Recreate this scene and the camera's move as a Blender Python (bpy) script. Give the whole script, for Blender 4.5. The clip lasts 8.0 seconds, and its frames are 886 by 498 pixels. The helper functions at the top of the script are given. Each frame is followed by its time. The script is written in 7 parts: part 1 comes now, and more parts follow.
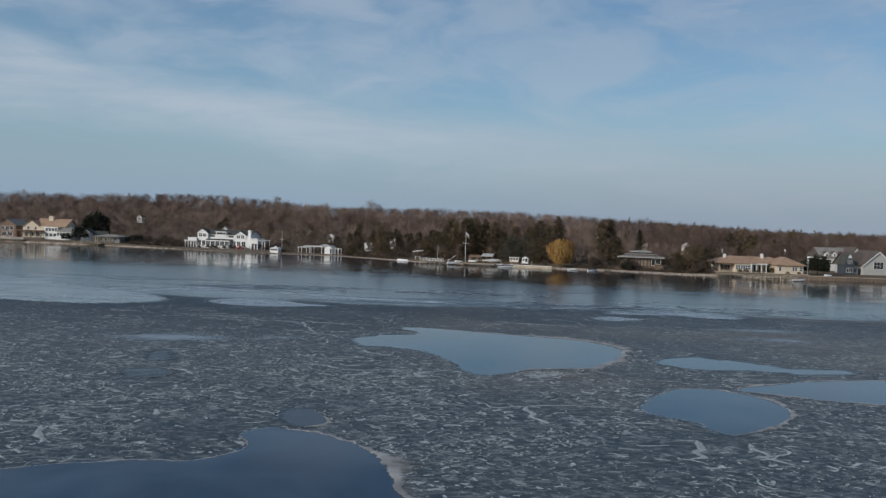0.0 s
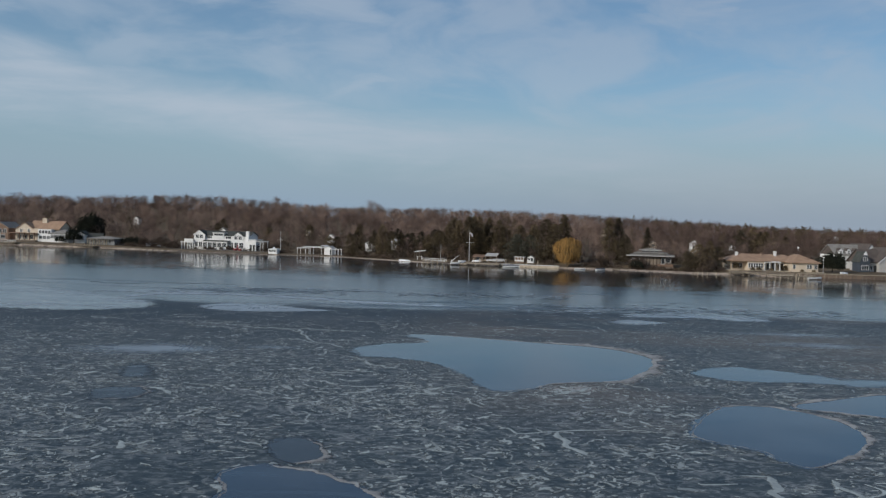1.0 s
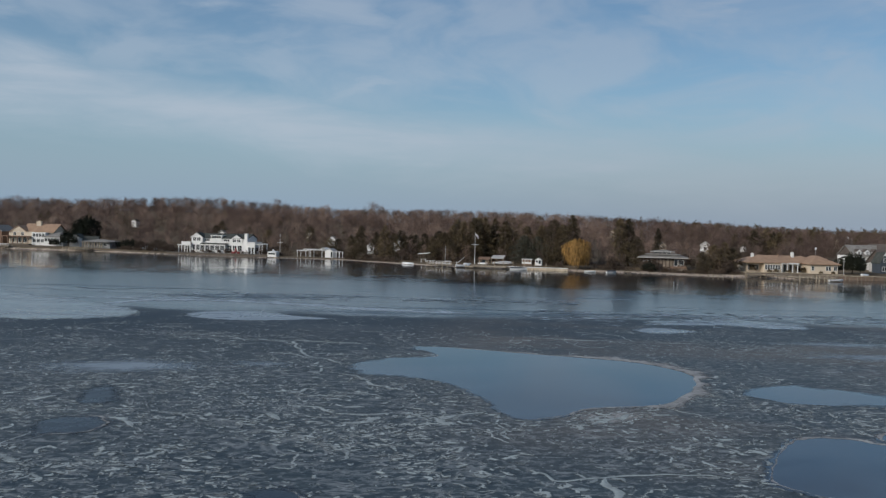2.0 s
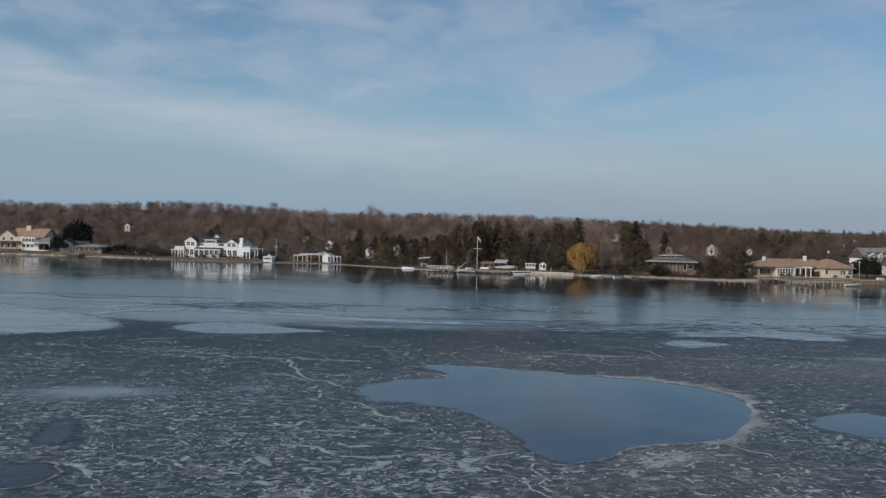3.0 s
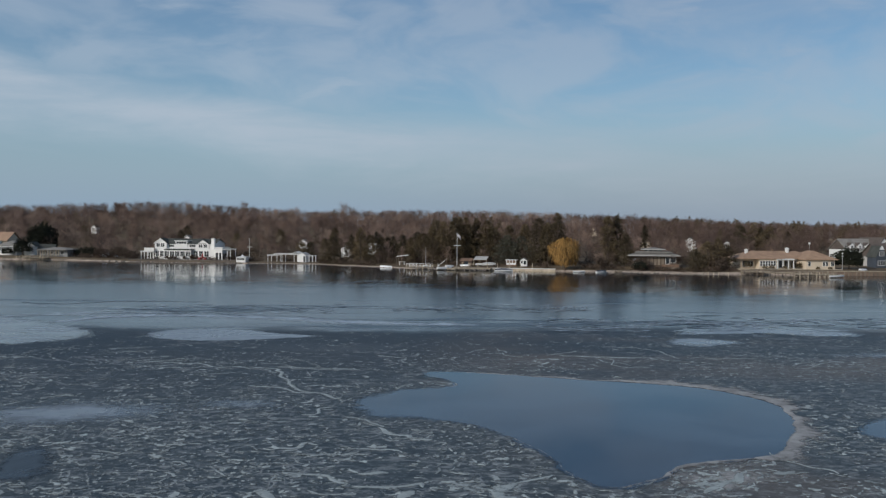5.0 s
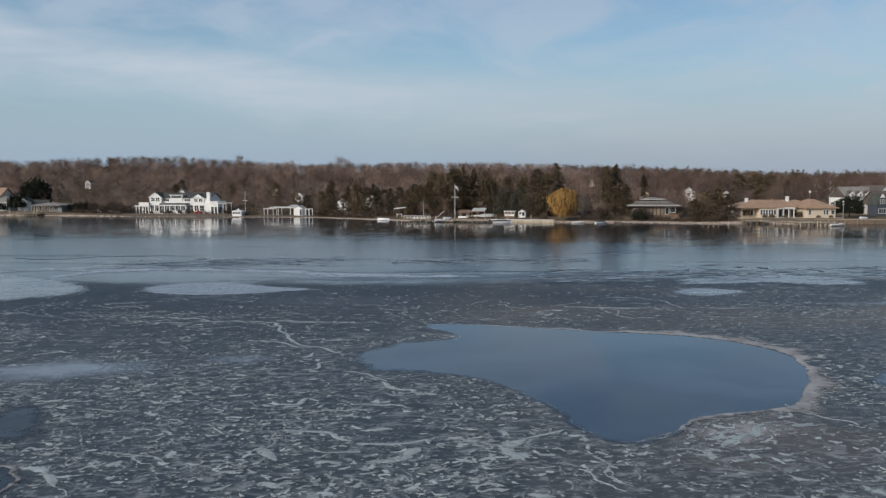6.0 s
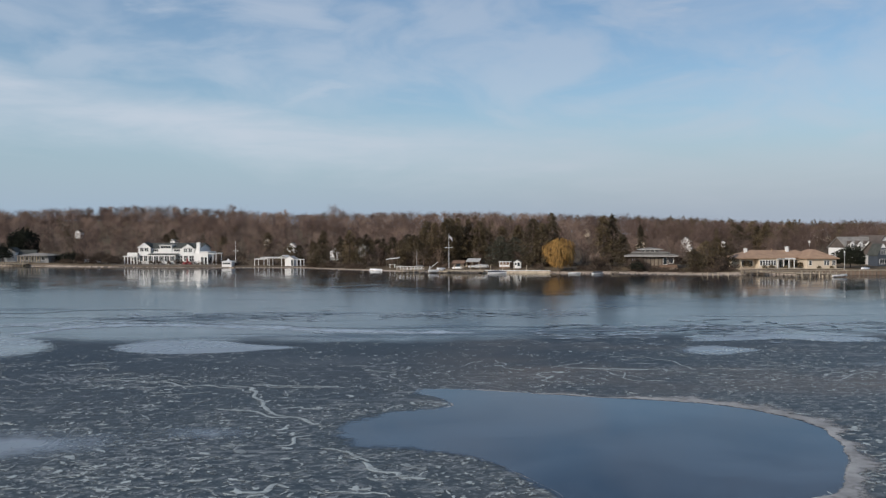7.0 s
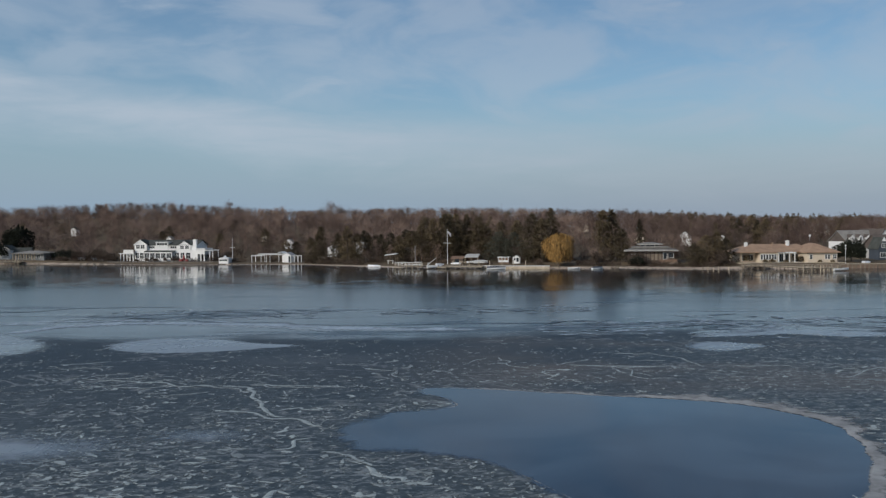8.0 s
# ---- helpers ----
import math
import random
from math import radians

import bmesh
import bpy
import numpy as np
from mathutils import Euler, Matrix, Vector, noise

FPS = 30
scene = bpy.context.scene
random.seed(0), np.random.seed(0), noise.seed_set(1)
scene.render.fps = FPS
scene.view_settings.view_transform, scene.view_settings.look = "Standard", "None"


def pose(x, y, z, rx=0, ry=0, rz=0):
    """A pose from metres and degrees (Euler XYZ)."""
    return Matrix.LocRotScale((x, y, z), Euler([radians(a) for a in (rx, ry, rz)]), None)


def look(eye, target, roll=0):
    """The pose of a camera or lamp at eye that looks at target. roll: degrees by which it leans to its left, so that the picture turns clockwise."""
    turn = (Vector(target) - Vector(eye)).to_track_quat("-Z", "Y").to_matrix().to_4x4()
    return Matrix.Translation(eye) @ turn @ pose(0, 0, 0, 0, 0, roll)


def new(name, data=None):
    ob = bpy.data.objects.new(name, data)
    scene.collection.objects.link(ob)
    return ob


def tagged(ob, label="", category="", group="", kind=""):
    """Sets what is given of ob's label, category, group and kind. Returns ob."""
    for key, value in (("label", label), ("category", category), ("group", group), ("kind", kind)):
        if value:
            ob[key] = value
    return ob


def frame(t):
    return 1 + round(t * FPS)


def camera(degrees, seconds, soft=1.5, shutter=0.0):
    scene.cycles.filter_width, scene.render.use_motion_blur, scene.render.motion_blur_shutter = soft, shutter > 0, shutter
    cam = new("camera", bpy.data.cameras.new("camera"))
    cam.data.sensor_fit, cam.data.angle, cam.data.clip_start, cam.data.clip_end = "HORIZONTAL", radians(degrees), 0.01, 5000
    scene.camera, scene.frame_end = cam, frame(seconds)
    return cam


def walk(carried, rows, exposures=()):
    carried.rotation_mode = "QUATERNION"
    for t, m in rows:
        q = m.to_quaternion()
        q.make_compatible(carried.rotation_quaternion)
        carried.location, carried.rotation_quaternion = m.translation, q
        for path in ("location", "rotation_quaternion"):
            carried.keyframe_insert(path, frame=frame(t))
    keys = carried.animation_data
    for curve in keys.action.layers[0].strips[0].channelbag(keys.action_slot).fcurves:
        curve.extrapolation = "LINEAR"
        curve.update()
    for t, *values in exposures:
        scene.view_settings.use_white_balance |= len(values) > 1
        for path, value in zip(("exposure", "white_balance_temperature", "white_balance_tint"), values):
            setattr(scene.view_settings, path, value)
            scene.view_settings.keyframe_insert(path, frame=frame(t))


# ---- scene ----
ROWS = [
    (0.0, 0.00, 0.00, 11.14, -0.007, -1.368, 1.946),
    (0.5, -0.39, 3.75, 11.06, 0.000, -1.422, 1.610),
    (1.0, -0.82, 7.69, 10.90, 0.022, -1.373, 1.520),
    (1.5, -1.23, 12.02, 10.74, 0.069, -1.335, 1.428),
    (1.7, -1.31, 13.87, 10.66, 0.191, -1.318, 1.337),
    (2.8, -2.59, 22.87, 10.80, 0.043, -0.960, 1.197),
    (3.0, -2.83, 24.33, 10.81, -0.024, -1.001, 1.160),
    (3.5, -3.46, 26.49, 10.77, -0.101, -1.427, 0.955),
    (3.6, -3.60, 26.94, 10.78, -0.110, -1.385, 0.912),
    (3.7, -3.74, 27.42, 10.79, -0.078, -1.416, 0.869),
    (3.8, -3.88, 27.88, 10.81, -0.227, -1.180, 0.825),
    (3.9, -4.01, 28.26, 10.82, -1.306, -0.984, 0.780),
    (4.0, -4.13, 28.52, 10.82, -1.639, -1.002, 0.734),
    (4.1, -4.23, 28.68, 10.81, -1.725, -0.966, 0.687),
    (4.2, -4.33, 28.82, 10.80, -1.774, -0.976, 0.640),
    (5.3, -5.32, 29.67, 10.64, -2.074, -1.439, 0.108),
    (5.4, -5.37, 29.74, 10.61, -2.058, -2.802, 0.014),
    (5.5, -5.38, 29.88, 10.57, -2.079, -4.231, -0.076),
    (5.6, -5.39, 30.11, 10.54, -2.161, -4.310, -0.117),
    (5.7, -5.39, 30.35, 10.51, -2.149, -4.314, -0.150),
    (6.0, -5.38, 31.28, 10.44, -2.252, -4.419, -0.214),
    (6.4, -5.23, 33.22, 10.41, -2.395, -4.994, -0.248),
    (6.5, -5.19, 33.73, 10.42, -2.447, -4.891, -0.249),
    (6.6, -5.14, 34.23, 10.45, -2.448, -2.623, -0.246),
    (6.7, -5.09, 34.76, 10.50, -2.500, -0.943, -0.240),
    (6.8, -5.04, 35.27, 10.55, -2.537, -0.952, -0.231),
    (6.9, -4.99, 35.74, 10.59, -2.578, -0.961, -0.224),
    (7.0, -4.96, 36.15, 10.62, -2.637, -1.028, -0.220),
    (7.5, -4.98, 37.33, 10.61, -2.739, -1.208, -0.232),
    (8.0, -5.26, 37.78, 10.55, -2.833, -1.321, -0.497),
]


def aim(x, y, z, yaw, pitch, roll):
    """The camera's pose from its place and its yaw, pitch and roll in degrees."""
    a, b = radians(yaw), radians(pitch)
    ahead = Vector((-math.sin(a) * math.cos(b), math.cos(a) * math.cos(b), math.sin(b)))
    return look((x, y, z), Vector((x, y, z)) + ahead, roll)


cam = camera(56.0, 8.0, soft=1.35)
walk(cam, [(t, aim(*row)) for t, *row in ROWS], exposures=[(0.0, 0.0, 6500, 10), (5.4, 0.0, 6500, 10), (6.0, 0.24, 6800, 12), (6.5, 0.37, 6850, 14), (7.0, 0.32, 6800, 13), (7.5, 0.02, 6580, 11), (8.0, 0.02, 6500, 10)])

# ---- light ----
SUN_AZ, SUN_EL = radians(-128), radians(24)   # compass bearing from +y, clockwise; height
sun_way = Vector((math.sin(SUN_AZ) * math.cos(SUN_EL), math.cos(SUN_AZ) * math.cos(SUN_EL), math.sin(SUN_EL)))
sun = new("sun", bpy.data.lights.new("sun", "SUN"))
sun.data.energy, sun.data.angle, sun.data.color = 2.4, radians(1.0), (1.0, 0.93, 0.84)
sun.matrix_world = look((0, 0, 300), Vector((0, 0, 300)) - sun_way)


class Nodes:
    """A short way to write node trees."""

    def __init__(self, tree):
        self.tree = tree
        tree.nodes.clear()

    def link(self, a, b):
        self.tree.links.new(a, b)

    def math(self, op, a, b=None, clamp=False):
        n = self.tree.nodes.new("ShaderNodeMath")
        n.operation, n.use_clamp = op, clamp
        for i, v in enumerate((a, b)):
            if v is None:
                continue
            if isinstance(v, (int, float)):
                n.inputs[i].default_value = v
            else:
                self.link(v, n.inputs[i])
        return n.outputs[0]

    def ramp(self, value, lo, hi, a=0.0, b=1.0, smooth=True):
        n = self.tree.nodes.new("ShaderNodeMapRange")
        n.interpolation_type = "SMOOTHSTEP" if smooth else "LINEAR"
        self.link(value, n.inputs["Value"])
        for key, v in (("From Min", lo), ("From Max", hi), ("To Min", a), ("To Max", b)):
            n.inputs[key].default_value = v
        return n.outputs[0]

    def mix(self, fac, a, b, blend="MIX"):
        n = self.tree.nodes.new("ShaderNodeMix")
        n.data_type, n.blend_type = "RGBA", blend
        for i, v in ((0, fac), (6, a), (7, b)):
            if isinstance(v, (int, float)):
                n.inputs[i].default_value = v
            elif isinstance(v, tuple):
                n.inputs[i].default_value = (*v[:3], 1)
            else:
                self.link(v, n.inputs[i])
        return n.outputs[2]

    def noise(self, vector, scale, detail=3.0, rough=0.55, distort=0.0):
        n = self.tree.nodes.new("ShaderNodeTexNoise")
        n.inputs["Scale"].default_value, n.inputs["Detail"].default_value = scale, detail
        n.inputs["Roughness"].default_value, n.inputs["Distortion"].default_value = rough, distort
        if vector is not None:
            self.link(vector, n.inputs["Vector"])
        return n.outputs["Fac"]

    def mapping(self, vector, scale=(1, 1, 1), turn=(0, 0, 0), move=(0, 0, 0)):
        n = self.tree.nodes.new("ShaderNodeMapping")
        self.link(vector, n.inputs["Vector"])
        n.inputs["Scale"].default_value, n.inputs["Location"].default_value = scale, move
        n.inputs["Rotation"].default_value = [radians(a) for a in turn]
        return n.outputs["Vector"]


SKY = 0.10
world = bpy.data.worlds.new("sky")
scene.world = world
world.use_nodes = True
w = Nodes(world.node_tree)
sky = w.tree.nodes.new("ShaderNodeTexSky")
sky.sky_type, sky.sun_disc = "NISHITA", False
sky.sun_elevation, sky.sun_rotation = SUN_EL, SUN_AZ
sky.air_density, sky.dust_density, sky.ozone_density = 1.0, 1.2, 2.0
way = w.tree.nodes.new("ShaderNodeTexCoord").outputs["Generated"]
xyz = w.tree.nodes.new("ShaderNodeSeparateXYZ")
w.link(way, xyz.inputs[0])
# a broad veil of high cloud that sinks to the right, with torn wisps above it, over a pale haze at the horizon
middle = w.math("ADD", w.math("MULTIPLY", xyz.outputs["X"], -0.09), 0.107)
off = w.math("SUBTRACT", xyz.outputs["Z"], middle)
fray = w.noise(w.mapping(way, (4.5, 4.5, 16.0), (0, 14, 0)), 1.0, 6, 0.58, 0.5)
off = w.math("ADD", off, w.math("MULTIPLY", w.math("SUBTRACT", fray, 0.5), 0.09))
veil = w.math("MULTIPLY", w.ramp(off, -0.065, 0.0, 0.0, 1.0), w.ramp(off, 0.0, 0.055, 1.0, 0.0))
veil = w.math("MULTIPLY", veil, w.ramp(w.noise(w.mapping(way, (6.0, 6.0, 40.0), (0, 9, 0)), 1.0, 6, 0.6, 0.4), 0.3, 0.7, 0.62, 1.1))
veil = w.math("MULTIPLY", veil, w.ramp(xyz.outputs["X"], -0.15, 0.45, 1.0, 0.45))
puffs = w.ramp(w.noise(w.mapping(way, (7.5, 7.5, 13.0), (0, -24, 0), (3.1, 0.4, 1.2)), 1.0, 5, 0.52, 0.5), 0.36, 0.66)
wisps = w.ramp(w.noise(w.mapping(way, (5.0, 5.0, 17.0), (0, -36, 0), (1.7, 2.4, 0.3)), 1.0, 6, 0.55, 0.9), 0.42, 0.75)
puffs = w.math("MAXIMUM", w.math("MULTIPLY", puffs, 0.5), w.math("MULTIPLY", wisps, 0.6))
high = w.ramp(w.math("SUBTRACT", xyz.outputs["Z"], middle), 0.0, 0.05)
puffs = w.math("MULTIPLY", puffs, high)
cover = w.math("MAXIMUM", w.math("MULTIPLY", veil, 0.85), puffs, True)
cover = w.math("MULTIPLY", cover, 0.8)
tint = w.mix(1.0, sky.outputs[0], w.mix(w.ramp(xyz.outputs["X"], -0.4, 0.5), (0.92, 1.04, 1.09), (0.75, 0.86, 0.91)), "MULTIPLY")
haze = w.ramp(xyz.outputs["Z"], 0.0, 0.18, 0.95, 0.0)
tint = w.mix(haze, tint, w.mix(w.ramp(xyz.outputs["X"], -0.3, 0.42), (2.70, 3.72, 4.94), (2.80, 3.46, 4.36)))
both = w.mix(cover, tint, w.mix(w.ramp(xyz.outputs["X"], -0.3, 0.42), (4.6, 5.25, 6.1), (4.1, 4.6, 5.4)))
back = w.tree.nodes.new("ShaderNodeBackground")
w.link(both, back.inputs["Color"])
back.inputs["Strength"].default_value = SKY
out = w.tree.nodes.new("ShaderNodeOutputWorld")
w.link(back.outputs[0], out.inputs[0])

# ---- materials ----


def material(name, colour, rough=0.7, metal=0.0, grain=0.0, size=1.0, second=None, bump=0.0, per="none", specular=0.5, fine=6.0, soft=False):
    """A surface with two scales of variation: stains of the given size (metres) and a fine grain; per: 'object' or 'island' varies it piece by piece."""
    mat = bpy.data.materials.new(name)
    mat.use_nodes = True
    n = Nodes(mat.node_tree)
    shader = n.tree.nodes.new("ShaderNodeBsdfPrincipled")
    shader.inputs["Roughness"].default_value, shader.inputs["Metallic"].default_value = rough, metal
    shader.inputs["Specular IOR Level"].default_value = specular
    place = n.tree.nodes.new("ShaderNodeTexCoord").outputs["Object"]
    big = n.ramp(n.noise(place, 1.0 / size, 4, 0.6), 0.3, 0.7)
    small = n.noise(place, fine / size, 5, 0.65)
    dark = tuple(c * (1 - grain) for c in colour)
    light = second or tuple(min(1, c * (1 + 0.6 * grain)) for c in colour)
    col = n.mix(big, dark, light)
    col = n.mix(0.35 if grain else 0.0, col, n.mix(small, tuple(c * (1 - 1.5 * min(grain, 0.6)) for c in colour), light))
    if per == "tree":   # a tone for each tree of a wood, besides that of each twig
        tone = n.tree.nodes.new("ShaderNodeAttribute")
        tone.attribute_name = "tone"
        col = n.mix(1.0, col, n.mix(tone.outputs["Fac"], (0.48, 0.45, 0.47), (1.55, 1.5, 1.42)), "MULTIPLY")
        per = "none"
    elif per == "conifer":
        col = n.mix(1.0, col, n.mix(n.tree.nodes.new("ShaderNodeObjectInfo").outputs["Random"], (0.6, 0.62, 0.62), (1.5, 1.4, 1.25)), "MULTIPLY")
        per = "island"
    if per != "none":
        if per == "object":
            rnd = n.tree.nodes.new("ShaderNodeObjectInfo").outputs["Random"]
        else:
            rnd = n.tree.nodes.new("ShaderNodeNewGeometry").outputs["Random Per Island"]
        col = n.mix(1.0, col, n.mix(rnd, (0.62, 0.62, 0.62), (1.3, 1.27, 1.22)), "MULTIPLY")
    n.link(col, shader.inputs["Base Color"])
    if bump:
        b = n.tree.nodes.new("ShaderNodeBump")
        b.inputs["Strength"].default_value, b.inputs["Distance"].default_value = 0.6, bump
        n.link(small, b.inputs["Height"])
        n.link(b.outputs[0], shader.inputs["Normal"])
    end = n.tree.nodes.new("ShaderNodeOutputMaterial")
    n.link(thin_out(n, shader, place, 1.6 if soft is True else soft, 0.6) if soft else shader.outputs[0], end.inputs[0])
    return mat


def thin_out(n, shader, place, scale=1.2, torn=0.9):
    """Lets a thin layer break up and end softly where its 'cover' falls to nothing; returns the closure to use."""
    cover = n.tree.nodes.new("ShaderNodeAttribute")
    cover.attribute_name = "cover"
    rag = n.noise(place, scale, 5, 0.65, 0.6)
    both = n.math("ADD", n.math("MULTIPLY", cover.outputs["Fac"], 1.5), n.math("MULTIPLY", n.ramp(rag, 0.25, 0.75), torn))
    clear = n.tree.nodes.new("ShaderNodeBsdfTransparent")
    mixed = n.tree.nodes.new("ShaderNodeMixShader")
    n.link(n.ramp(both, 0.05 + 0.5 * torn, 0.4 + torn), mixed.inputs[0])
    n.link(clear.outputs[0], mixed.inputs[1])
    n.link(shader.outputs[0], mixed.inputs[2])
    return mixed.outputs[0]


def water_material(name, deep, rough, ripple, scale, frost=0.0, pale_colour=(0.3, 0.33, 0.36), soft=False, streak=0.0, specular=0.5):
    """Still dark water or clear ice: a deep colour under a mirror, hardly rippled; frost is how much of the paler
    colour mixes in by patches.
    """
    mat = bpy.data.materials.new(name)
    mat.use_nodes = True
    n = Nodes(mat.node_tree)
    shader = n.tree.nodes.new("ShaderNodeBsdfPrincipled")
    shader.inputs["IOR"].default_value = 1.33
    shader.inputs["Specular IOR Level"].default_value = specular
    place = n.tree.nodes.new("ShaderNodeTexCoord").outputs["Object"]
    bloom = n.ramp(n.noise(n.mapping(place, (0.6, 1.0, 1.0), (0, 0, 18)), 0.16, 8, 0.68, 0.8), 0.34, 0.72)
    wide = n.ramp(n.noise(place, 0.03, 4, 0.6), 0.35, 0.65)
    fac = n.math("MULTIPLY", n.math("ADD", n.math("MULTIPLY", bloom, 0.7), n.math("MULTIPLY", wide, 0.3)), frost)
    if streak:
        lines = n.noise(n.mapping(place, (0.22, 1.0, 1.0), (0, 0, -6)), 0.11, 7, 0.62, 0.9)
        fac = n.math("ADD", fac, n.math("MULTIPLY", n.ramp(lines, 0.55, 0.72), streak), True)
    n.link(n.mix(fac, deep, pale_colour), shader.inputs["Base Color"])
    n.link(n.math("ADD", n.math("MULTIPLY", bloom, rough * 0.8), rough * 0.6), shader.inputs["Roughness"])
    if ripple:
        b = n.tree.nodes.new("ShaderNodeBump")
        b.inputs["Strength"].default_value, b.inputs["Distance"].default_value = 1.0, ripple
        n.link(n.noise(place, scale, 3, 0.5), b.inputs["Height"])
        n.link(b.outputs[0], shader.inputs["Normal"])
    end = n.tree.nodes.new("ShaderNodeOutputMaterial")
    n.link(thin_out(n, shader, place, 0.6, 0.5 if soft is True else soft) if soft else shader.outputs[0], end.inputs[0])
    return mat


def ice_material():
    """Grey bay ice: a dark body with frozen-in slush in short worm-like veins, dense in places and worn away in others."""
    mat = bpy.data.materials.new("veined_ice")
    mat.use_nodes = True
    n = Nodes(mat.node_tree)
    shader = n.tree.nodes.new("ShaderNodeBsdfPrincipled")
    shader.inputs["IOR"].default_value = 1.31
    place = n.tree.nodes.new("ShaderNodeTexCoord").outputs["Object"]

    def worms(scale, turn, move, thin, thick, lo, hi):
        """Short winding lines: the level line of one noise, cut to pieces by another."""
        line = n.noise(n.mapping(place, (0.7, 1.0, 1.0), (0, 0, turn), move), scale, 3, 0.55, 0.8)
        line = n.ramp(n.math("ABSOLUTE", n.math("SUBTRACT", line, 0.5)), thin, thick, 1.0, 0.0)
        cut = n.ramp(n.noise(n.mapping(place, (0.7, 1.0, 1.0), (0, 0, -turn), (move[1] + 4, move[0], 0)), scale * 1.1, 3, 0.55), lo, hi)
        return n.math("MULTIPLY", line, cut)

    fine_worms = worms(1.35, 14, (3, 8, 0), 0.004, 0.056, 0.46, 0.58)
    big_worms = worms(0.42, -9, (13, 2, 0), 0.002, 0.020, 0.52, 0.62)
    specks = n.ramp(n.noise(n.mapping(place, (0.7, 1.0, 1.0), (0, 0, -8), (11, 5, 0)), 3.0, 3, 0.55, 0.3), 0.55, 0.68)
    flakes = n.ramp(n.noise(n.mapping(place, (0.62, 1.0, 1.0), (0, 0, 12), (31, 15, 0)), 1.55, 4, 0.6, 0.3), 0.54, 0.68)
    dense = n.ramp(n.noise(place, 0.05, 4, 0.6, 0.4), 0.34, 0.60, 0.6, 1.0)
    long1 = n.noise(n.mapping(place, (0.55, 1.0, 1.0), (0, 0, 25), (2, 9, 0)), 0.085, 5, 0.55, 0.7)
    long1 = n.ramp(n.math("ABSOLUTE", n.math("SUBTRACT", long1, 0.5)), 0.001, 0.008, 1.0, 0.0)
    long1 = n.math("MULTIPLY", long1, n.ramp(n.noise(place, 0.07, 3, 0.5), 0.46, 0.55))
    slush = n.math("MAXIMUM", n.math("MAXIMUM", n.math("MULTIPLY", fine_worms, 0.85), n.math("MULTIPLY", specks, 0.8)), flakes)
    slush = n.math("MULTIPLY", n.math("MULTIPLY", slush, dense), n.ramp(n.noise(place, 2.3, 4, 0.6), 0.3, 0.7, 0.7, 1.0))
    slush = n.math("MAXIMUM", slush, big_worms)
    split = n.tree.nodes.new("ShaderNodeSeparateXYZ")
    n.link(place, split.inputs[0])
    away = n.math("SUBTRACT", split.outputs["Y"], n.ramp(split.outputs["X"], 3.0, 24.0, 0.0, 20.0))
    worn = n.ramp(away, 72.0, 114.0, 1.0, 0.1)
    slush = n.math("MULTIPLY", n.math("SUBTRACT", slush, n.math("MULTIPLY", n.math("SUBTRACT", 1.0, worn), 0.6), True), n.ramp(worn, 0.0, 1.0, 1.35, 1.0))
    slush = n.math("MAXIMUM", n.math("MULTIPLY", slush, 0.55), n.math("MULTIPLY", long1, 0.4), True)
    tone = n.ramp(n.noise(place, 0.02, 5, 0.6), 0.3, 0.7)
    body = n.mix(tone, (0.013, 0.031, 0.047), (0.028, 0.048, 0.062))
    body = n.mix(n.ramp(away, 70.0, 105.0), body, (0.021, 0.034, 0.048))
    fine = n.noise(place, 4.0, 4, 0.7)
    mottle = n.ramp(n.noise(n.mapping(place, (0.7, 1.0, 1.0), (0, 0, 10), (3, 3, 0)), 1.3, 6, 0.72, 0.3), 0.36, 0.68)
    body = n.mix(n.math("MULTIPLY", mottle, n.math("MULTIPLY", worn, 0.5)), body, (0.112, 0.133, 0.142))
    dirt = n.ramp(n.noise(n.mapping(place, (0.6, 1.0, 1.0), (0, 0, 30), (9, 21, 0)), 0.035, 5, 0.6), 0.42, 0.68)
    dirt = n.math("MULTIPLY", dirt, n.ramp(split.outputs["Y"], 44.0, 60.0, 0.25, 1.0))
    body = n.mix(n.math("MULTIPLY", dirt, n.ramp(split.outputs["X"], -8.0, 10.0, 0.1, 1.0)), body, (0.130, 0.110, 0.094))
    body = n.mix(n.math("MULTIPLY", fine, n.math("MULTIPLY", worn, 0.3)), body, (0.075, 0.086, 0.094))
    # faint breath of frost in a few wide patches
    haze = n.ramp(n.noise(n.mapping(place, (0.5, 1.0, 1.0), (0, 0, 4), (5, 17, 0)), 0.055, 4, 0.55), 0.60, 0.78)
    body = n.mix(n.math("MULTIPLY", haze, 0.35), body, (0.2, 0.21, 0.22))
    n.link(n.mix(slush, body, (0.41, 0.44, 0.455)), shader.inputs["Base Color"])
    n.link(n.math("ADD", n.math("MULTIPLY", slush, 0.2), 0.5), shader.inputs["Roughness"])
    shader.inputs["Specular IOR Level"].default_value = 0.26
    b = n.tree.nodes.new("ShaderNodeBump")
    b.inputs["Strength"].default_value, b.inputs["Distance"].default_value = 0.5, 0.06
    n.link(n.math("ADD", slush, n.math("MULTIPLY", fine, 0.4)), b.inputs["Height"])
    n.link(b.outputs[0], shader.inputs["Normal"])
    # towards open water the sheet thins to smooth grey-blue ice with pale streaks
    thin = n.tree.nodes.new("ShaderNodeBsdfPrincipled")
    thin.inputs["IOR"].default_value, thin.inputs["Specular IOR Level"].default_value = 1.31, 0.40
    lines = n.noise(n.mapping(place, (0.20, 1.0, 1.0), (0, 0, -6)), 0.12, 8, 0.64, 1.0)
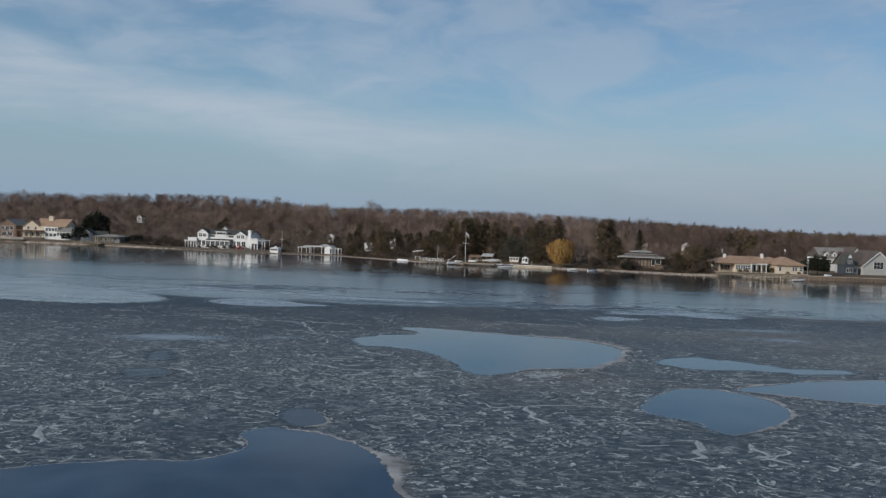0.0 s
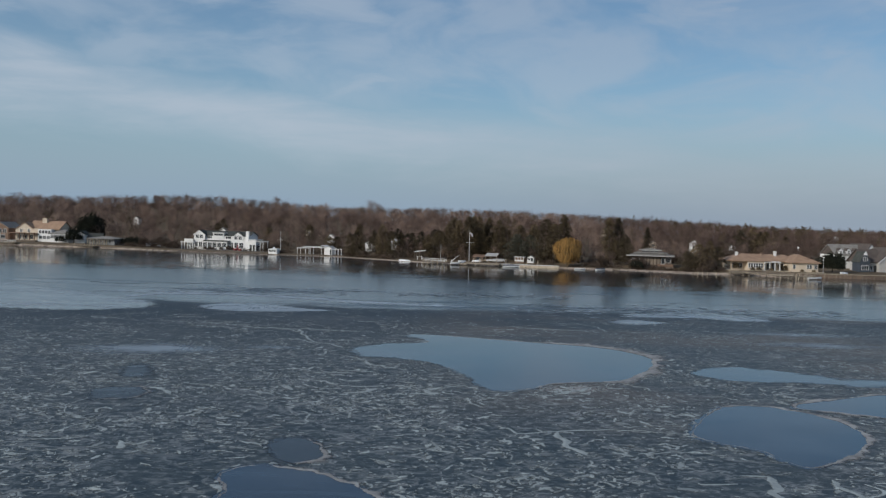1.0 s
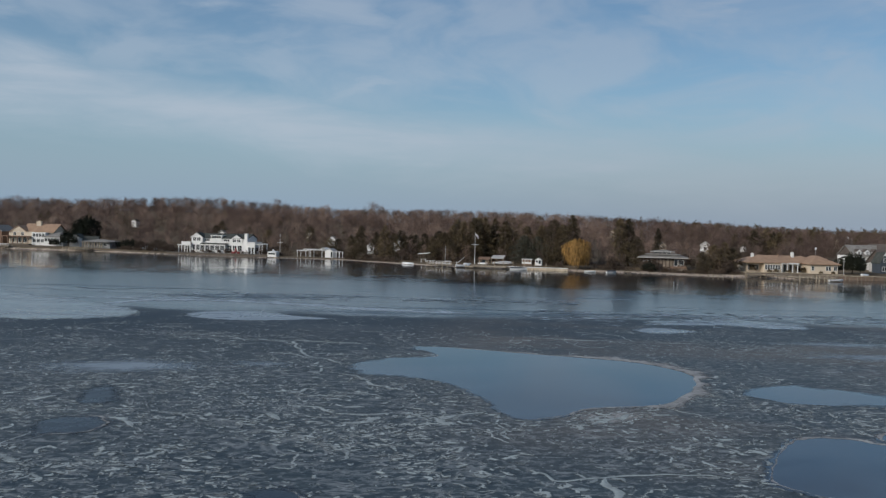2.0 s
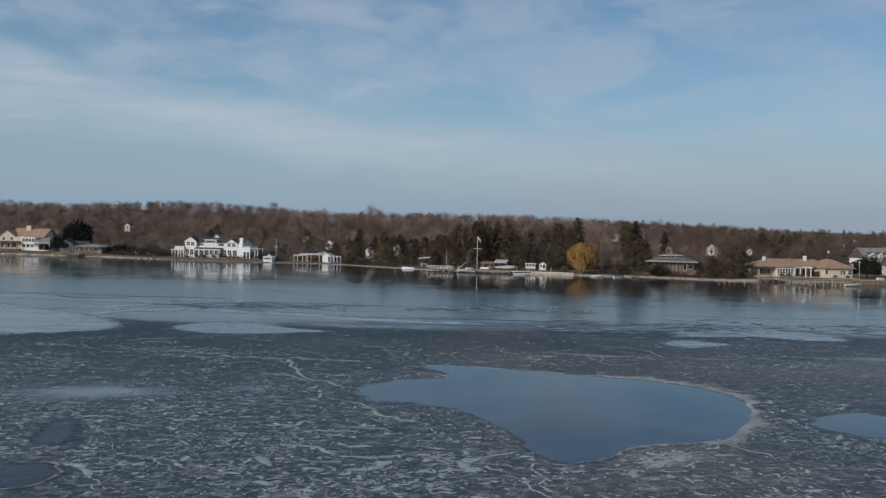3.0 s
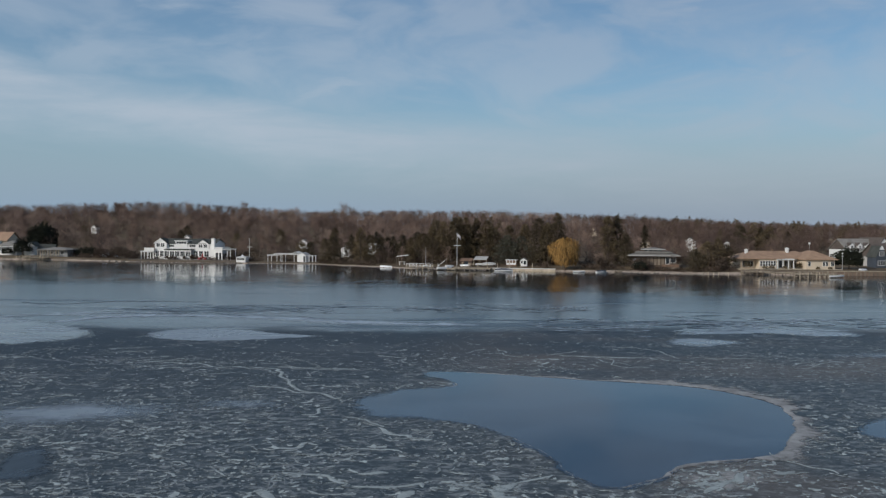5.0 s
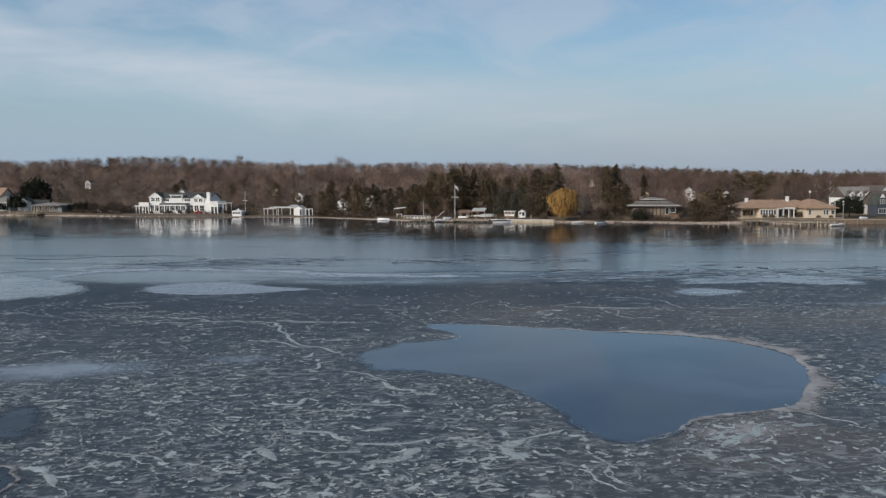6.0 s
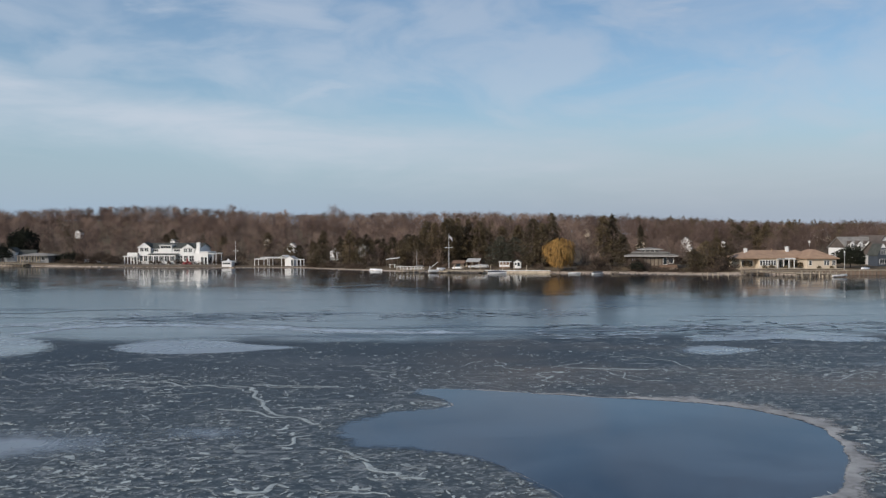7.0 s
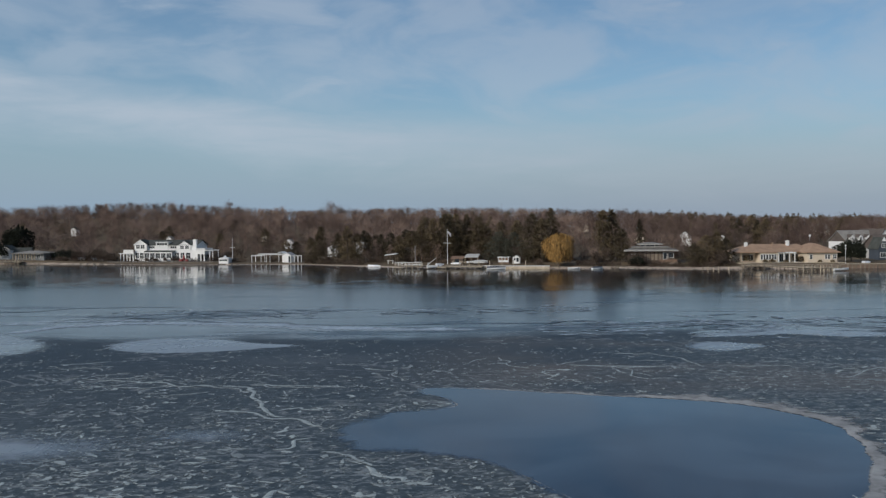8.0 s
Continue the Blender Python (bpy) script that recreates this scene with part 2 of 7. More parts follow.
    rings = n.noise(n.mapping(place, (0.35, 1.0, 1.0), (0, 0, 8), (4, 1, 0)), 0.07, 5, 0.6, 2.2)
    rings = n.ramp(n.math("ABSOLUTE", n.math("SUBTRACT", rings, 0.5)), 0.004, 0.02, 1.0, 0.0)
    near = n.ramp(split.outputs["Y"], 135.0, 190.0, 1.0, 0.2)
    pale = n.math("MULTIPLY", n.math("MAXIMUM", n.ramp(lines, 0.51, 0.66), n.math("MULTIPLY", rings, 0.6)), near)
    dark = n.math("MULTIPLY", n.ramp(lines, 0.46, 0.34), near)
    tone2 = n.mix(n.ramp(n.noise(place, 0.03, 4, 0.6), 0.35, 0.65), (0.016, 0.032, 0.052), (0.028, 0.048, 0.072))
    tone2 = n.mix(n.math("MULTIPLY", pale, 0.68), tone2, (0.24, 0.28, 0.32))
    n.link(tone2, thin.inputs["Base Color"])
    n.link(n.math("ADD", n.math("MULTIPLY", dark, 0.15), 0.17), thin.inputs["Roughness"])
    cover = n.tree.nodes.new("ShaderNodeAttribute")
    cover.attribute_name = "thinning"
    rag = n.noise(n.mapping(place, (0.25, 1.0, 1.0), (0, 0, -5)), 0.2, 6, 0.65, 0.8)
    turn = n.ramp(n.math("ADD", n.math("MULTIPLY", cover.outputs["Fac"], 1.6), rag), 0.95, 1.5)
    both = n.tree.nodes.new("ShaderNodeMixShader")
    n.link(turn, both.inputs[0])
    n.link(shader.outputs[0], both.inputs[1])
    n.link(thin.outputs[0], both.inputs[2])
    end = n.tree.nodes.new("ShaderNodeOutputMaterial")
    n.link(thin_out(n, both, n.mapping(place, (0.3, 1.0, 1.0)), 0.16), end.inputs[0])
    return mat


M_WATER = water_material("bay_water", (0.012, 0.016, 0.020), 0.11, 0.004, 0.7, specular=0.48)
M_POND = water_material("melt_pond", (0.004, 0.0155, 0.038), 0.10, 0.0, 1.0, 0.8, (0.062, 0.098, 0.142), soft=True, streak=0.5, specular=0.42)
M_DEEP = water_material("thinly_frozen_pond", (0.016, 0.026, 0.040), 0.3, 0.0, 1.0, 0.3, (0.10, 0.12, 0.14), soft=True, specular=0.3)
# the pale base colours below stand in for low sky mirrored by smooth ice
M_GLAZE = water_material("glazed_ice", (0.095, 0.115, 0.13), 0.22, 0.0, 1.0, 0.6, (0.31, 0.355, 0.40), soft=True)
M_SKYPALE = water_material("sky_pale_ice", (0.165, 0.198, 0.235), 0.3, 0.0, 1.0, 0.5, (0.34, 0.392, 0.45), soft=0.15)
M_ICE = ice_material()
M_RIM = material("frozen_slush", (0.325, 0.325, 0.322), 0.75, grain=0.5, size=2.0, bump=0.05, soft=True)
M_SLUSH = material("frozen_slush_flakes", (0.332, 0.382, 0.398), 0.75, grain=0.3, size=0.8, per="island", specular=0.3, soft=3.5)
M_LAND = bpy.data.materials.new("winter_ground")
M_LAND.use_nodes = True
M_TWIG = material("bare_twigs", (0.186, 0.136, 0.116), 0.9, grain=0.3, size=30.0, second=(0.250, 0.187, 0.160), per="tree", specular=0.1)
M_BARK = material("grey_bark", (0.13, 0.105, 0.085), 0.9, grain=0.4, size=1.0, specular=0.1)
M_NEEDLE = material("evergreen_needles", (0.118, 0.098, 0.066), 0.8, grain=0.35, size=6.0, second=(0.19, 0.156, 0.108), per="conifer", specular=0.15)
M_GREYNEEDLE = material("grey_green_needles", (0.135, 0.135, 0.105), 0.8, grain=0.35, size=3.0, per="island", specular=0.15)
M_WILLOW = material("golden_willow_twigs", (0.36, 0.215, 0.075), 0.8, grain=0.3, size=2.0, per="island", specular=0.15)
M_WHITE = material("white_paint", (0.72, 0.72, 0.71), 0.5, grain=0.08, size=2.5)
M_CREAM = material("cream_render", (0.60, 0.51, 0.40), 0.8, grain=0.12, size=3.0)
M_TANROOF = material("tan_roof_tiles", (0.36, 0.235, 0.155), 0.85, grain=0.25, size=1.6, bump=0.03)
M_DARKROOF = material("dark_shingles", (0.075, 0.08, 0.074), 0.95, grain=0.3, size=1.4, bump=0.02, specular=0.15)
M_GREYROOF = material("weathered_shingles", (0.25, 0.235, 0.215), 0.9, grain=0.3, size=1.4, bump=0.02)
M_GREYWALL = material("grey_cedar_shingles", (0.22, 0.225, 0.23), 0.85, grain=0.25, size=1.2)
M_BROWNWALL = material("brown_timber_wall", (0.20, 0.125, 0.085), 0.8, grain=0.3, size=1.5)
M_GLASS = material("dark_window_glass", (0.02, 0.025, 0.03), 0.08, grain=0.0, specular=0.6)
M_WOOD = material("weathered_dock_timber", (0.21, 0.175, 0.14), 0.85, grain=0.35, size=0.9, per="object")
M_PALEWOOD = material("bleached_timber", (0.42, 0.36, 0.28), 0.85, grain=0.3, size=0.9, per="object")
M_STONE = material("shore_rock", (0.15, 0.13, 0.115), 0.9, grain=0.4, size=0.6, per="object", bump=0.04)
M_BRICKRED = material("rust_red_canvas", (0.27, 0.045, 0.045), 0.7, grain=0.2, size=0.8)
M_METAL = material("galvanised_metal", (0.5, 0.5, 0.5), 0.45, metal=0.6, grain=0.15, size=0.5)
M_HULL = material("white_gelcoat", (0.74, 0.75, 0.76), 0.35, grain=0.1, size=1.5)
M_DARKHULL = material("dark_boat_cover", (0.05, 0.055, 0.07), 0.7, grain=0.2, size=1.0)
M_FLAG = material("pale_flag_cloth", (0.55, 0.52, 0.55), 0.8, grain=0.25, size=0.6)
M_DARKLEAF = material("dark_evergreen_leaves", (0.020, 0.024, 0.016), 0.8, grain=0.4, size=3.0, second=(0.038, 0.042, 0.028), per="island", specular=0.15)
M_PALEGREY = material("pale_grey_shingles", (0.46, 0.45, 0.43), 0.8, grain=0.15, size=1.0)
M_SHRUB = material("brown_shrub_leaves", (0.115, 0.086, 0.068), 0.85, grain=0.4, size=2.0, per="island", specular=0.1)

# ---- building blocks ----


class Shape:
    """Vertices and faces of one part."""

    def __init__(self):
        self.v, self.f = [], []

    def add(self, verts, faces):
        k = len(self.v)
        self.v += [tuple(p) for p in verts]
        self.f += [tuple(k + i for i in face) for face in faces]
        return self

    def box(self, x0, x1, y0, y1, z0, z1):
        return self.add([(x0, y0, z0), (x1, y0, z0), (x1, y1, z0), (x0, y1, z0), (x0, y0, z1), (x1, y0, z1), (x1, y1, z1), (x0, y1, z1)],
                        [(3, 2, 1, 0), (4, 5, 6, 7), (0, 1, 5, 4), (1, 2, 6, 5), (2, 3, 7, 6), (3, 0, 4, 7)])

    def rod(self, a, b, ra, rb, sides=6):
        """A tapered rod from a to b."""
        a, b = Vector(a), Vector(b)
        d = (b - a).normalized()
        u = d.orthogonal().normalized()
        v = d.cross(u)
        ring = [(math.cos(2 * math.pi * i / sides), math.sin(2 * math.pi * i / sides)) for i in range(sides)]
        verts = [a + ra * (c * u + s * v) for c, s in ring] + [b + rb * (c * u + s * v) for c, s in ring]
        faces = [(i, (i + 1) % sides, sides + (i + 1) % sides, sides + i) for i in range(sides)]
        return self.add(verts, faces + [tuple(range(sides))[::-1], tuple(range(sides, 2 * sides))])

    def gable(self, x0, x1, y0, y1, z0, z1, over=0.4, thick=0.22, along="x"):
        """A pitched roof slab over a rectangle; the ridge runs along x or y."""
        if along == "x":
            ym, h = (y0 + y1) / 2, (z1 - z0) / ((y1 - y0) / 2)
            a, b, e = y0 - over, y1 + over, z0 - over * h
            prof = [(a, e), (ym, z1), (b, e), (b, e + thick), (ym, z1 + thick * 1.2), (a, e + thick)]
            verts = [(x, y, z) for x in (x0 - over, x1 + over) for y, z in prof]
        else:
            xm, h = (x0 + x1) / 2, (z1 - z0) / ((x1 - x0) / 2)
            a, b, e = x0 - over, x1 + over, z0 - over * h
            prof = [(a, e), (xm, z1), (b, e), (b, e + thick), (xm, z1 + thick * 1.2), (a, e + thick)]
            verts = [(x, y, z) for y in (y1 + over, y0 - over) for x, z in prof]
        faces = [(i, 6 + i, 6 + (i + 1) % 6, (i + 1) % 6) for i in range(6)]
        return self.add(verts, faces + [(0, 1, 4, 5), (1, 2, 3, 4), (11, 10, 7, 6), (10, 9, 8, 7)])

    def hip(self, x0, x1, y0, y1, z0, z1, over=0.6, thick=0.18):
        """A hipped roof with a flat eave of the given thickness."""
        x0, x1, y0, y1 = x0 - over, x1 + over, y0 - over, y1 + over
        run = min(x1 - x0, y1 - y0) / 2
        if x1 - x0 >= y1 - y0:
            r0, r1 = (x0 + run, (y0 + y1) / 2), (x1 - run - 0.001, (y0 + y1) / 2)
        else:
            r0, r1 = ((x0 + x1) / 2, y0 + run), ((x0 + x1) / 2, y1 - run)
        v = [(x0, y0, z0), (x1, y0, z0), (x1, y1, z0), (x0, y1, z0), (x0, y0, z0 + thick), (x1, y0, z0 + thick), (x1, y1, z0 + thick), (x0, y1, z0 + thick), (*r0, z1), (*r1, z1)]
        f = [(3, 2, 1, 0), (0, 1, 5, 4), (1, 2, 6, 5), (2, 3, 7, 6), (3, 0, 4, 7)]
        if x1 - x0 >= y1 - y0:
            f += [(4, 5, 9, 8), (5, 6, 9), (6, 7, 8, 9), (7, 4, 8)]
        else:
            f += [(4, 5, 8), (5, 6, 9, 8), (6, 7, 9), (7, 4, 8, 9)]
        return self.add(v, f)

    def end(self, x, y0, y1, z0, z1, t=0.2):
        """The triangular wall under a roof whose ridge runs along x, at x and t thick."""
        ym = (y0 + y1) / 2
        return self.add([(x, y0, z0), (x, y1, z0), (x, ym, z1), (x + t, y0, z0), (x + t, y1, z0), (x + t, ym, z1)], [(2, 1, 0), (3, 4, 5), (0, 1, 4, 3), (1, 2, 5, 4), (2, 0, 3, 5)])

    def wedge(self, x0, x1, y0, y1, z0, z1):
        """The triangular end of a gable, standing on z0 across x, through y0 to y1."""
        xm = (x0 + x1) / 2
        return self.add([(x0, y0, z0), (x1, y0, z0), (xm, y0, z1), (x0, y1, z0), (x1, y1, z0), (xm, y1, z1)],
                        [(0, 1, 2), (5, 4, 3), (0, 3, 4, 1), (1, 4, 5, 2), (2, 5, 3, 0)])

    def mesh(self, name, mat):
        me = bpy.data.meshes.new(name)
        me.from_pydata(self.v, [], self.f)
        me.materials.append(mat)
        me.update()
        return me


def part(name, shape, mat, parent, label="", at=(0, 0, 0), turn=0.0):
    """Links a shape (or a finished mesh) as one mesh object under a thing or a part."""
    me = shape.mesh(name, mat) if isinstance(shape, Shape) else shape
    ob = new(name, me)
    ob.parent = parent
    if at != (0, 0, 0) or turn:
        ob.matrix_local = pose(*at, 0, 0, turn)
    return tagged(ob, label)


def thing(name, x, y, z, turn, label, category, group="", kind=""):
    """An Empty at the base of a thing, which its parts hang under."""
    ob = new(name)
    ob.empty_display_size = 0.5
    ob.matrix_world = pose(x, y, z, 0, 0, turn)
    return tagged(ob, label, category, group, kind)


def solid(name, shape, mat, x, y, z, turn, label, category, group="", kind=""):
    """A thing that is one mesh."""
    ob = new(name, shape.mesh(name, mat))
    ob.matrix_world = pose(x, y, z, 0, 0, turn)
    return tagged(ob, label, category, group, kind)


# ---- the lie of the land ----
SHORE_X = [-900, -600, -260, -175, -130, -98, -68, -38, -28, -7, 3, 17, 32, 58, 70, 85, 116, 150, 300, 600, 900]
SHORE_Y = [500, 440, 366, 338, 330, 315.5, 307, 300, 290, 271, 264, 261, 257, 248, 242, 243, 240, 238, 225, 205, 190]


def shore(x):
    return np.interp(x, SHORE_X, SHORE_Y)


def height(x, y, only_beach=False):
    """The ground's height: a short beach, a low bank, and a wooded hill that is higher to the west."""
    d = y - shore(x)
    bank = np.interp(x, [-180, -140, -100, -40, 0, 50, 80, 130], [1.6, 1.2, 0.55, 0.5, 0.7, 1.2, 1.3, 1.1])
    beach = np.interp(x, [-180, -100, -60, -30, -8, 10, 40, 55, 70, 78, 84, 150], [1.2, 1.2, 1.5, 6.0, 6.0, 3.0, 4.0, 6.5, 8.0, 6.0, 1.5, 1.5])
    u = np.clip(d / (2.2 * beach), 0, 1)
    if only_beach:
        return np.clip(1.25 - d / (1.15 * beach), 0, 1)
    z = np.where(d > 0, bank * (0.9 * u + 0.1 * u * u) - 0.06, np.interp(d, [-60, -8, 0], [-3.0, -1.0, -0.06]))
    ridge = np.interp(x, [-500, -200, -60, 60, 160, 260, 600], [21.0, 19.4, 14.8, 12.4, 7.2, 5.0, 4])
    s = np.clip((d - 18) / 290, 0, 1)
    s = 0.65 * s + 0.35 * s * s * (3 - 2 * s)
    roll = 0.9 * np.sin(x * 0.031 + 1.0) * np.sin(y * 0.023) + 0.6 * np.sin(x * 0.071) * np.cos(y * 0.047)
    far = np.clip((d - 330) / 600, 0, 1)
    return z + s * (ridge + roll) - far * far * ridge * 0.8


def mesh_of(name, verts, faces, mat, smooth=False):
    """A mesh from arrays of vertices and of triangles or quads."""
    me = bpy.data.meshes.new(name)
    verts, faces = np.asarray(verts, np.float32), np.asarray(faces, np.int32)
    me.vertices.add(len(verts))
    me.vertices.foreach_set("co", verts.ravel())
    me.loops.add(faces.size)
    me.loops.foreach_set("vertex_index", faces.ravel())
    me.polygons.add(len(faces))
    me.polygons.foreach_set("loop_start", np.arange(len(faces), dtype=np.int32) * faces.shape[1])
    if smooth:
        me.polygons.foreach_set("use_smooth", np.ones(len(faces), bool))
    me.update(calc_edges=True)
    me.materials.append(mat)
    return me


def grid(name, xs, ys, mat, f):
    gx, gy = np.meshgrid(xs, ys)
    z = f(gx, gy)
    k = np.arange(gx.size).reshape(gx.shape)
    quads = np.stack([k[:-1, :-1], k[:-1, 1:], k[1:, 1:], k[1:, :-1]], -1).reshape(-1, 4)
    return mesh_of(name, np.stack([gx, gy, z], -1).reshape(-1, 3), quads, mat, True)


xs = np.r_[np.linspace(-3000, -420, 18), np.linspace(-400, 400, 321), np.linspace(420, 3000, 18)]
ys = np.r_[np.linspace(-600, 150, 6), np.linspace(180, 380, 161), np.linspace(385, 760, 76), np.linspace(800, 3500, 20)]


def land_material():
    """Leaf litter and dry grass, giving way to damp sand on the beach."""
    n = Nodes(M_LAND.node_tree)
    shader = n.tree.nodes.new("ShaderNodeBsdfPrincipled")
    shader.inputs["Roughness"].default_value = 0.95
    shader.inputs["Specular IOR Level"].default_value = 0.15
    place = n.tree.nodes.new("ShaderNodeTexCoord").outputs["Object"]
    split = n.tree.nodes.new("ShaderNodeSeparateXYZ")
    n.link(place, split.inputs[0])
    litter = n.mix(n.ramp(n.noise(place, 0.12, 5, 0.6), 0.3, 0.7), (0.075, 0.056, 0.040), (0.15, 0.115, 0.075))
    litter = n.mix(n.math("MULTIPLY", n.noise(place, 1.3, 4, 0.7), 0.5), litter, (0.20, 0.15, 0.095))
    sand = n.mix(n.ramp(n.noise(place, 0.35, 5, 0.6), 0.3, 0.7), (0.33, 0.265, 0.215), (0.56, 0.46, 0.37))
    shelf = n.tree.nodes.new("ShaderNodeAttribute")
    shelf.attribute_name = "beach"
    level = n.math("ADD", shelf.outputs["Fac"], n.math("MULTIPLY", n.noise(place, 0.3, 5, 0.65), 0.6))
    n.link(n.mix(n.ramp(level, 0.62, 0.85), litter, sand), shader.inputs["Base Color"])
    b = n.tree.nodes.new("ShaderNodeBump")
    b.inputs["Strength"].default_value, b.inputs["Distance"].default_value = 0.6, 0.1
    n.link(n.noise(place, 2.0, 4, 0.7), b.inputs["Height"])
    n.link(b.outputs[0], shader.inputs["Normal"])
    end = n.tree.nodes.new("ShaderNodeOutputMaterial")
    n.link(shader.outputs[0], end.inputs[0])


land_material()
land = grid("ground", xs, ys, M_LAND, height)
land.attributes.new("beach", "FLOAT", "POINT").data.foreach_set("value", height(*np.meshgrid(xs, ys), True).ravel().astype(np.float32))
ground = tagged(new("ground", land), "brown leaf-littered winter ground rising to a wooded hill", "ground", kind="structure")
water = solid("water", Shape().add([(-4500, -4500, 0), (4500, -4500, 0), (4500, 4500, 0), (-4500, 4500, 0)], [(0, 1, 2, 3)]), M_WATER, 0, 0, 0, 0,
              "still dark bay water skinned with clear ice", "water", kind="structure")


def smooth_ring(points, n, wobble, seed):
    """A closed, smooth outline through a few plan points, with small irregular scallops."""
    p = np.array(points, float)
    k = len(p)
    out = []
    for i in range(n):
        s = i / n * k
        j, u = int(s) % k, s - int(s)
        a, b, c, d = p[(j - 1) % k], p[j], p[(j + 1) % k], p[(j + 2) % k]
        q = 0.5 * (2 * b + (c - a) * u + (2 * a - 5 * b + 4 * c - d) * u * u + (3 * b - a - 3 * c + d) * u ** 3)
        out.append(q)
    out = np.array(out)
    step = np.roll(out, -1, 0) - np.roll(out, 1, 0)
    side = np.stack([step[:, 1], -step[:, 0]], -1) / (np.linalg.norm(step, axis=1)[:, None] + 1e-9)
    amount = [noise.fractal(Vector((x * 0.8 + seed, y * 0.8, seed * 1.7)), 0.8, 2.0, 4) for x, y in out]
    return out + side * (np.array(amount) * wobble)[:, None]


def pool_shape(ring, z):
    s = Shape()
    s.v = [(x, y, z) for x, y in ring]
    s.f = [tuple(range(len(ring)))]
    return s


def area_sign(ring):
    x, y = ring[:, 0], ring[:, 1]
    return np.sign((x * np.roll(y, -1) - y * np.roll(x, -1)).sum())


def covered(me, values):
    """Stores how fully a thin layer covers each vertex."""
    layer = me.attributes.new("cover", "FLOAT", "POINT")
    layer.data.foreach_set("value", np.asarray(values, np.float32))
    return me


def outward(ring):
    step = np.roll(ring, -2, 0) - np.roll(ring, 2, 0)
    return np.stack([step[:, 1], -step[:, 0]], -1) / (np.linalg.norm(step, axis=1)[:, None] + 1e-9)


def pool_sheet(ring, soft, z, mat, full, cell=0.3):
    """A fine flat net over a pool, whose cover rises from nothing at the bank to full over the bank's softness."""
    (x0, y0), (x1, y1) = ring.min(0) - 0.8, ring.max(0) + 0.8
    gx, gy = np.meshgrid(np.arange(x0, x1, cell), np.arange(y0, y1, cell))
    x, y = gx.ravel(), gy.ravel()
    away, bank = np.full(x.shape, 1e9), np.zeros(x.shape)
    odd = np.zeros(x.shape, bool)
    for (xa, ya), (xb, yb), w_ in zip(ring, np.roll(ring, -1, 0), soft):
        d = np.hypot(x - xa, y - ya)
        bank = np.where(d < away, w_, bank)
        away = np.minimum(away, d)
        odd ^= ((ya > y) != (yb > y)) & (x < (xb - xa) * (y - ya) / (yb - ya + 1e-12) + xa)
    deep = np.where(odd, away, -away)
    out_ = 0.5 * np.minimum(bank, 1.0)
    cover = full * np.clip((deep + out_) / (0.5 * bank + out_), 0, 1)
    k = np.arange(x.size).reshape(gx.shape)
    quads = np.stack([k[:-1, :-1], k[:-1, 1:], k[1:, 1:], k[1:, :-1]], -1).reshape(-1, 4)
    quads = quads[(cover[quads] > 0).any(1)]
    used, quads = np.unique(quads, return_inverse=True)
    verts = np.stack([x, y, np.full(x.shape, z)], -1)[used]
    return covered(mesh_of("pool_surface", verts, quads.reshape(-1, 4), mat), cover[used])


POOL_RINGS = []


def pool(name, points, label, mat=None, z=0.03, wobble=0.2, rim=0.0, seed=1.0, n=220, rim_at=None, fade=0.5, feather=0.0, full=1.0):
    """A pool of clear refrozen water let into the ice, thin at its edge, with a low broken lip of slush where it has one."""
    ring = smooth_ring(points, n, wobble, seed)
    if area_sign(ring) < 0:
        ring = ring[::-1]
    side, k, mid = outward(ring), len(ring), ring.mean(0)
    if mat in (None, M_DEEP) or feather == 0:
        POOL_RINGS.append(ring)
    ob = thing(name, 0, 0, 0, 0, label, "melt pool", "melt pools in the ice", "structure")
    s = Shape()
    soft = np.array([fade(x - mid[0], y - mid[1]) if callable(fade) else fade for x, y in ring])[:, None]
    if feather:   # a patch that thins out a long way towards its edge
        outer, inner = mid + (ring - mid) * (1 + feather * 0.35), mid + (ring - mid) * (1 - feather)
        s.v = [(x, y, z) for x, y in outer] + [(x, y, z) for x, y in inner]
        s.f = [(i, (i + 1) % k, k + (i + 1) % k, k + i) for i in range(k)] + [tuple(range(k, 2 * k))]
        surface = covered(s.mesh("pool_surface", mat or M_POND), [0.0] * k + [full] * k)
    else:
        surface = pool_sheet(ring, soft[:, 0], z, mat or M_POND, full)
    part("pool_surface", surface, None, ob)
    if rim:
        rows, cover = [], []
        for i in range(k):
            x, y = ring[i]
            wide = rim * max(0.05, 0.62 + 0.7 * noise.fractal(Vector((x * 0.3 + seed * 3, y * 0.3, 5.0)), 0.9, 2.0, 4))
            if rim_at:
                wide *= rim_at(x - mid[0], y - mid[1])
            base = ring[i] - side[i] * 0.1
            for u, h_, c in ((0.0, 0.004, 0.1), (0.15, 0.04, 1.0), (0.45, 0.055, 0.85), (0.8, 0.03, 0.35), (1.25, 0.006, 0.0)):
                rows.append((*(base + side[i] * wide * u), z + h_ * min(1, wide)))
                cover.append(c * 0.52 * min(1.0, 0.5 + wide))
        s = Shape()
        s.v = rows
        s.f = [(5 * i + j, 5 * i + j + 1, 5 * ((i + 1) % k) + j + 1, 5 * ((i + 1) % k) + j) for i in range(k) for j in range(4)]
        part("slush_rim", covered(s.mesh("slush_rim", M_RIM), cover), None, ob, "pale frozen slush rim")
    return ob


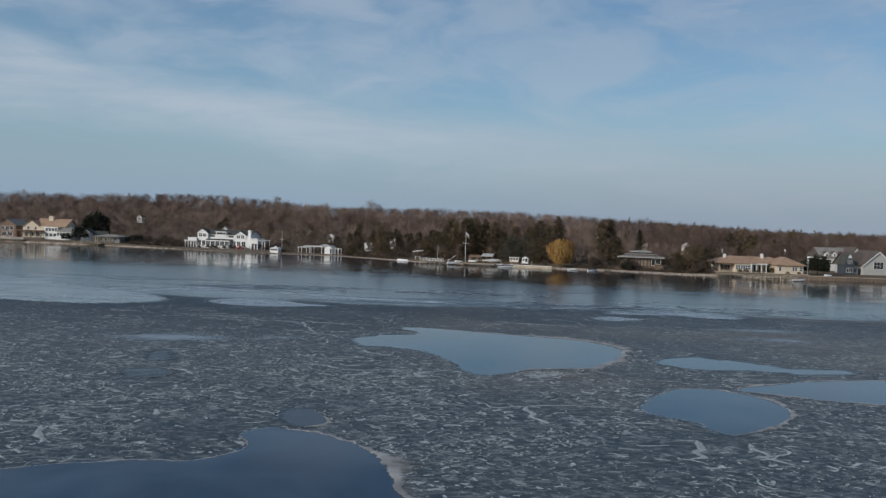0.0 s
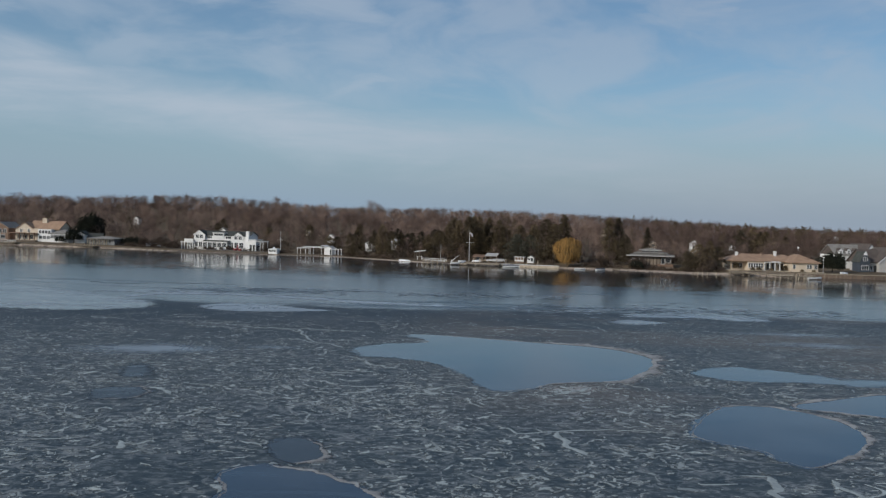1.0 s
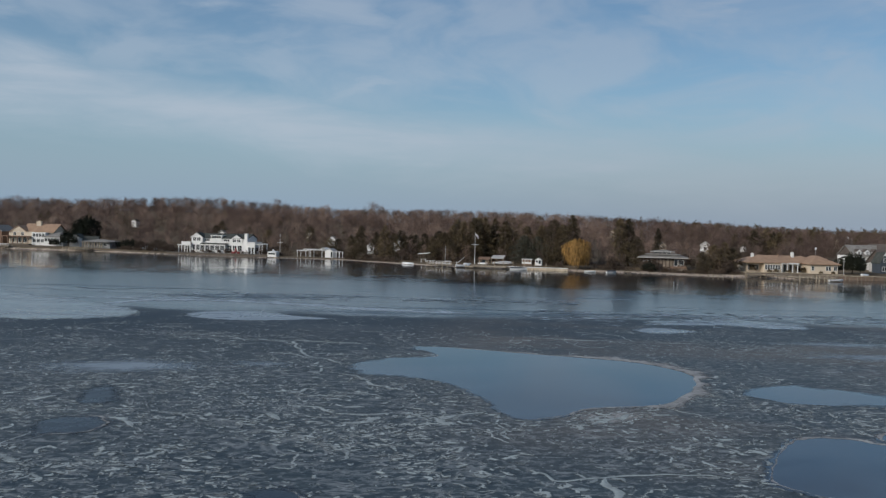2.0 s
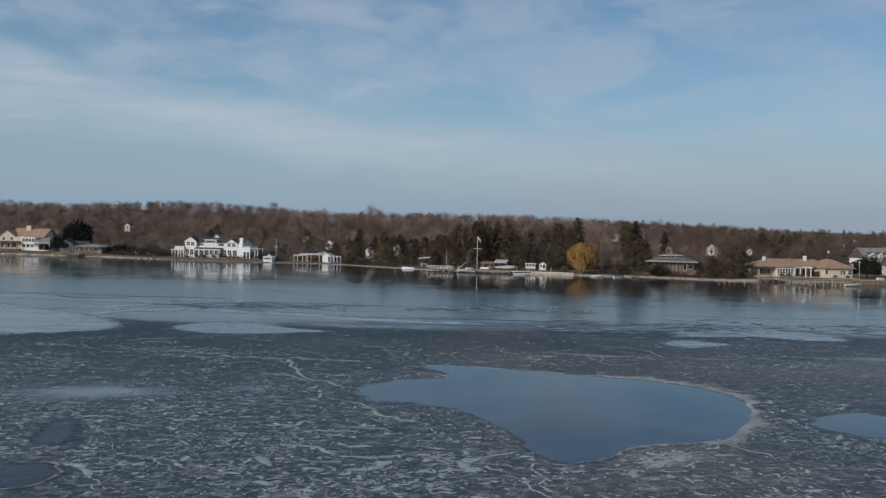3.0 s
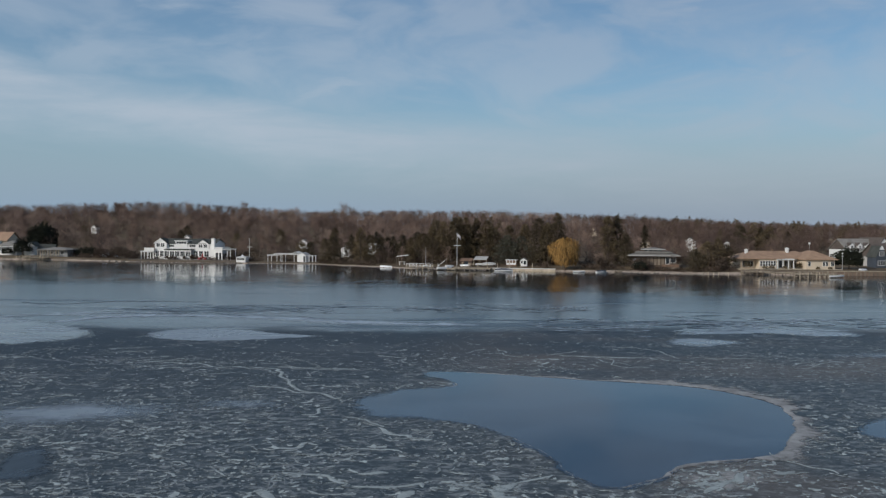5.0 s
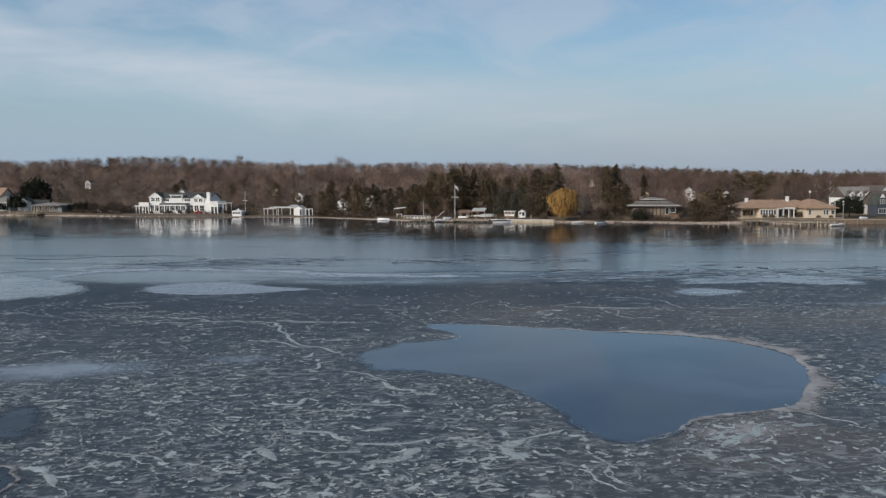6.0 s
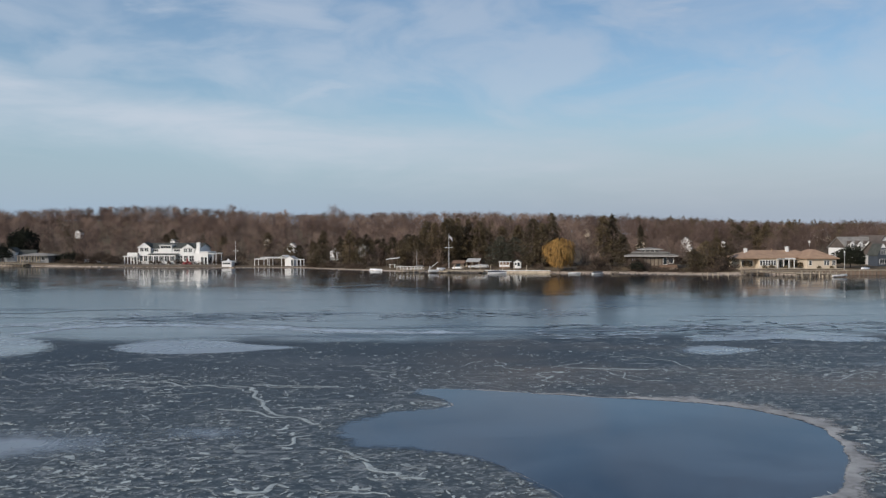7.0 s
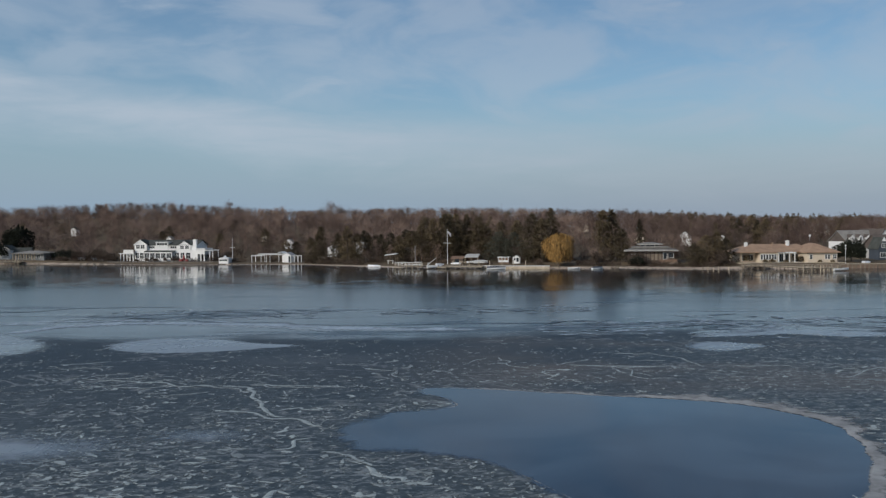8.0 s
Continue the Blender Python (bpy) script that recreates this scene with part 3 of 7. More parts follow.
# the sheet of veined ice, with a ragged far edge
edge_x = np.linspace(-420, 420, 600)
edge_y = np.interp(edge_x, [-420, -90, -50, -38, -20, 0, 15, 30, 50, 120, 420], [150, 140, 128, 124, 122, 122, 124, 126, 122, 126, 120])
edge_y = edge_y + [2.4 * noise.fractal(Vector((x * 0.09, 3.0, 0.0)), 0.8, 2.0, 5) for x in edge_x]
far_y = np.interp(edge_x, [-420, -160, -60, -20, 20, 50, 80, 140, 420], [225, 212, 206, 202, 184, 168, 160, 160, 160])
far_y = far_y + [1.6 * noise.fractal(Vector((x * 0.05, 8.0, 0.0)), 0.8, 2.0, 5) for x in edge_x]
plate = Shape()
lines = [np.full(600, -420.0), edge_y - 10, edge_y + 8, far_y - 30, far_y + 8]
plate.v = [(x, y, 0.02) for row in lines for x, y in zip(edge_x, row)]
plate.f = [(600 * k + i, 600 * k + i + 1, 600 * k + 601 + i, 600 * k + 600 + i) for k in range(4) for i in range(599)]
sheet = covered(plate.mesh("ice_sheet", M_ICE), [1.0] * 2400 + [0.0] * 600)
sheet.attributes.new("thinning", "FLOAT", "POINT").data.foreach_set("value", np.repeat([0.0, 0.0, 1.0, 1.0, 1.0], 600).astype(np.float32))
ice = tagged(new("ice_sheet", sheet), "dark grey bay ice laced with pale slush veins", "ice", kind="structure")

MAIN = [(-4.3, 92.4), (-0.8, 92.6), (7.4, 89.4), (14.2, 86.5), (17.3, 81.9), (17.0, 77.1), (14.8, 72.4), (12.2, 68.9), (7.5, 67.3), (5.5, 65.1), (3.0, 64.0), (1.7, 66.4), (1.2, 69.6), (-1.3, 74.7), (-4.5, 76.7), (-7.7, 77.9), (-8.9, 81.5), (-6.5, 85.2), (-2.7, 86.7), (-2.3, 88.6)]
pool("melt_pool", MAIN, "large smooth blue melt pool with a pale slush rim", rim=0.85, seed=2.0, n=400, wobble=0.12, rim_at=lambda x, y: np.interp(x, [-8, -4, 2, 6, 11], [0.02, 0.25, 0.5, 1.0, 2.2]) * (0.35 if y < 0 and x < 0.5 else 1.5 if y > 3 else 1.0), fade=lambda x, y: np.interp(x, [-13, -9, -4, 0, 3], [6.0, 5.0, 2.4, 2.4, 0.5]) if y < 6 else np.interp(x, [-13, -9, -5, 0], [5.0, 4.0, 2.0, 0.35]))
pool("melt_pool", [(13.3, 53.5), (17.0, 60.3), (20.1, 61.1), (22.3, 59.0), (23.2, 55.4), (21.5, 51.0), (17.0, 47.0), (15.7, 49.8), (14.0, 51.2)], "blue melt pool with a thin slush rim", rim=0.8, seed=5.0, fade=lambda x, y: np.interp(x, [-4, 1], [1.3, 0.4]), rim_at=lambda x, y: np.interp(x, [-2, 3], [0.3, 1.4]))
pool("melt_pool", [(22.0, 61.2), (27.5, 64.8), (32.9, 66.9), (39, 67), (41, 61), (35, 57.5), (28.5, 57.8), (24.9, 59.5)], "wide blue melt pool with a slush rim", rim=0.8, seed=7.0, fade=lambda x, y: np.interp(x, [-8, 0], [1.4, 0.4]))
pool("melt_pool", [(19.3, 74.0), (23.7, 77.0), (27.8, 75.2), (31.5, 72.9), (36.2, 72.8), (35.5, 69.6), (30.8, 68.6), (26.7, 69.8), (21.1, 70.2)], "shallow blue melt pool with a thin rim", rim=0.4, seed=9.0, fade=lambda x, y: np.interp(x, [-8, -2, 3], [1.2, 2.6, 5.0]), full=0.6, rim_at=lambda x, y: np.interp(x, [-2, 3], [0.2, 1.0]))
pool("melt_pool", [(-24, 32), (-19.0, 36.2), (-14.5, 38.1), (-10.9, 38.6), (-9.4, 41.0), (-10.3, 43.7), (-8.6, 45.1), (-5.6, 43.8), (-3.3, 41.0), (-1.8, 36.0), (-0.8, 30), (-4, 24), (-14, 22), (-23, 26)], "large deep-blue melt pool with a thick slush rim", rim=1.0, seed=11.0, n=320, rim_at=lambda x, y: np.interp(x, [2, 8], [0.3, 1.5]))
pool("melt_pool", [(-9.0, 47.5), (-9.0, 49.6), (-7.8, 50.3), (-6.5, 48.2), (-6.4, 46.3), (-7.8, 45.5)], "small dark melt pool", rim=0.6, seed=13.0, n=90, mat=M_DEEP, fade=1.6, full=0.75, rim_at=lambda x, y: np.interp(x, [0, 1.2], [0.0, 1.3]))
pool("melt_pool", [(-22.9, 65.4), (-24.3, 69.2), (-23.8, 71.2), (-22.3, 69.4), (-21.2, 66.2)], "small dark melt pool", seed=15.0, n=90, mat=M_DEEP, fade=1.5, full=0.5)
pool("melt_pool", [(-23.0, 60.5), (-22.0, 61.8), (-20.6, 62.2), (-19.4, 60.6), (-19.9, 58.6), (-21.8, 58.2)], "small dark melt pool with a slush rim", rim=0.3, seed=17.0, n=110, mat=M_DEEP, fade=1.4, full=0.6, rim_at=lambda x, y: np.interp(x, [-1, 1], [0.1, 1.4]))

SLUSHY = [(5.0, 64.3), (6.9, 65.9), (9.4, 67.3), (11.1, 68.0), (12.0, 66.0), (9.3, 63.6), (7.4, 62.8), (6.0, 62.9)]
pool("slush_patch", SLUSHY, "pale patch of frozen slush beside a melt pool", mat=M_RIM, wobble=0.5, seed=41.0, n=120, feather=0.7, full=0.34, z=0.026)

LENS = [(-32.4, 116.6), (-31.4, 119.4), (-29.4, 120.8), (-26.0, 120.8), (-22.4, 119.2), (-19.5, 116.9), (-15.5, 114.9), (-18.1, 113.0), (-20.8, 111.9), (-23.6, 111.2), (-27.1, 111.6), (-30.6, 113.3)]
pool("glazed_patch", LENS, "pale glazed patch of smooth ice", mat=M_SKYPALE, wobble=0.2, seed=19.0, feather=0.45, full=0.8)
pool("glazed_patch", [(-84, 153), (-66.4, 142), (-52.2, 131), (-40.6, 120.5), (-39, 112.5), (-44, 108.3), (-50, 107.6), (-58.4, 110), (-75, 118), (-92, 135)], "wide pale glazed patch of smooth ice", mat=M_GLAZE, wobble=0.5, seed=21.0, feather=0.25)
pool("glazed_patch", [(19.9, 110.9), (22.1, 112.9), (24.3, 113.1), (25.9, 111.7), (27.2, 110.1), (24.3, 108.0), (21.9, 106.9), (20.3, 108.1)], "pale glazed patch of smooth ice", mat=M_SKYPALE, wobble=0.2, seed=25.0, n=90, feather=0.7, full=0.5)
pool("glazed_patch", [(22.8, 116.5), (26.3, 121.0), (30.0, 124.6), (33.4, 125.2), (37.0, 123.7), (38.1, 120.1), (42.5, 117.7), (40.8, 114.8), (36.2, 115.3), (32.8, 117.5), (28.5, 116.7)], "pale glazed patch of smooth ice", mat=M_SKYPALE, wobble=0.3, seed=27.0, feather=0.35, full=0.6)
pool("glazed_patch", [(-33, 78.5), (-27.7, 81.5), (-25.5, 82.4), (-21.9, 81.4), (-17.5, 79.5), (-20.7, 77.2), (-23.1, 75.8), (-29, 74.6)], "faint patch of smooth ice, mirrored sky painted pale", mat=M_SKYPALE, wobble=0.5, seed=29.0, n=120, feather=0.85, full=0.3, z=0.05)
pool("glazed_patch", [(-18.8, 82.3), (-15.2, 82.9), (-12.2, 80.9), (-14.0, 78.9), (-17.4, 79.8)], "faint patch of smooth ice, mirrored sky painted pale", mat=M_SKYPALE, wobble=0.5, seed=35.0, n=90, feather=0.85, full=0.2, z=0.05)
pool("glazed_patch", [(28, 92), (36, 95), (46, 93), (40, 89)], "faint patch of smooth ice, mirrored sky painted pale", mat=M_SKYPALE, wobble=0.6, seed=37.0, n=90, feather=0.85, full=0.22, z=0.05)
pool("glazed_patch", [(30, 101), (37, 103.5), (47, 102), (41, 98.5)], "faint patch of smooth ice, mirrored sky painted pale", mat=M_SKYPALE, wobble=0.6, seed=39.0, n=90, feather=0.85, full=0.22, z=0.05)


def in_pools(x, y):
    """Which of the points lie in a melt pool, by counting the edges that a line from each one crosses."""
    hit = np.zeros(x.shape, bool)
    for ring in POOL_RINGS:
        near = np.nonzero((x > ring[:, 0].min()) & (x < ring[:, 0].max()) & (y > ring[:, 1].min()) & (y < ring[:, 1].max()))[0]
        if not len(near):
            continue
        px, py, odd = x[near], y[near], np.zeros(len(near), bool)
        for (xa, ya), (xb, yb) in zip(ring, np.roll(ring, -1, 0)):
            odd ^= ((ya > py) != (yb > py)) & (px < (xb - xa) * (py - ya) / (yb - ya + 1e-12) + xa)
        hit[near] |= odd
    return hit


def flake_field(name, label, mat, want, seed, long, wide, steps, bend, spread, y0=18.0, y1=118.0, gather_at=0.0, box=None, lift=0.03, turn=0.0):
    """Many separate worm-like flakes of frozen slush, each a low winding ridge with tapered ends; dense in drifts, sparse towards the thin ice and none on the pools."""
    r = np.random.RandomState(seed)
    n = want * 4
    if box:
        x, y = r.uniform(box[0], box[1], n), r.uniform(box[2], box[3], n)
    else:
        y = np.sqrt(r.uniform(y0 * y0, y1 * y1, n))
        x = r.uniform(-1, 1, n) * (0.6 * y + 4)
    away = y - np.interp(x, [3, 24], [0, 20])
    dense = np.interp(away, [62, 80, 96, 114], [1.0, 0.72, 0.36, 0.1]) * np.where(y > 84, np.interp(x, [0, 10], [1.0, 0.5]), np.interp(x, [3, 16], [1.0, 0.8])) if not box else np.ones(n)
    dense = dense * np.interp(y, [34, 62], [0.6, 1.0])
    drift = np.array([noise.fractal(Vector((a * 0.13, b * 0.16, seed)), 0.8, 2.0, 3) for a, b in zip(x, y)])
    dense = dense * np.clip(0.55 + 1.3 * (drift - gather_at), 0.06, 1.0)
    # a smooth dark lane east of the large pool
    dense = dense * (1 - 0.75 * np.exp(-((x - 25) / 7) ** 2 - ((y - 80) / 4.5) ** 2))
    keep = np.nonzero(r.rand(n) < dense)[0][:want]
    x, y, n = x[keep], y[keep], len(keep)
    size = np.clip(np.exp(r.normal(math.log(long), 0.5, n)), long * 0.3, long * 3.2)
    head = (r.normal(turn, spread, n)[:, None] + np.cumsum(r.normal(0, bend, (n, steps)), 1))
    step = (size / steps)[:, None]
    px = x[:, None] + np.cumsum(np.cos(head) * step, 1)
    py = y[:, None] + np.cumsum(np.sin(head) * step, 1)
    u = np.linspace(0, 1, steps)[None, :]
    half = 1.3 * (wide * np.sqrt(size / long) * r.uniform(0.45, 1.35, n))[:, None] * np.sin(np.pi * (0.06 + 0.88 * u)) ** 0.6 * r.uniform(0.45, 1.4, (n, steps))
    wet = in_pools(px.ravel(), py.ravel()).reshape(n, steps).any(1)
    px, py, half, head = px[~wet], py[~wet], half[~wet], head[~wet]
    n = len(px)
    sx, sy = -np.sin(head) * half, np.cos(head) * half
    top = lift * r.uniform(0.6, 1.3, (n, 1)) + np.zeros((n, steps))
    low = np.full((n, steps), 0.0215)
    verts = np.stack([np.stack([px - sx, py - sy, low], -1), np.stack([px, py, 0.0215 + top], -1), np.stack([px + sx, py + sy, low], -1)], 2)
    k = np.arange(n * steps * 3).reshape(n, steps, 3)
    quads = np.stack([k[:, :-1, :-1], k[:, 1:, :-1], k[:, 1:, 1:], k[:, :-1, 1:]], -1).reshape(-1, 4)
    full = r.uniform(0.22, 0.95, (n, 1)) + np.zeros((n, steps))
    full[:, 0] = full[:, -1] = 0.1
    me = covered(mesh_of(name, verts.reshape(-1, 3), quads, mat, True), np.stack([full * 0, full, full * 0], 2).ravel())
    return tagged(new(name, me), label, "ice flakes", kind="stuff")


flake_field("slush_flakes", "short pale flakes of slush frozen into the grey ice", M_SLUSH, 14500, 1, 0.52, 0.105, 6, 0.42, 0.75)
flake_field("slush_crumbs", "small pale crumbs of slush frozen into the grey ice", M_SLUSH, 15000, 2, 0.30, 0.08, 4, 0.5, 0.8, gather_at=-0.1)
flake_field("slush_blots", "broad pale blots of slush frozen into the grey ice", M_SLUSH, 280, 3, 1.2, 0.22, 9, 0.5, 0.7, y1=84.0)
flake_field("slush_strings", "long thin strings of slush winding over the ice", M_SLUSH, 280, 4, 1.9, 0.085, 18, 0.36, 0.6, y1=108.0)
flake_field("slush_ridges", "long parallel ridges of slush on the ice", M_SLUSH, 10, 6, 4.0, 0.10, 22, 0.10, 0.2, box=(-34, -14, 86, 104), turn=-0.05)
flake_field("slush_ridges", "long ridges of slush on the dirty ice", M_SLUSH, 10, 7, 3.5, 0.16, 22, 0.12, 0.3, box=(6, 24, 94, 108), turn=-0.1)

# ---- woods ----


def bare_tree(seed, h, twigs, wide=0.34, limbs=10, sub=3, fat=1.0):
    """Arrays of a leafless tree: first the wood (trunk, limbs, branches), then the haze of fine twigs that fills a rounded crown."""
    r = random.Random(seed)
    verts, tris = [], []

    def rod(a, b, ra, rb, k):
        d = (b - a).normalized()
        u = d.orthogonal().normalized()
        v = d.cross(u)
        n = len(verts)
        for c, q in ((a, ra), (b, rb)):
            for i in range(k):
                w_ = 2 * math.pi * i / k
                verts.append(c + q * (math.cos(w_) * u + math.sin(w_) * v))
        for i in range(k):
            j = (i + 1) % k
            tris.extend([(n + i, n + j, n + k + j), (n + i, n + k + j, n + k + i)])

    lean = Vector((r.uniform(-0.07, 0.07), r.uniform(-0.07, 0.07), 1))
    fork = h * r.uniform(0.1, 0.22)
    top = lean * h * 0.86
    rod(Vector((0, 0, -0.6)), lean * fork, 0.017 * h, 0.012 * h, 5)
    rod(lean * fork, top, 0.011 * h, 0.002 * h, 4)
    ends = []
    for i in range(limbs):
        u = (i + r.random()) / limbs * 0.92
        base = lean * (fork + (h * 0.8 - fork) * u)
        a = r.uniform(0, 2 * math.pi)
        d = Vector((math.cos(a), math.sin(a), r.uniform(0.35, 1.2))).normalized()
        length = h * wide * r.uniform(0.8, 1.25) * (1.12 - 0.6 * u)
        mid = base + d * length * 0.55
        tip = mid + (d + Vector((0, 0, 0.4))).normalized() * length * 0.55
        rod(base, mid, 0.0065 * h, 0.004 * h, 3)
        rod(mid, tip, 0.004 * h, 0.0012 * h, 3)
        ends += [(mid, d, length), (tip, d, length)]
        for _ in range(sub):
            q = Vector((r.gauss(0, 1), r.gauss(0, 1), r.uniform(-0.1, 1.2))).normalized()
            s = mid.lerp(tip, r.uniform(0, 0.8))
            e = s + (q * 0.7 + d * 0.5) * length * 0.45
            rod(s, e, 0.0026 * h, 0.0009 * h, 3)
            ends.append((s.lerp(e, 0.7), q, length * 0.7))
    ends.append((top, Vector((0, 0, 1)), h * 0.25))
    wood = (np.array(verts, np.float32), np.array(tris, np.int32))
    verts, tris = [], []
    for _ in range(twigs):
        c, d, length = r.choice(ends)
        q = (d * 0.5 + Vector((r.gauss(0, 0.9), r.gauss(0, 0.9), r.gauss(0.35, 0.6)))).normalized()
        a = c + Vector((r.gauss(0, 1), r.gauss(0, 1), r.gauss(0, 0.9))) * length * 0.23
        b = a + q * r.uniform(0.5, 1.0) * 0.09 * h
        u = q.orthogonal().normalized() * r.uniform(0.0022, 0.0046) * h * fat
        n = len(verts)
        verts.extend([a + u, a - u, b])
        tris.append((n, n + 1, n + 2))
    return wood, (np.array(verts, np.float32), np.array(tris, np.int32))


def conifer_crown(seed, h, wide, branches, pointed=1.0, low=0.08):
    """Arrays of an evergreen's crown: whorls of drooping boughs, each with tufts of needles along it, and gaps between them."""
    r = random.Random(seed)
    verts, tris = [], []
    for _ in range(branches):
        u = r.random() ** 0.85
        z = h * (low + (0.97 - low) * u)
        reach = wide * min(1.0, 0.55 + 1.8 * u) * (1 - u) ** (0.8 * pointed) * r.uniform(0.5, 1.15) + 0.15
        a = r.uniform(0, 2 * math.pi)
        lift = r.uniform(-0.1, 0.35)
        for k in range(max(3, int(4 + reach * 2.2))):
            s = r.uniform(0.12, 1.0) ** 0.7
            c = Vector((math.cos(a) * reach * s, math.sin(a) * reach * s, z + reach * (lift * s - 0.4 * s * s)))
            c += Vector((r.gauss(0, 0.14), r.gauss(0, 0.14), r.gauss(0, 0.1))) * (0.6 + 0.25 * reach)
            for _ in range(3):
                d = Vector((math.cos(a) + r.gauss(0, 0.9), math.sin(a) + r.gauss(0, 0.9), r.gauss(0.05, 0.5))).normalized()
                q = d.cross(Vector((r.gauss(0, 0.6), r.gauss(0, 0.6), 1))).normalized()
                size = r.uniform(0.22, 0.46) * (0.6 + 0.03 * h)
                n = len(verts)
                verts.extend([c - d * size * 0.5 + q * size * 0.3, c - d * size * 0.5 - q * size * 0.3, c + d * size])
                tris.append((n, n + 1, n + 2))
    return np.array(verts, np.float32), np.array(tris, np.int32)


def bush_crown(seed, h, wide, clumps):
    """Arrays of a rounded leafy or twiggy crown with an uneven outline."""
    r = random.Random(seed)
    verts, tris = [], []
    for _ in range(clumps):
        a, e = r.uniform(0, 2 * math.pi), math.asin(r.uniform(-0.25, 1))
        q = r.uniform(0.25, 1.0) ** 0.4 * (0.85 + 0.22 * math.sin(3 * a + seed) * math.cos(2.5 * e + seed) + 0.1 * math.sin(7 * a + 5 * e))
        c = Vector((math.cos(a) * math.cos(e) * wide * q, math.sin(a) * math.cos(e) * wide * q, h * (0.32 + 0.66 * q * math.sin(e))))
        for _ in range(3):
            d = Vector((r.gauss(0, 1), r.gauss(0, 1), r.gauss(0.2, 0.8))).normalized()
            s = d.orthogonal().normalized()
            size = r.uniform(0.16, 0.36) * (0.55 + 0.08 * h)
            n = len(verts)
            verts.extend([c + s * size * 0.5, c - s * size * 0.5, c + d * size * 1.3])
            tris.append((n, n + 1, n + 2))
    return np.array(verts, np.float32), np.array(tris, np.int32)


def gather(pieces, name, mat):
    """Joins placed copies of arrays into one mesh: pieces are (verts, tris, x, y, z, turn, scale)."""
    vs, fs, k = [], [], 0
    for v, f, x, y, z, a, s in pieces:
        c, q = math.cos(a) * s, math.sin(a) * s
        vs.append(np.stack([v[:, 0] * c - v[:, 1] * q + x, v[:, 0] * q + v[:, 1] * c + y, v[:, 2] * s + z], -1))
        fs.append(f + k)
        k += len(v)
    me = mesh_of(name, np.concatenate(vs), np.concatenate(fs), mat)
    tones = np.random.RandomState(3).rand(len(vs)) * np.array([0.5 if p[2] > 85 else 1.0 for p in pieces])   # tones halved in the east
    me.attributes.new("tone", "FLOAT", "POINT").data.foreach_set("value", np.repeat(tones, [len(v) for v in vs]).astype(np.float32))
    return me


# open plots round the houses: (x0, x1, depth behind the shore)
PLOTS = [(-215, -128, 30), (-128, -106, 6), (-106, -62, 22), (-62, -34, 16), (-34, -8, 9), (-8, 40, 20), (40, 52, 8), (52, 72, 24), (72, 80, 8), (80, 114, 26), (114, 175, 46)]
HILL_HOUSES = [  # x, y, turn, width, wall height, walls, roof
    (-169.8, 465, -20, 3.2, 2.6, "w", "d"), (-107.5, 409, -20, 3.0, 1.8, "w", "g"), (-52, 385, -12, 3.6, 2.4, "w", "g"),
    (-66.5, 412, 8, 2.6, 1.5, "c", "d"), (-29.6, 333, -5, 3.6, 2.8, "w", "d"), (-20.4, 343, -25, 3.4, 3.6, "w", "g"), (80, 426, -18, 4.6, 1.8, "c", "g"), (88.5, 362, -8, 3.4, 2.0, "c", "g"),
    (100.7, 345, -28, 4.0, 3.8, "w", "d"), (128, 379, -12, 2.4, 1.8, "w", "d"), (205, 445, 4, 8, 2.2, "c", "g")]


def open_plot(x, y, only_plots=False):
    d = y - shore(x)
    if any(a < x < b and d < c for a, b, c in PLOTS):
        return True
    if only_plots:
        return False
    return any(abs(x - hx) < hw * 0.5 + 1.5 and abs(y - hy - 2) < 6 for hx, hy, _, hw, *_ in HILL_HOUSES)


def shades_house(x, y, top):
    """Whether a tall tree would stand in the gap through which a hillside house looks out over the bay."""
    for hx, hy, *_ in HILL_HOUSES:   # nor may one stand between a house and the sun
        dx, dy, level = x - hx, y - hy - 1, top - height(hx, hy)
        ahead, aside = dx * sun_way.x + dy * sun_way.y, dx * sun_way.y - dy * sun_way.x
        if 0 < ahead < 32 and abs(aside) < 4.5 and level > 1.5 + 0.44 * ahead * 0.9:
            return True
    return any(-160 < y - hy < 4 and top > height(hx, hy) + 2.8 and abs((x - hx) - (y - hy) * (hx + 3) / (hy - 20)) < hw * 0.12 + 0.7 for hx, hy, _, hw, *_ in HILL_HOUSES)


rnd = random.Random(4)
kinds = [bare_tree(100 + i, 12.0, 560, rnd.uniform(0.36, 0.48), 7, 0, 1.2) for i in range(9)]
kinds = [(np.concatenate([a[0], b[0]]), np.concatenate([a[1], b[1] + len(a[0])])) for a, b in kinds]
crest_kinds = [bare_tree(150 + i, 12.0, 1700, 0.4, 9, 3, 0.75) for i in range(3)]
crest_kinds = [(np.concatenate([a[0], b[0]]), np.concatenate([a[1], b[1] + len(a[0])])) for a, b in crest_kinds]
young = [bare_tree(200 + i, 6.0, 260, 0.5, 4, 1, 1.6) for i in range(5)]
young = [(np.concatenate([a[0], b[0]]), np.concatenate([a[1], b[1] + len(a[0])])) for a, b in young]
woods = []
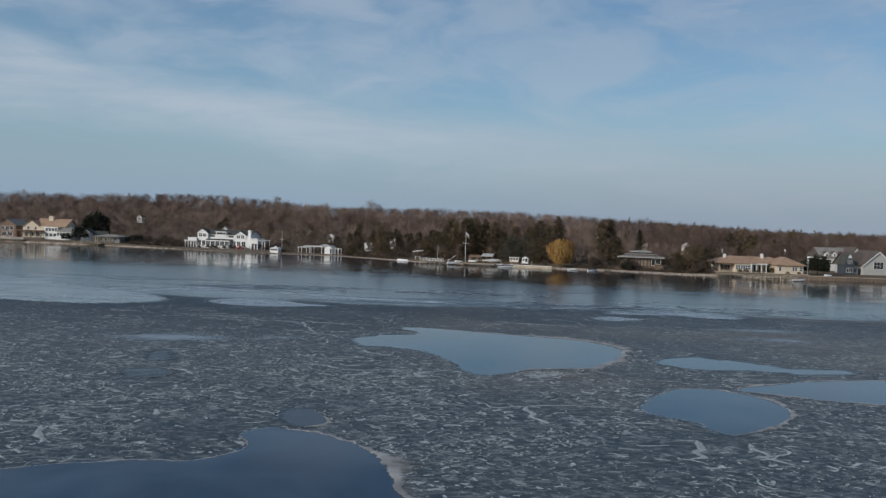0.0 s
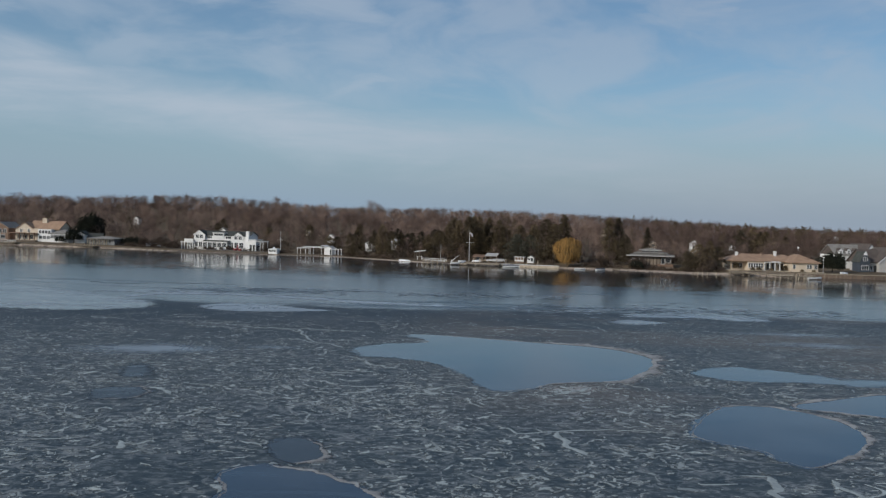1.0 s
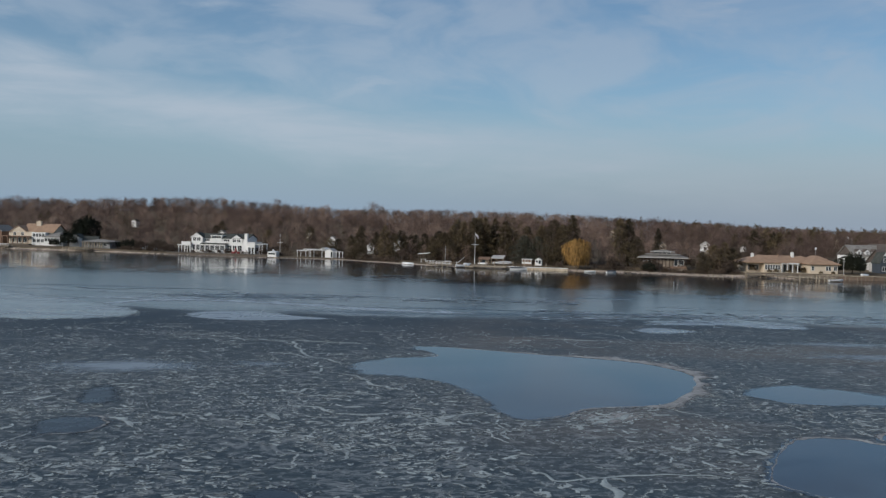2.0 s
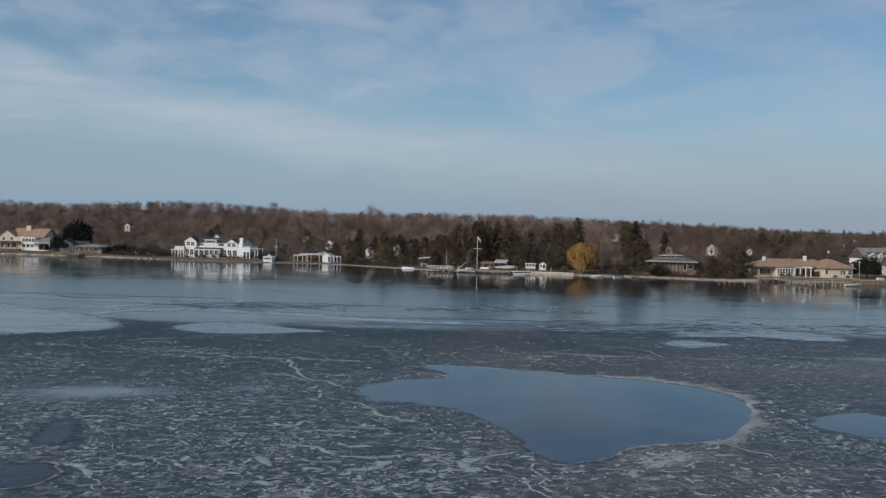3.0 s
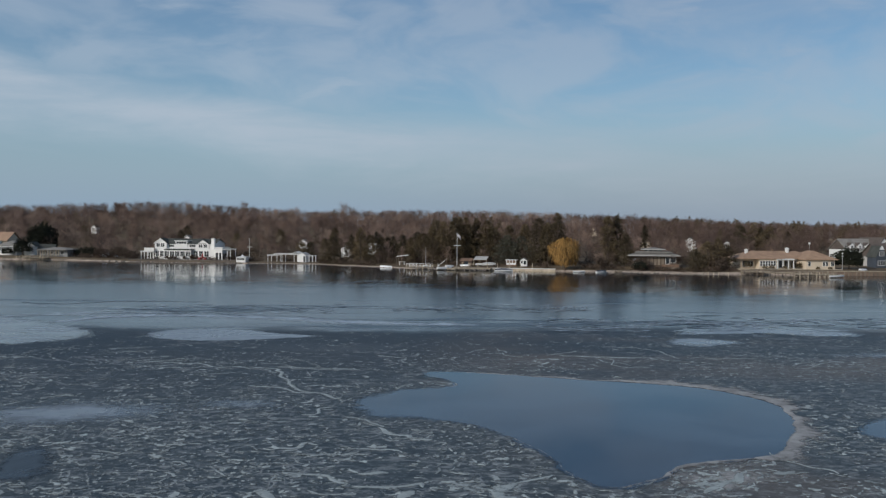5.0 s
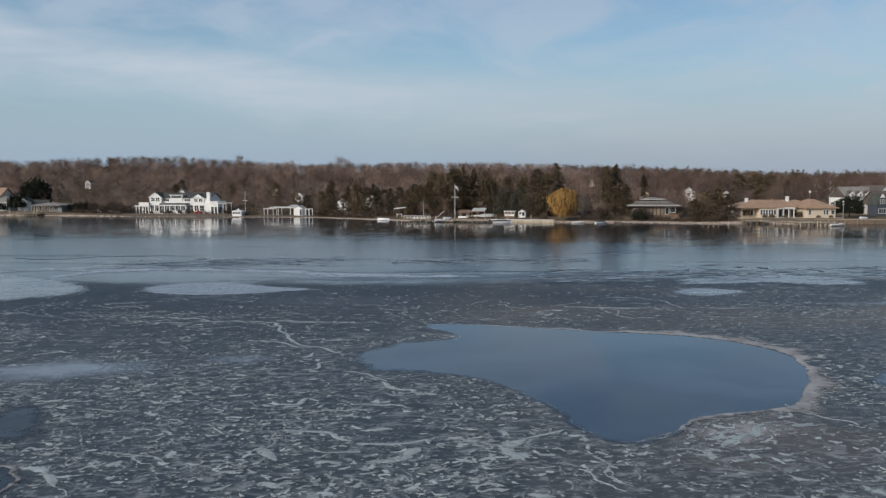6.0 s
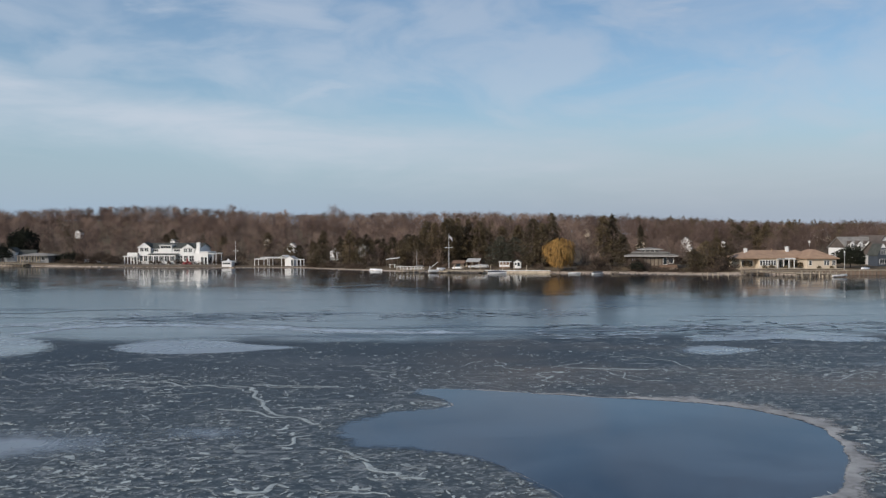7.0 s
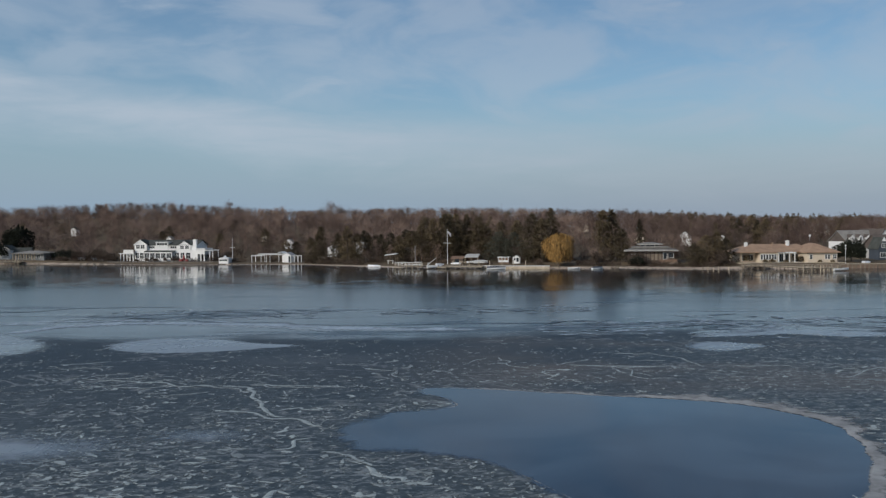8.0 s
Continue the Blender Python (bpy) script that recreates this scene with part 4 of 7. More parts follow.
while len(woods) < 2300:
    u = rnd.random()
    y = 250 + 410 * u
    x = rnd.uniform(-0.57, 0.59) * (y + 12)
    d = y - shore(x)
    if d < 6 or d > 345 or open_plot(x, y):
        continue
    v, f = rnd.choice(kinds)
    clump = 0.5 + 0.5 * noise.noise(Vector((x * 0.025, y * 0.025, 0)))
    size = rnd.uniform(0.68, 0.98) * (0.86 + 0.26 * clump) * np.interp(d, [6, 60, 150], [0.5, 0.72, 1.0]) * (1.2 if rnd.random() < 0.05 else 1.0)
    if d > 150:   # an even crown line along the crest
        size = 0.9 + 0.4 * (size - 0.88)
    if shades_house(x, y, height(x, y) + 11 * size):
        continue
    woods.append((v, f, x, y, float(height(x, y)), rnd.uniform(0, 6.28), size))
for x, y, size in ((-146, 560, 1.25), (-141, 556, 1.1), (-111, 562, 1.28), (-79, 556, 1.1), (-48, 560, 1.35), (-44, 565, 1.15), (-171, 555, 1.15), (131, 545, 1.15), (136, 540, 1.05), (176, 548, 1.05)):
    woods.append((*rnd.choice(crest_kinds), x, y, float(height(x, y)), rnd.uniform(0, 6.28), size))
while len(woods) < 3000:   # young growth that fills in under the tall trees
    y = 300 + 380 * rnd.random()
    x = rnd.uniform(-0.57, 0.59) * (y + 12)
    d = y - shore(x)
    if d < 60 or d > 360 or open_plot(x, y):
        continue
    woods.append((*rnd.choice(young), x, y, float(height(x, y)), rnd.uniform(0, 6.28), rnd.uniform(0.7, 1.2)))
tagged(new("bare_woods", gather(woods, "bare_woods", M_TWIG)), "leafless brown winter woods covering the hill", "woods", kind="stuff")

scrub_kinds = [bush_crown(300 + i, 2.8, 2.1, 90) for i in range(4)]
scrub = []
while len(scrub) < 1150:
    y = 245 + 330 * rnd.random() ** 1.3
    x = rnd.uniform(-0.57, 0.59) * (y + 12)
    d = y - shore(x)
    if d < 5 or open_plot(x, y, True):
        continue
    scrub.append((*rnd.choice(scrub_kinds), x, y, float(height(x, y)) - 0.2, rnd.uniform(0, 6.28), rnd.uniform(0.5, 1.4)))
while len(scrub) < 1700:   # thickets along the crest
    x = rnd.uniform(-330, 330)
    y = float(shore(x)) + rnd.uniform(250, 330)
    scrub.append((*rnd.choice(scrub_kinds), x, y, float(height(x, y)) - 0.2, rnd.uniform(0, 6.28), rnd.uniform(1.3, 2.3)))
tagged(new("undergrowth", gather(scrub, "undergrowth", M_SHRUB)), "low brown undergrowth beneath the bare woods", "undergrowth", kind="stuff")

# a low thicket behind the beach, wherever no house stands
brush = []
while len(brush) < 420:
    x = rnd.uniform(-128, 82)
    d = rnd.uniform(4.5, 10)
    if any(a < x < b for a, b in ((-110, -64), (-56, -36), (-16, 18), (19, 31), (33, 40))):
        d = rnd.uniform(17, 24) if x > -20 else rnd.uniform(13, 20)
    y = float(shore(x)) + d
    brush.append((*rnd.choice(scrub_kinds), x, y, float(height(x, y)) - 0.2, rnd.uniform(0, 6.28), rnd.uniform(0.3, 0.8)))
tagged(new("shore_thicket", gather(brush, "shore_thicket", M_SHRUB)), "low brown thicket along the bank behind the beach", "thicket", kind="stuff")

far_pines = [conifer_crown(400 + i, 11.0, 2.8 + 0.6 * i, 60, 0.85) for i in range(4)]
pines = []
while len(pines) < 70:
    y = 330 + 220 * rnd.random()
    x = rnd.uniform(-0.6, 0.6) * y
    if open_plot(x, y) or rnd.random() > 0.35 + 0.65 * (x > 90):
        continue
    if not shades_house(x, y, 1e3):
        pines.append((*rnd.choice(far_pines), x, y, float(height(x, y)) + 0.4, rnd.uniform(0, 6.28), rnd.uniform(0.7, 1.1)))
while len(pines) < 205:   # a dark belt of pines on the low hill in the east
    x = rnd.uniform(100, 290)
    y = rnd.gauss(400, 30) if x < 185 else rnd.gauss(440, 40)
    if not (shades_house(x, y, 1e3) or open_plot(x, y)) and (146 < x < 192 or rnd.random() < 0.45):
        pines.append((*rnd.choice(far_pines), x, y, float(height(x, y)) + 0.2, rnd.uniform(0, 6.28), rnd.uniform(0.75, 1.15)))
tagged(new("distant_evergreens", gather(pines, "distant_evergreens", M_NEEDLE)), "dark evergreens scattered through the far woods", "evergreens", kind="stuff")

# single trees along the shore

def evergreen(x, back, h, wide, label="dark green conifer among bare trees", pointed=1.0, low=0.08, seed=0, mat=None):
    y = float(shore(x)) + back
    z = float(height(x, y))
    tree = thing("conifer", x, y, z, (seed * 67) % 360, label, "conifer tree", "evergreens along the shore")
    part("trunk", Shape().rod((0, 0, -0.4), (0.1, 0, h * 0.9), 0.018 * h, 0.004 * h, 7), M_BARK, tree)
    v, f = conifer_crown(seed, h * random.uniform(0.9, 1.06), wide * random.uniform(1.15, 1.75), int(80 + 12 * h), pointed * random.uniform(0.6, 1.05), low)
    part("crown", mesh_of("crown", v, f, mat or M_NEEDLE), None, tree)
    return tree


CONIFERS = [  # x, distance behind the shore, top height, spread, pointed
    (-44.5, 22, 6.6, 2.6, 0.7), (-41.0, 22, 7.0, 2.4, 0.7), (-34.0, 7, 8.4, 2.2, 0.7), (-31.2, 7, 9.2, 2.3, 0.8), (-34.6, 46, 11.5, 2.8, 0.8), (-25.3, 14, 10.2, 2.6, 0.8), (-22.0, 12, 11.4, 2.5, 0.9), (-19.0, 15, 9.2, 2.4, 0.7),
    (-15.6, 20, 9.0, 2.5, 0.8), (-11.6, 25, 8.8, 2.6, 0.9), (-8.6, 24, 9.6, 2.2, 0.9), (-6.0, 22, 8.2, 2.2, 0.9), (1.0, 28, 10.5, 3.0, 0.7), (4.2, 25, 12.0, 3.4, 0.7), (7.6, 24, 12.6, 3.4, 0.7), (11.2, 27, 12.6, 3.2, 0.8),
    (14.8, 31, 13.6, 3.0, 0.9), (18.0, 28, 12.4, 3.2, 0.7), (32.0, 18, 13.0, 2.6, 0.8), (34.2, 16, 11.6, 2.6, 0.7), (38.8, 28, 13.6, 3.0, 0.7), (51.4, 20, 13.3, 2.4, 0.7), (54.8, 24, 13.4, 2.6, 0.7), (55.4, 16, 9.0, 2.4, 0.7), (71.2, 60, 11.2, 2.0, 1.1),
    (70.4, 8, 6.8, 2.8, 0.6), (73.9, 9, 7.8, 3.0, 0.6), (77.4, 10, 8.4, 2.6, 0.9), (80.6, 12, 6.6, 2.8, 0.6), (107, 70, 11, 3.2, 0.7), (113, 74, 12, 3.0, 0.8), (116, 70, 11, 3.4, 0.7), (119, 84, 10.5, 3.0, 0.8), (126, 78, 9.5, 2.8, 0.8), (-101, 60, 9.5, 2.4, 0.9), (-108, 92, 10, 2.8, 0.9), (-60, 70, 9, 3.0, 0.7), (-76, 58, 8, 3.2, 0.6),
    (-17.5, 30, 9.5, 3.0, 0.7), (-13.5, 34, 9.2, 3.0, 0.7), (-4.0, 32, 10, 3.0, 0.7), (2.5, 36, 11.5, 3.3, 0.7), (9.5, 38, 12.2, 3.3, 0.7), (13.0, 36, 11.6, 3.3, 0.7), (21.0, 38, 11, 3.3, 0.7), (26.0, 40, 11, 3.3, 0.7), (30.0, 34, 11.5, 3.0, 0.7)]
for i, (x, back, h, wide, pointed) in enumerate(CONIFERS):
    stout = 1.13 if 0 < x < 56 else 1.0
    evergreen(x, back, h * stout, wide * stout, pointed=pointed, seed=i + 1)
evergreen(23.5, 24, 10.0, 5.2, "broad grey-green conifer with layered drooping boughs", 0.6, 0.06, 61, M_GREYNEEDLE)
evergreen(28.0, 26, 9.4, 4.2, "broad grey-green conifer with layered drooping boughs", 0.6, 0.06, 62, M_GREYNEEDLE)
evergreen(-2.2, 18, 9.6, 1.9, "tall thin pine with a bare trunk", 0.5, 0.5, 63)


def round_tree(x, back, h, wide, label, mat, seed, name="broadleaf_tree", category="tree", n=900):
    y = float(shore(x)) + back
    tree = thing(name, x, y, float(height(x, y)), 0, label, category)
    part("trunk", Shape().rod((0, 0, -0.3), (0.1, 0, h * 0.5), 0.03 * h, 0.018 * h, 7), M_BARK, tree)
    part("crown", mesh_of("crown", *bush_crown(seed, h, wide, n), mat), mat, tree)
    return tree


round_tree(-151.5, 30, 12.5, 6.2, "large dark round evergreen tree behind a low house", M_DARKLEAF, 71, n=4200)
round_tree(114.4, 14, 6.2, 4.6, "dark round evergreen tree beside a white lamp post", M_DARKLEAF, 72, n=4200)
round_tree(-127.5, 12, 3.8, 3.2, "dark rounded evergreen shrub on the bank", M_DARKLEAF, 73, "shrub", "shrub", 500)
round_tree(-149.4, 9, 7.2, 3.7, "dark evergreen bush on the bank between houses", M_DARKLEAF, 81, "shrub", "shrub", 900)
round_tree(-155.0, 8, 3.2, 2.4, "dark evergreen bush on the bank between houses", M_DARKLEAF, 82, "shrub", "shrub", 500)
round_tree(-111.5, 10, 4.6, 3.2, "brown twiggy thicket on the bank", M_SHRUB, 83, "shrub", "shrub", 600)
round_tree(-118.0, 10, 4.0, 3.0, "brown twiggy thicket on the bank", M_SHRUB, 84, "shrub", "shrub", 600)
round_tree(-123.5, 12, 4.2, 3.0, "dark evergreen bush on the bank", M_DARKLEAF, 85, "shrub", "shrub", 700)
round_tree(76.5, 8, 4.4, 3.4, "bare grey thicket beside the water", M_SHRUB, 86, "shrub", "shrub", 700)
round_tree(-104.0, 8, 3.2, 2.8, "brown twiggy shrub beside a white house", M_SHRUB, 74, "shrub", "shrub", 450)
round_tree(-107.5, 9, 4.2, 3.0, "brown twiggy shrub beside a white house", M_SHRUB, 75, "shrub", "shrub", 450)
round_tree(46.6, 6, 4.2, 1.7, "olive-brown shrub at the water's edge", M_SHRUB, 76, "shrub", "shrub", 350)
round_tree(57.4, 9, 3.9, 3.2, "twiggy brown bush in front of a hip-roofed house", M_SHRUB, 87, "shrub", "shrub", 700)
round_tree(56.6, 6, 3.0, 2.4, "dark shrub in front of a hip-roofed house", M_DARKLEAF, 77, "shrub", "shrub", 400)
round_tree(-27.8, 6, 2.6, 1.8, "brown shrub on the bank", M_SHRUB, 78, "shrub", "shrub", 300)

# the golden willow
wx, wy = 36.6, float(shore(36.6)) + 4
willow = thing("weeping_willow", wx, wy, float(height(wx, wy)), 0, "golden-yellow weeping willow at the water's edge", "willow tree")
r = random.Random(9)
boughs = Shape().rod((0, 0, -0.3), (0.25, 0, 2.2), 0.42, 0.32, 8)
for i in range(9):
    a = i * 0.7 + r.uniform(-0.2, 0.2)
    boughs.rod((0.25, 0, 2.0), (0.25 + math.cos(a) * 1.6, math.sin(a) * 1.6, 5.0 + r.uniform(-0.4, 0.8)), 0.18, 0.1, 5)
    boughs.rod((0.25 + math.cos(a) * 1.6, math.sin(a) * 1.6, 4.9), (0.25 + math.cos(a) * 3.0, math.sin(a) * 3.0, 6.8 + r.uniform(-0.6, 0.9)), 0.1, 0.04, 5)
part("trunk", boughs, M_BARK, willow)
vs, fs = [], []
for i in range(3600):
    a, u = r.uniform(0, 2 * math.pi), r.random() ** 0.8
    e = u * 1.4
    q = r.uniform(0.2, 1.0) ** 0.45 * (1 + 0.3 * math.sin(3 * a + 1 + 3 * u) * math.cos(4 * u) + 0.1 * math.sin(7 * a + 5 * u))
    ring = q * float(np.interp(u, [0, 0.2, 0.5, 0.75, 0.9, 1.0], [1.9, 3.3, 4.2, 3.9, 2.7, 0.5]))
    c = Vector((0.25 + ring * math.cos(a), ring * math.sin(a), 1.7 + 7.0 * u + 0.5 * math.sin(2 * a + 1) * u))
    long = r.uniform(0.4, 1.5)
    out_ = Vector((math.cos(a), math.sin(a), 0)) * 0.3
    mid = c + out_ * long * 0.5 + Vector((r.gauss(0, 0.1), r.gauss(0, 0.1), -0.45 * long))
    tip = mid + Vector((r.gauss(0, 0.12), r.gauss(0, 0.12), -0.75 * long))
    if tip.z < 0.5:
        continue
    s = Vector((math.sin(a + r.gauss(0, 0.8)), -math.cos(a + r.gauss(0, 0.8)), 0)).normalized() * r.uniform(0.04, 0.075)
    k = len(vs)
    vs.extend([c + s, c - s, mid + s * 0.8, mid - s * 0.8, tip])
    fs.extend([(k, k + 1, k + 2), (k + 1, k + 3, k + 2), (k + 2, k + 3, k + 4)])
part("crown", mesh_of("crown", np.array(vs, np.float32), np.array(fs, np.int32), M_WILLOW), M_WILLOW, willow, "golden drooping twigs")

# bare trees that stand by themselves
for i, (x, back, h) in enumerate([(-119, 13, 7.5), (-134, 15, 8.5), (-56, 18, 6.5), (44.6, 14, 8.4), (47.8, 11, 7.0), (59.5, 6, 4.6), (64.5, 6, 4.8), (66.5, 26, 8.0), (73, 24, 6.5), (82, 34, 7), (-140, 28, 8), (-122, 20, 8), (-114, 16, 7), (-128, 26, 9), (-98, 30, 8.5), (-28, 24, 7), (-14, 9, 5.5), (91, 30, 8), (103, 32, 7.5), (-146, 26, 8), (-110, 24, 8)]):
    y = float(shore(x)) + back
    wood, fine = bare_tree(500 + i, h, 420, 0.4)
    tree = thing("bare_tree", x, y, float(height(x, y)), 0, "leafless tree with fine grey-brown twigs", "tree", "bare trees on the shore")
    part("trunk", mesh_of("trunk", *wood, M_BARK), M_BARK, tree)
    part("crown", mesh_of("crown", *fine, M_TWIG), M_TWIG, tree)

# ---- houses ----


def window(parent, x0, x1, z0, z1, y=0.0, across=1, up=1, mat=None, side=None):
    """A window proud of a wall that faces the bay: a frame with bars, and a dark pane behind it. side: set on an end wall at that x instead."""
    fr, bar = Shape(), 0.09
    pane = Shape()

    def put(shape, a0, a1, b0, b1, c0, c1):
        if side is None:
            shape.box(a0, a1, y + b0, y + b1, c0, c1)
        else:
            shape.box(side + b0, side + b1, a0, a1, c0, c1)

    put(fr, x0 - bar, x0, -0.07, 0.03, z0 - bar, z1 + bar)
    put(fr, x1, x1 + bar, -0.07, 0.03, z0 - bar, z1 + bar)
    put(fr, x0, x1, -0.07, 0.03, z1, z1 + bar)
    put(fr, x0, x1, -0.09, 0.03, z0 - bar, z0)
    for i in range(1, across):
        x = x0 + (x1 - x0) * i / across
        put(fr, x - 0.035, x + 0.035, -0.06, 0.02, z0, z1)
    for i in range(1, up):
        z = z0 + (z1 - z0) * i / up
        put(fr, x0, x1, -0.055, 0.015, z - 0.03, z + 0.03)
    put(pane, x0, x1, -0.025, 0.02, z0, z1)
    w_ = part("window", fr, mat or M_WHITE, parent)
    part("pane", pane, M_GLASS, w_, "dark glass pane")
    return w_


def post(parent, x, y, z0, z1, r=0.12, name="column", mat=None):
    s = Shape().box(x - r, x + r, y - r, y + r, z0, z1).box(x - r * 1.5, x + r * 1.5, y - r * 1.5, y + r * 1.5, z1 - 0.12, z1).box(x - r * 1.4, x + r * 1.4, y - r * 1.4, y + r * 1.4, z0, z0 + 0.14)
    return part(name, s, mat or M_WHITE, parent)


def chimney(parent, x, y, z0, z1, wide=0.9, mat=None):
    s = Shape().box(x - wide / 2, x + wide / 2, y - 0.4, y + 0.4, z0, z1 - 0.3).box(x - wide / 2 - 0.08, x + wide / 2 + 0.08, y - 0.48, y + 0.48, z1 - 0.3, z1 - 0.12).box(x - wide * 0.3, x + wide * 0.3, y - 0.25, y + 0.25, z1 - 0.12, z1)
    return part("chimney", s, mat or M_WHITE, parent, "painted masonry chimney")


def rail(parent, x0, x1, y, z0, z1, step=0.45, name="balustrade"):
    s = Shape().box(x0, x1, y - 0.05, y + 0.05, z1 - 0.1, z1).box(x0, x1, y - 0.04, y + 0.04, z0, z0 + 0.08)
    n = max(2, int((x1 - x0) / step))
    for i in range(n + 1):
        x = x0 + (x1 - x0) * i / n
        s.box(x - 0.04, x + 0.04, y - 0.04, y + 0.04, z0, z1 - 0.05)
    return part(name, s, M_WHITE, parent)


def skirt(x0, x1, y0, y1, z0, z1, t=0.25):
    """Four walls with thickness round a rectangle."""
    z0 = z0 if z0 else -1.2   # the ground storey's walls go down to their footings
    return Shape().box(x0, x1, y0, y0 + t, z0, z1).box(x0, x1, y1 - t, y1, z0, z1).box(x0, x0 + t, y0 + t, y1 - t, z0, z1).box(x1 - t, x1, y0 + t, y1 - t, z0, z1)


# the long white house
h = thing("white_house", -102.0, 329.1, 0.5, -14, "long white two-storey shore house with gables and verandas", "house")
part("plinth", Shape().box(-0.6, 37.2, -1.6, 12, -1.6, 0.12), M_STONE, h, "rough stone terrace base")
part("wall", skirt(4.9, 28.2, 1.2, 11, 0, 3.9), M_WHITE, h)
part("wall", skirt(4.4, 26.8, 3.2, 11, 3.9, 5.6), M_WHITE, h)
part("roof", Shape().gable(4.3, 26.9, 3.2, 11.0, 5.6, 7.15, 0.3, 0.2, "x"), M_DARKROOF, h)
for x in (4.4, 26.6):
    part("gable_wall", Shape().end(x, 3.2, 11.0, 5.6, 7.1), M_WHITE, h)
part("wall", Shape().box(4.2, 8.8, 2.2, 3.2, 3.9, 6.0).wedge(4.2, 8.8, 2.2, 2.45, 6.0, 7.4), M_WHITE, h)
part("wall", Shape().box(20.4, 24.8, 2.9, 3.2, 3.9, 5.6).wedge(20.4, 24.8, 2.9, 3.15, 5.6, 6.9), M_WHITE, h)
part("roof", Shape().gable(4.3, 8.7, 2.4, 5.6, 6.0, 7.45, 0.3, 0.14, "y"), M_DARKROOF, h)
part("roof", Shape().gable(20.5, 24.7, 3.0, 5.6, 5.6, 6.95, 0.3, 0.14, "y"), M_DARKROOF, h)
for x0, x1, z0, z1, y in ((3.95, 9.05, 5.84, 7.5, 1.98), (20.15, 25.05, 5.42, 7.0, 2.82)):
    xm = (x0 + x1) / 2
    s = Shape()
    for a, b in ((x0, xm), (x1, xm)):
        s.add([(a, y, z0), (b, y, z1), (b, y, z1 - 0.3), (a, y, z0 - 0.3), (a, y - 0.1, z0), (b, y - 0.1, z1), (b, y - 0.1, z1 - 0.3), (a, y - 0.1, z0 - 0.3)],
              [(0, 1, 2, 3), (7, 6, 5, 4), (0, 4, 5, 1), (1, 5, 6, 2), (2, 6, 7, 3), (3, 7, 4, 0)])
    part("bargeboard", s, M_WHITE, h)
dormer = part("dormer", Shape().box(11.9, 16.5, 2.9, 7.0, 4.6, 6.55), M_WHITE, h, "wide white dormer")
part("roof", Shape().box(11.5, 16.9, 2.6, 7.2, 6.55, 6.72), M_WHITE, dormer)
window(dormer, 12.3, 16.1, 5.6, 6.35, 2.9, 4)
# glazed veranda along the front
part("veranda_roof", Shape().add([(9.0, 0.0, 3.3), (20.2, 0.0, 3.3), (20.2, 1.4, 3.75), (9.0, 1.4, 3.75), (9.0, 0.0, 3.42), (20.2, 0.0, 3.42), (20.2, 1.4, 3.9), (9.0, 1.4, 3.9)], [(3, 2, 1, 0), (4, 5, 6, 7), (0, 1, 5, 4), (1, 2, 6, 5), (2, 3, 7, 6), (3, 0, 4, 7)]), M_DARKROOF, h, "dark green veranda roof")
part("veranda_wall", Shape().box(9.0, 19.2, 0.1, 1.2, 0, 1.1).box(9.0, 19.2, 0.1, 0.35, 2.95, 3.3), M_WHITE, h)
for i in range(6):
    post(h, 9.0 + i * 2.04, 0.25, 0.1, 3.3, 0.15)
for i in range(5):
    window(h, 9.2 + i * 2.04, 10.85 + i * 2.04, 1.2, 2.9, 0.3, 3)
for x0, x1 in ((5.3, 6.4), (6.9, 8.3), (19.8, 21.4), (22.0, 23.4), (24.0, 25.6)):
    window(h, x0, x1, 1.2, 3.0, 1.2, 2, 2)
for x0, x1 in ((4.9, 6.2), (6.6, 8.0)):
    window(h, x0, x1, 4.5, 5.7, 2.2, 2, 2)
for x0, x1 in ((9.2, 11.2), (17.2, 19.4)):
    window(h, x0, x1, 4.4, 5.2, 3.2, 3)
for x0, x1 in ((21.0, 22.3), (22.8, 24.1)):
    window(h, x0, x1, 4.3, 5.3, 2.9, 2, 2)
# open porch at the west end
part("porch_roof", Shape().box(-0.2, 5.2, 0.0, 8.0, 2.65, 3.0).box(-0.4, 5.3, -0.15, 8.2, 2.85, 3.0), M_WHITE, h)
part("parapet", Shape().box(1.2, 5.0, 0.2, 0.4, 3.0, 4.0).box(1.1, 5.1, 0.1, 0.5, 4.0, 4.12), M_WHITE, h)
for x in (0.1, 1.3, 2.5, 3.7, 4.9):
    post(h, x, 0.25, 0.1, 2.65, 0.14)
part("wall", Shape().box(0.2, 5.0, 3.6, 3.85, 0, 2.65), M_WHITE, h)
window(h, 1.0, 2.2, 0.3, 2.3, 3.6, 2, 2)
window(h, 3.0, 4.3, 0.3, 2.3, 3.6, 2, 2)
rail(h, 10.4, 20.4, 1.7, 3.9, 4.5)
chimney(h, 26.8, 2.4, 0, 7.6, 1.2)
part("chimney_breast", Shape().add([(25.8, 1.0, 0), (28.0, 1.0, 0), (28.0, 2.9, 0), (25.8, 2.9, 0), (26.2, 1.8, 4.6), (27.4, 1.8, 4.6), (27.4, 2.9, 4.6), (26.2, 2.9, 4.6)], [(3, 2, 1, 0), (4, 5, 6, 7), (0, 1, 5, 4), (1, 2, 6, 5), (2, 3, 7, 6), (3, 0, 4, 7)]), M_WHITE, h)
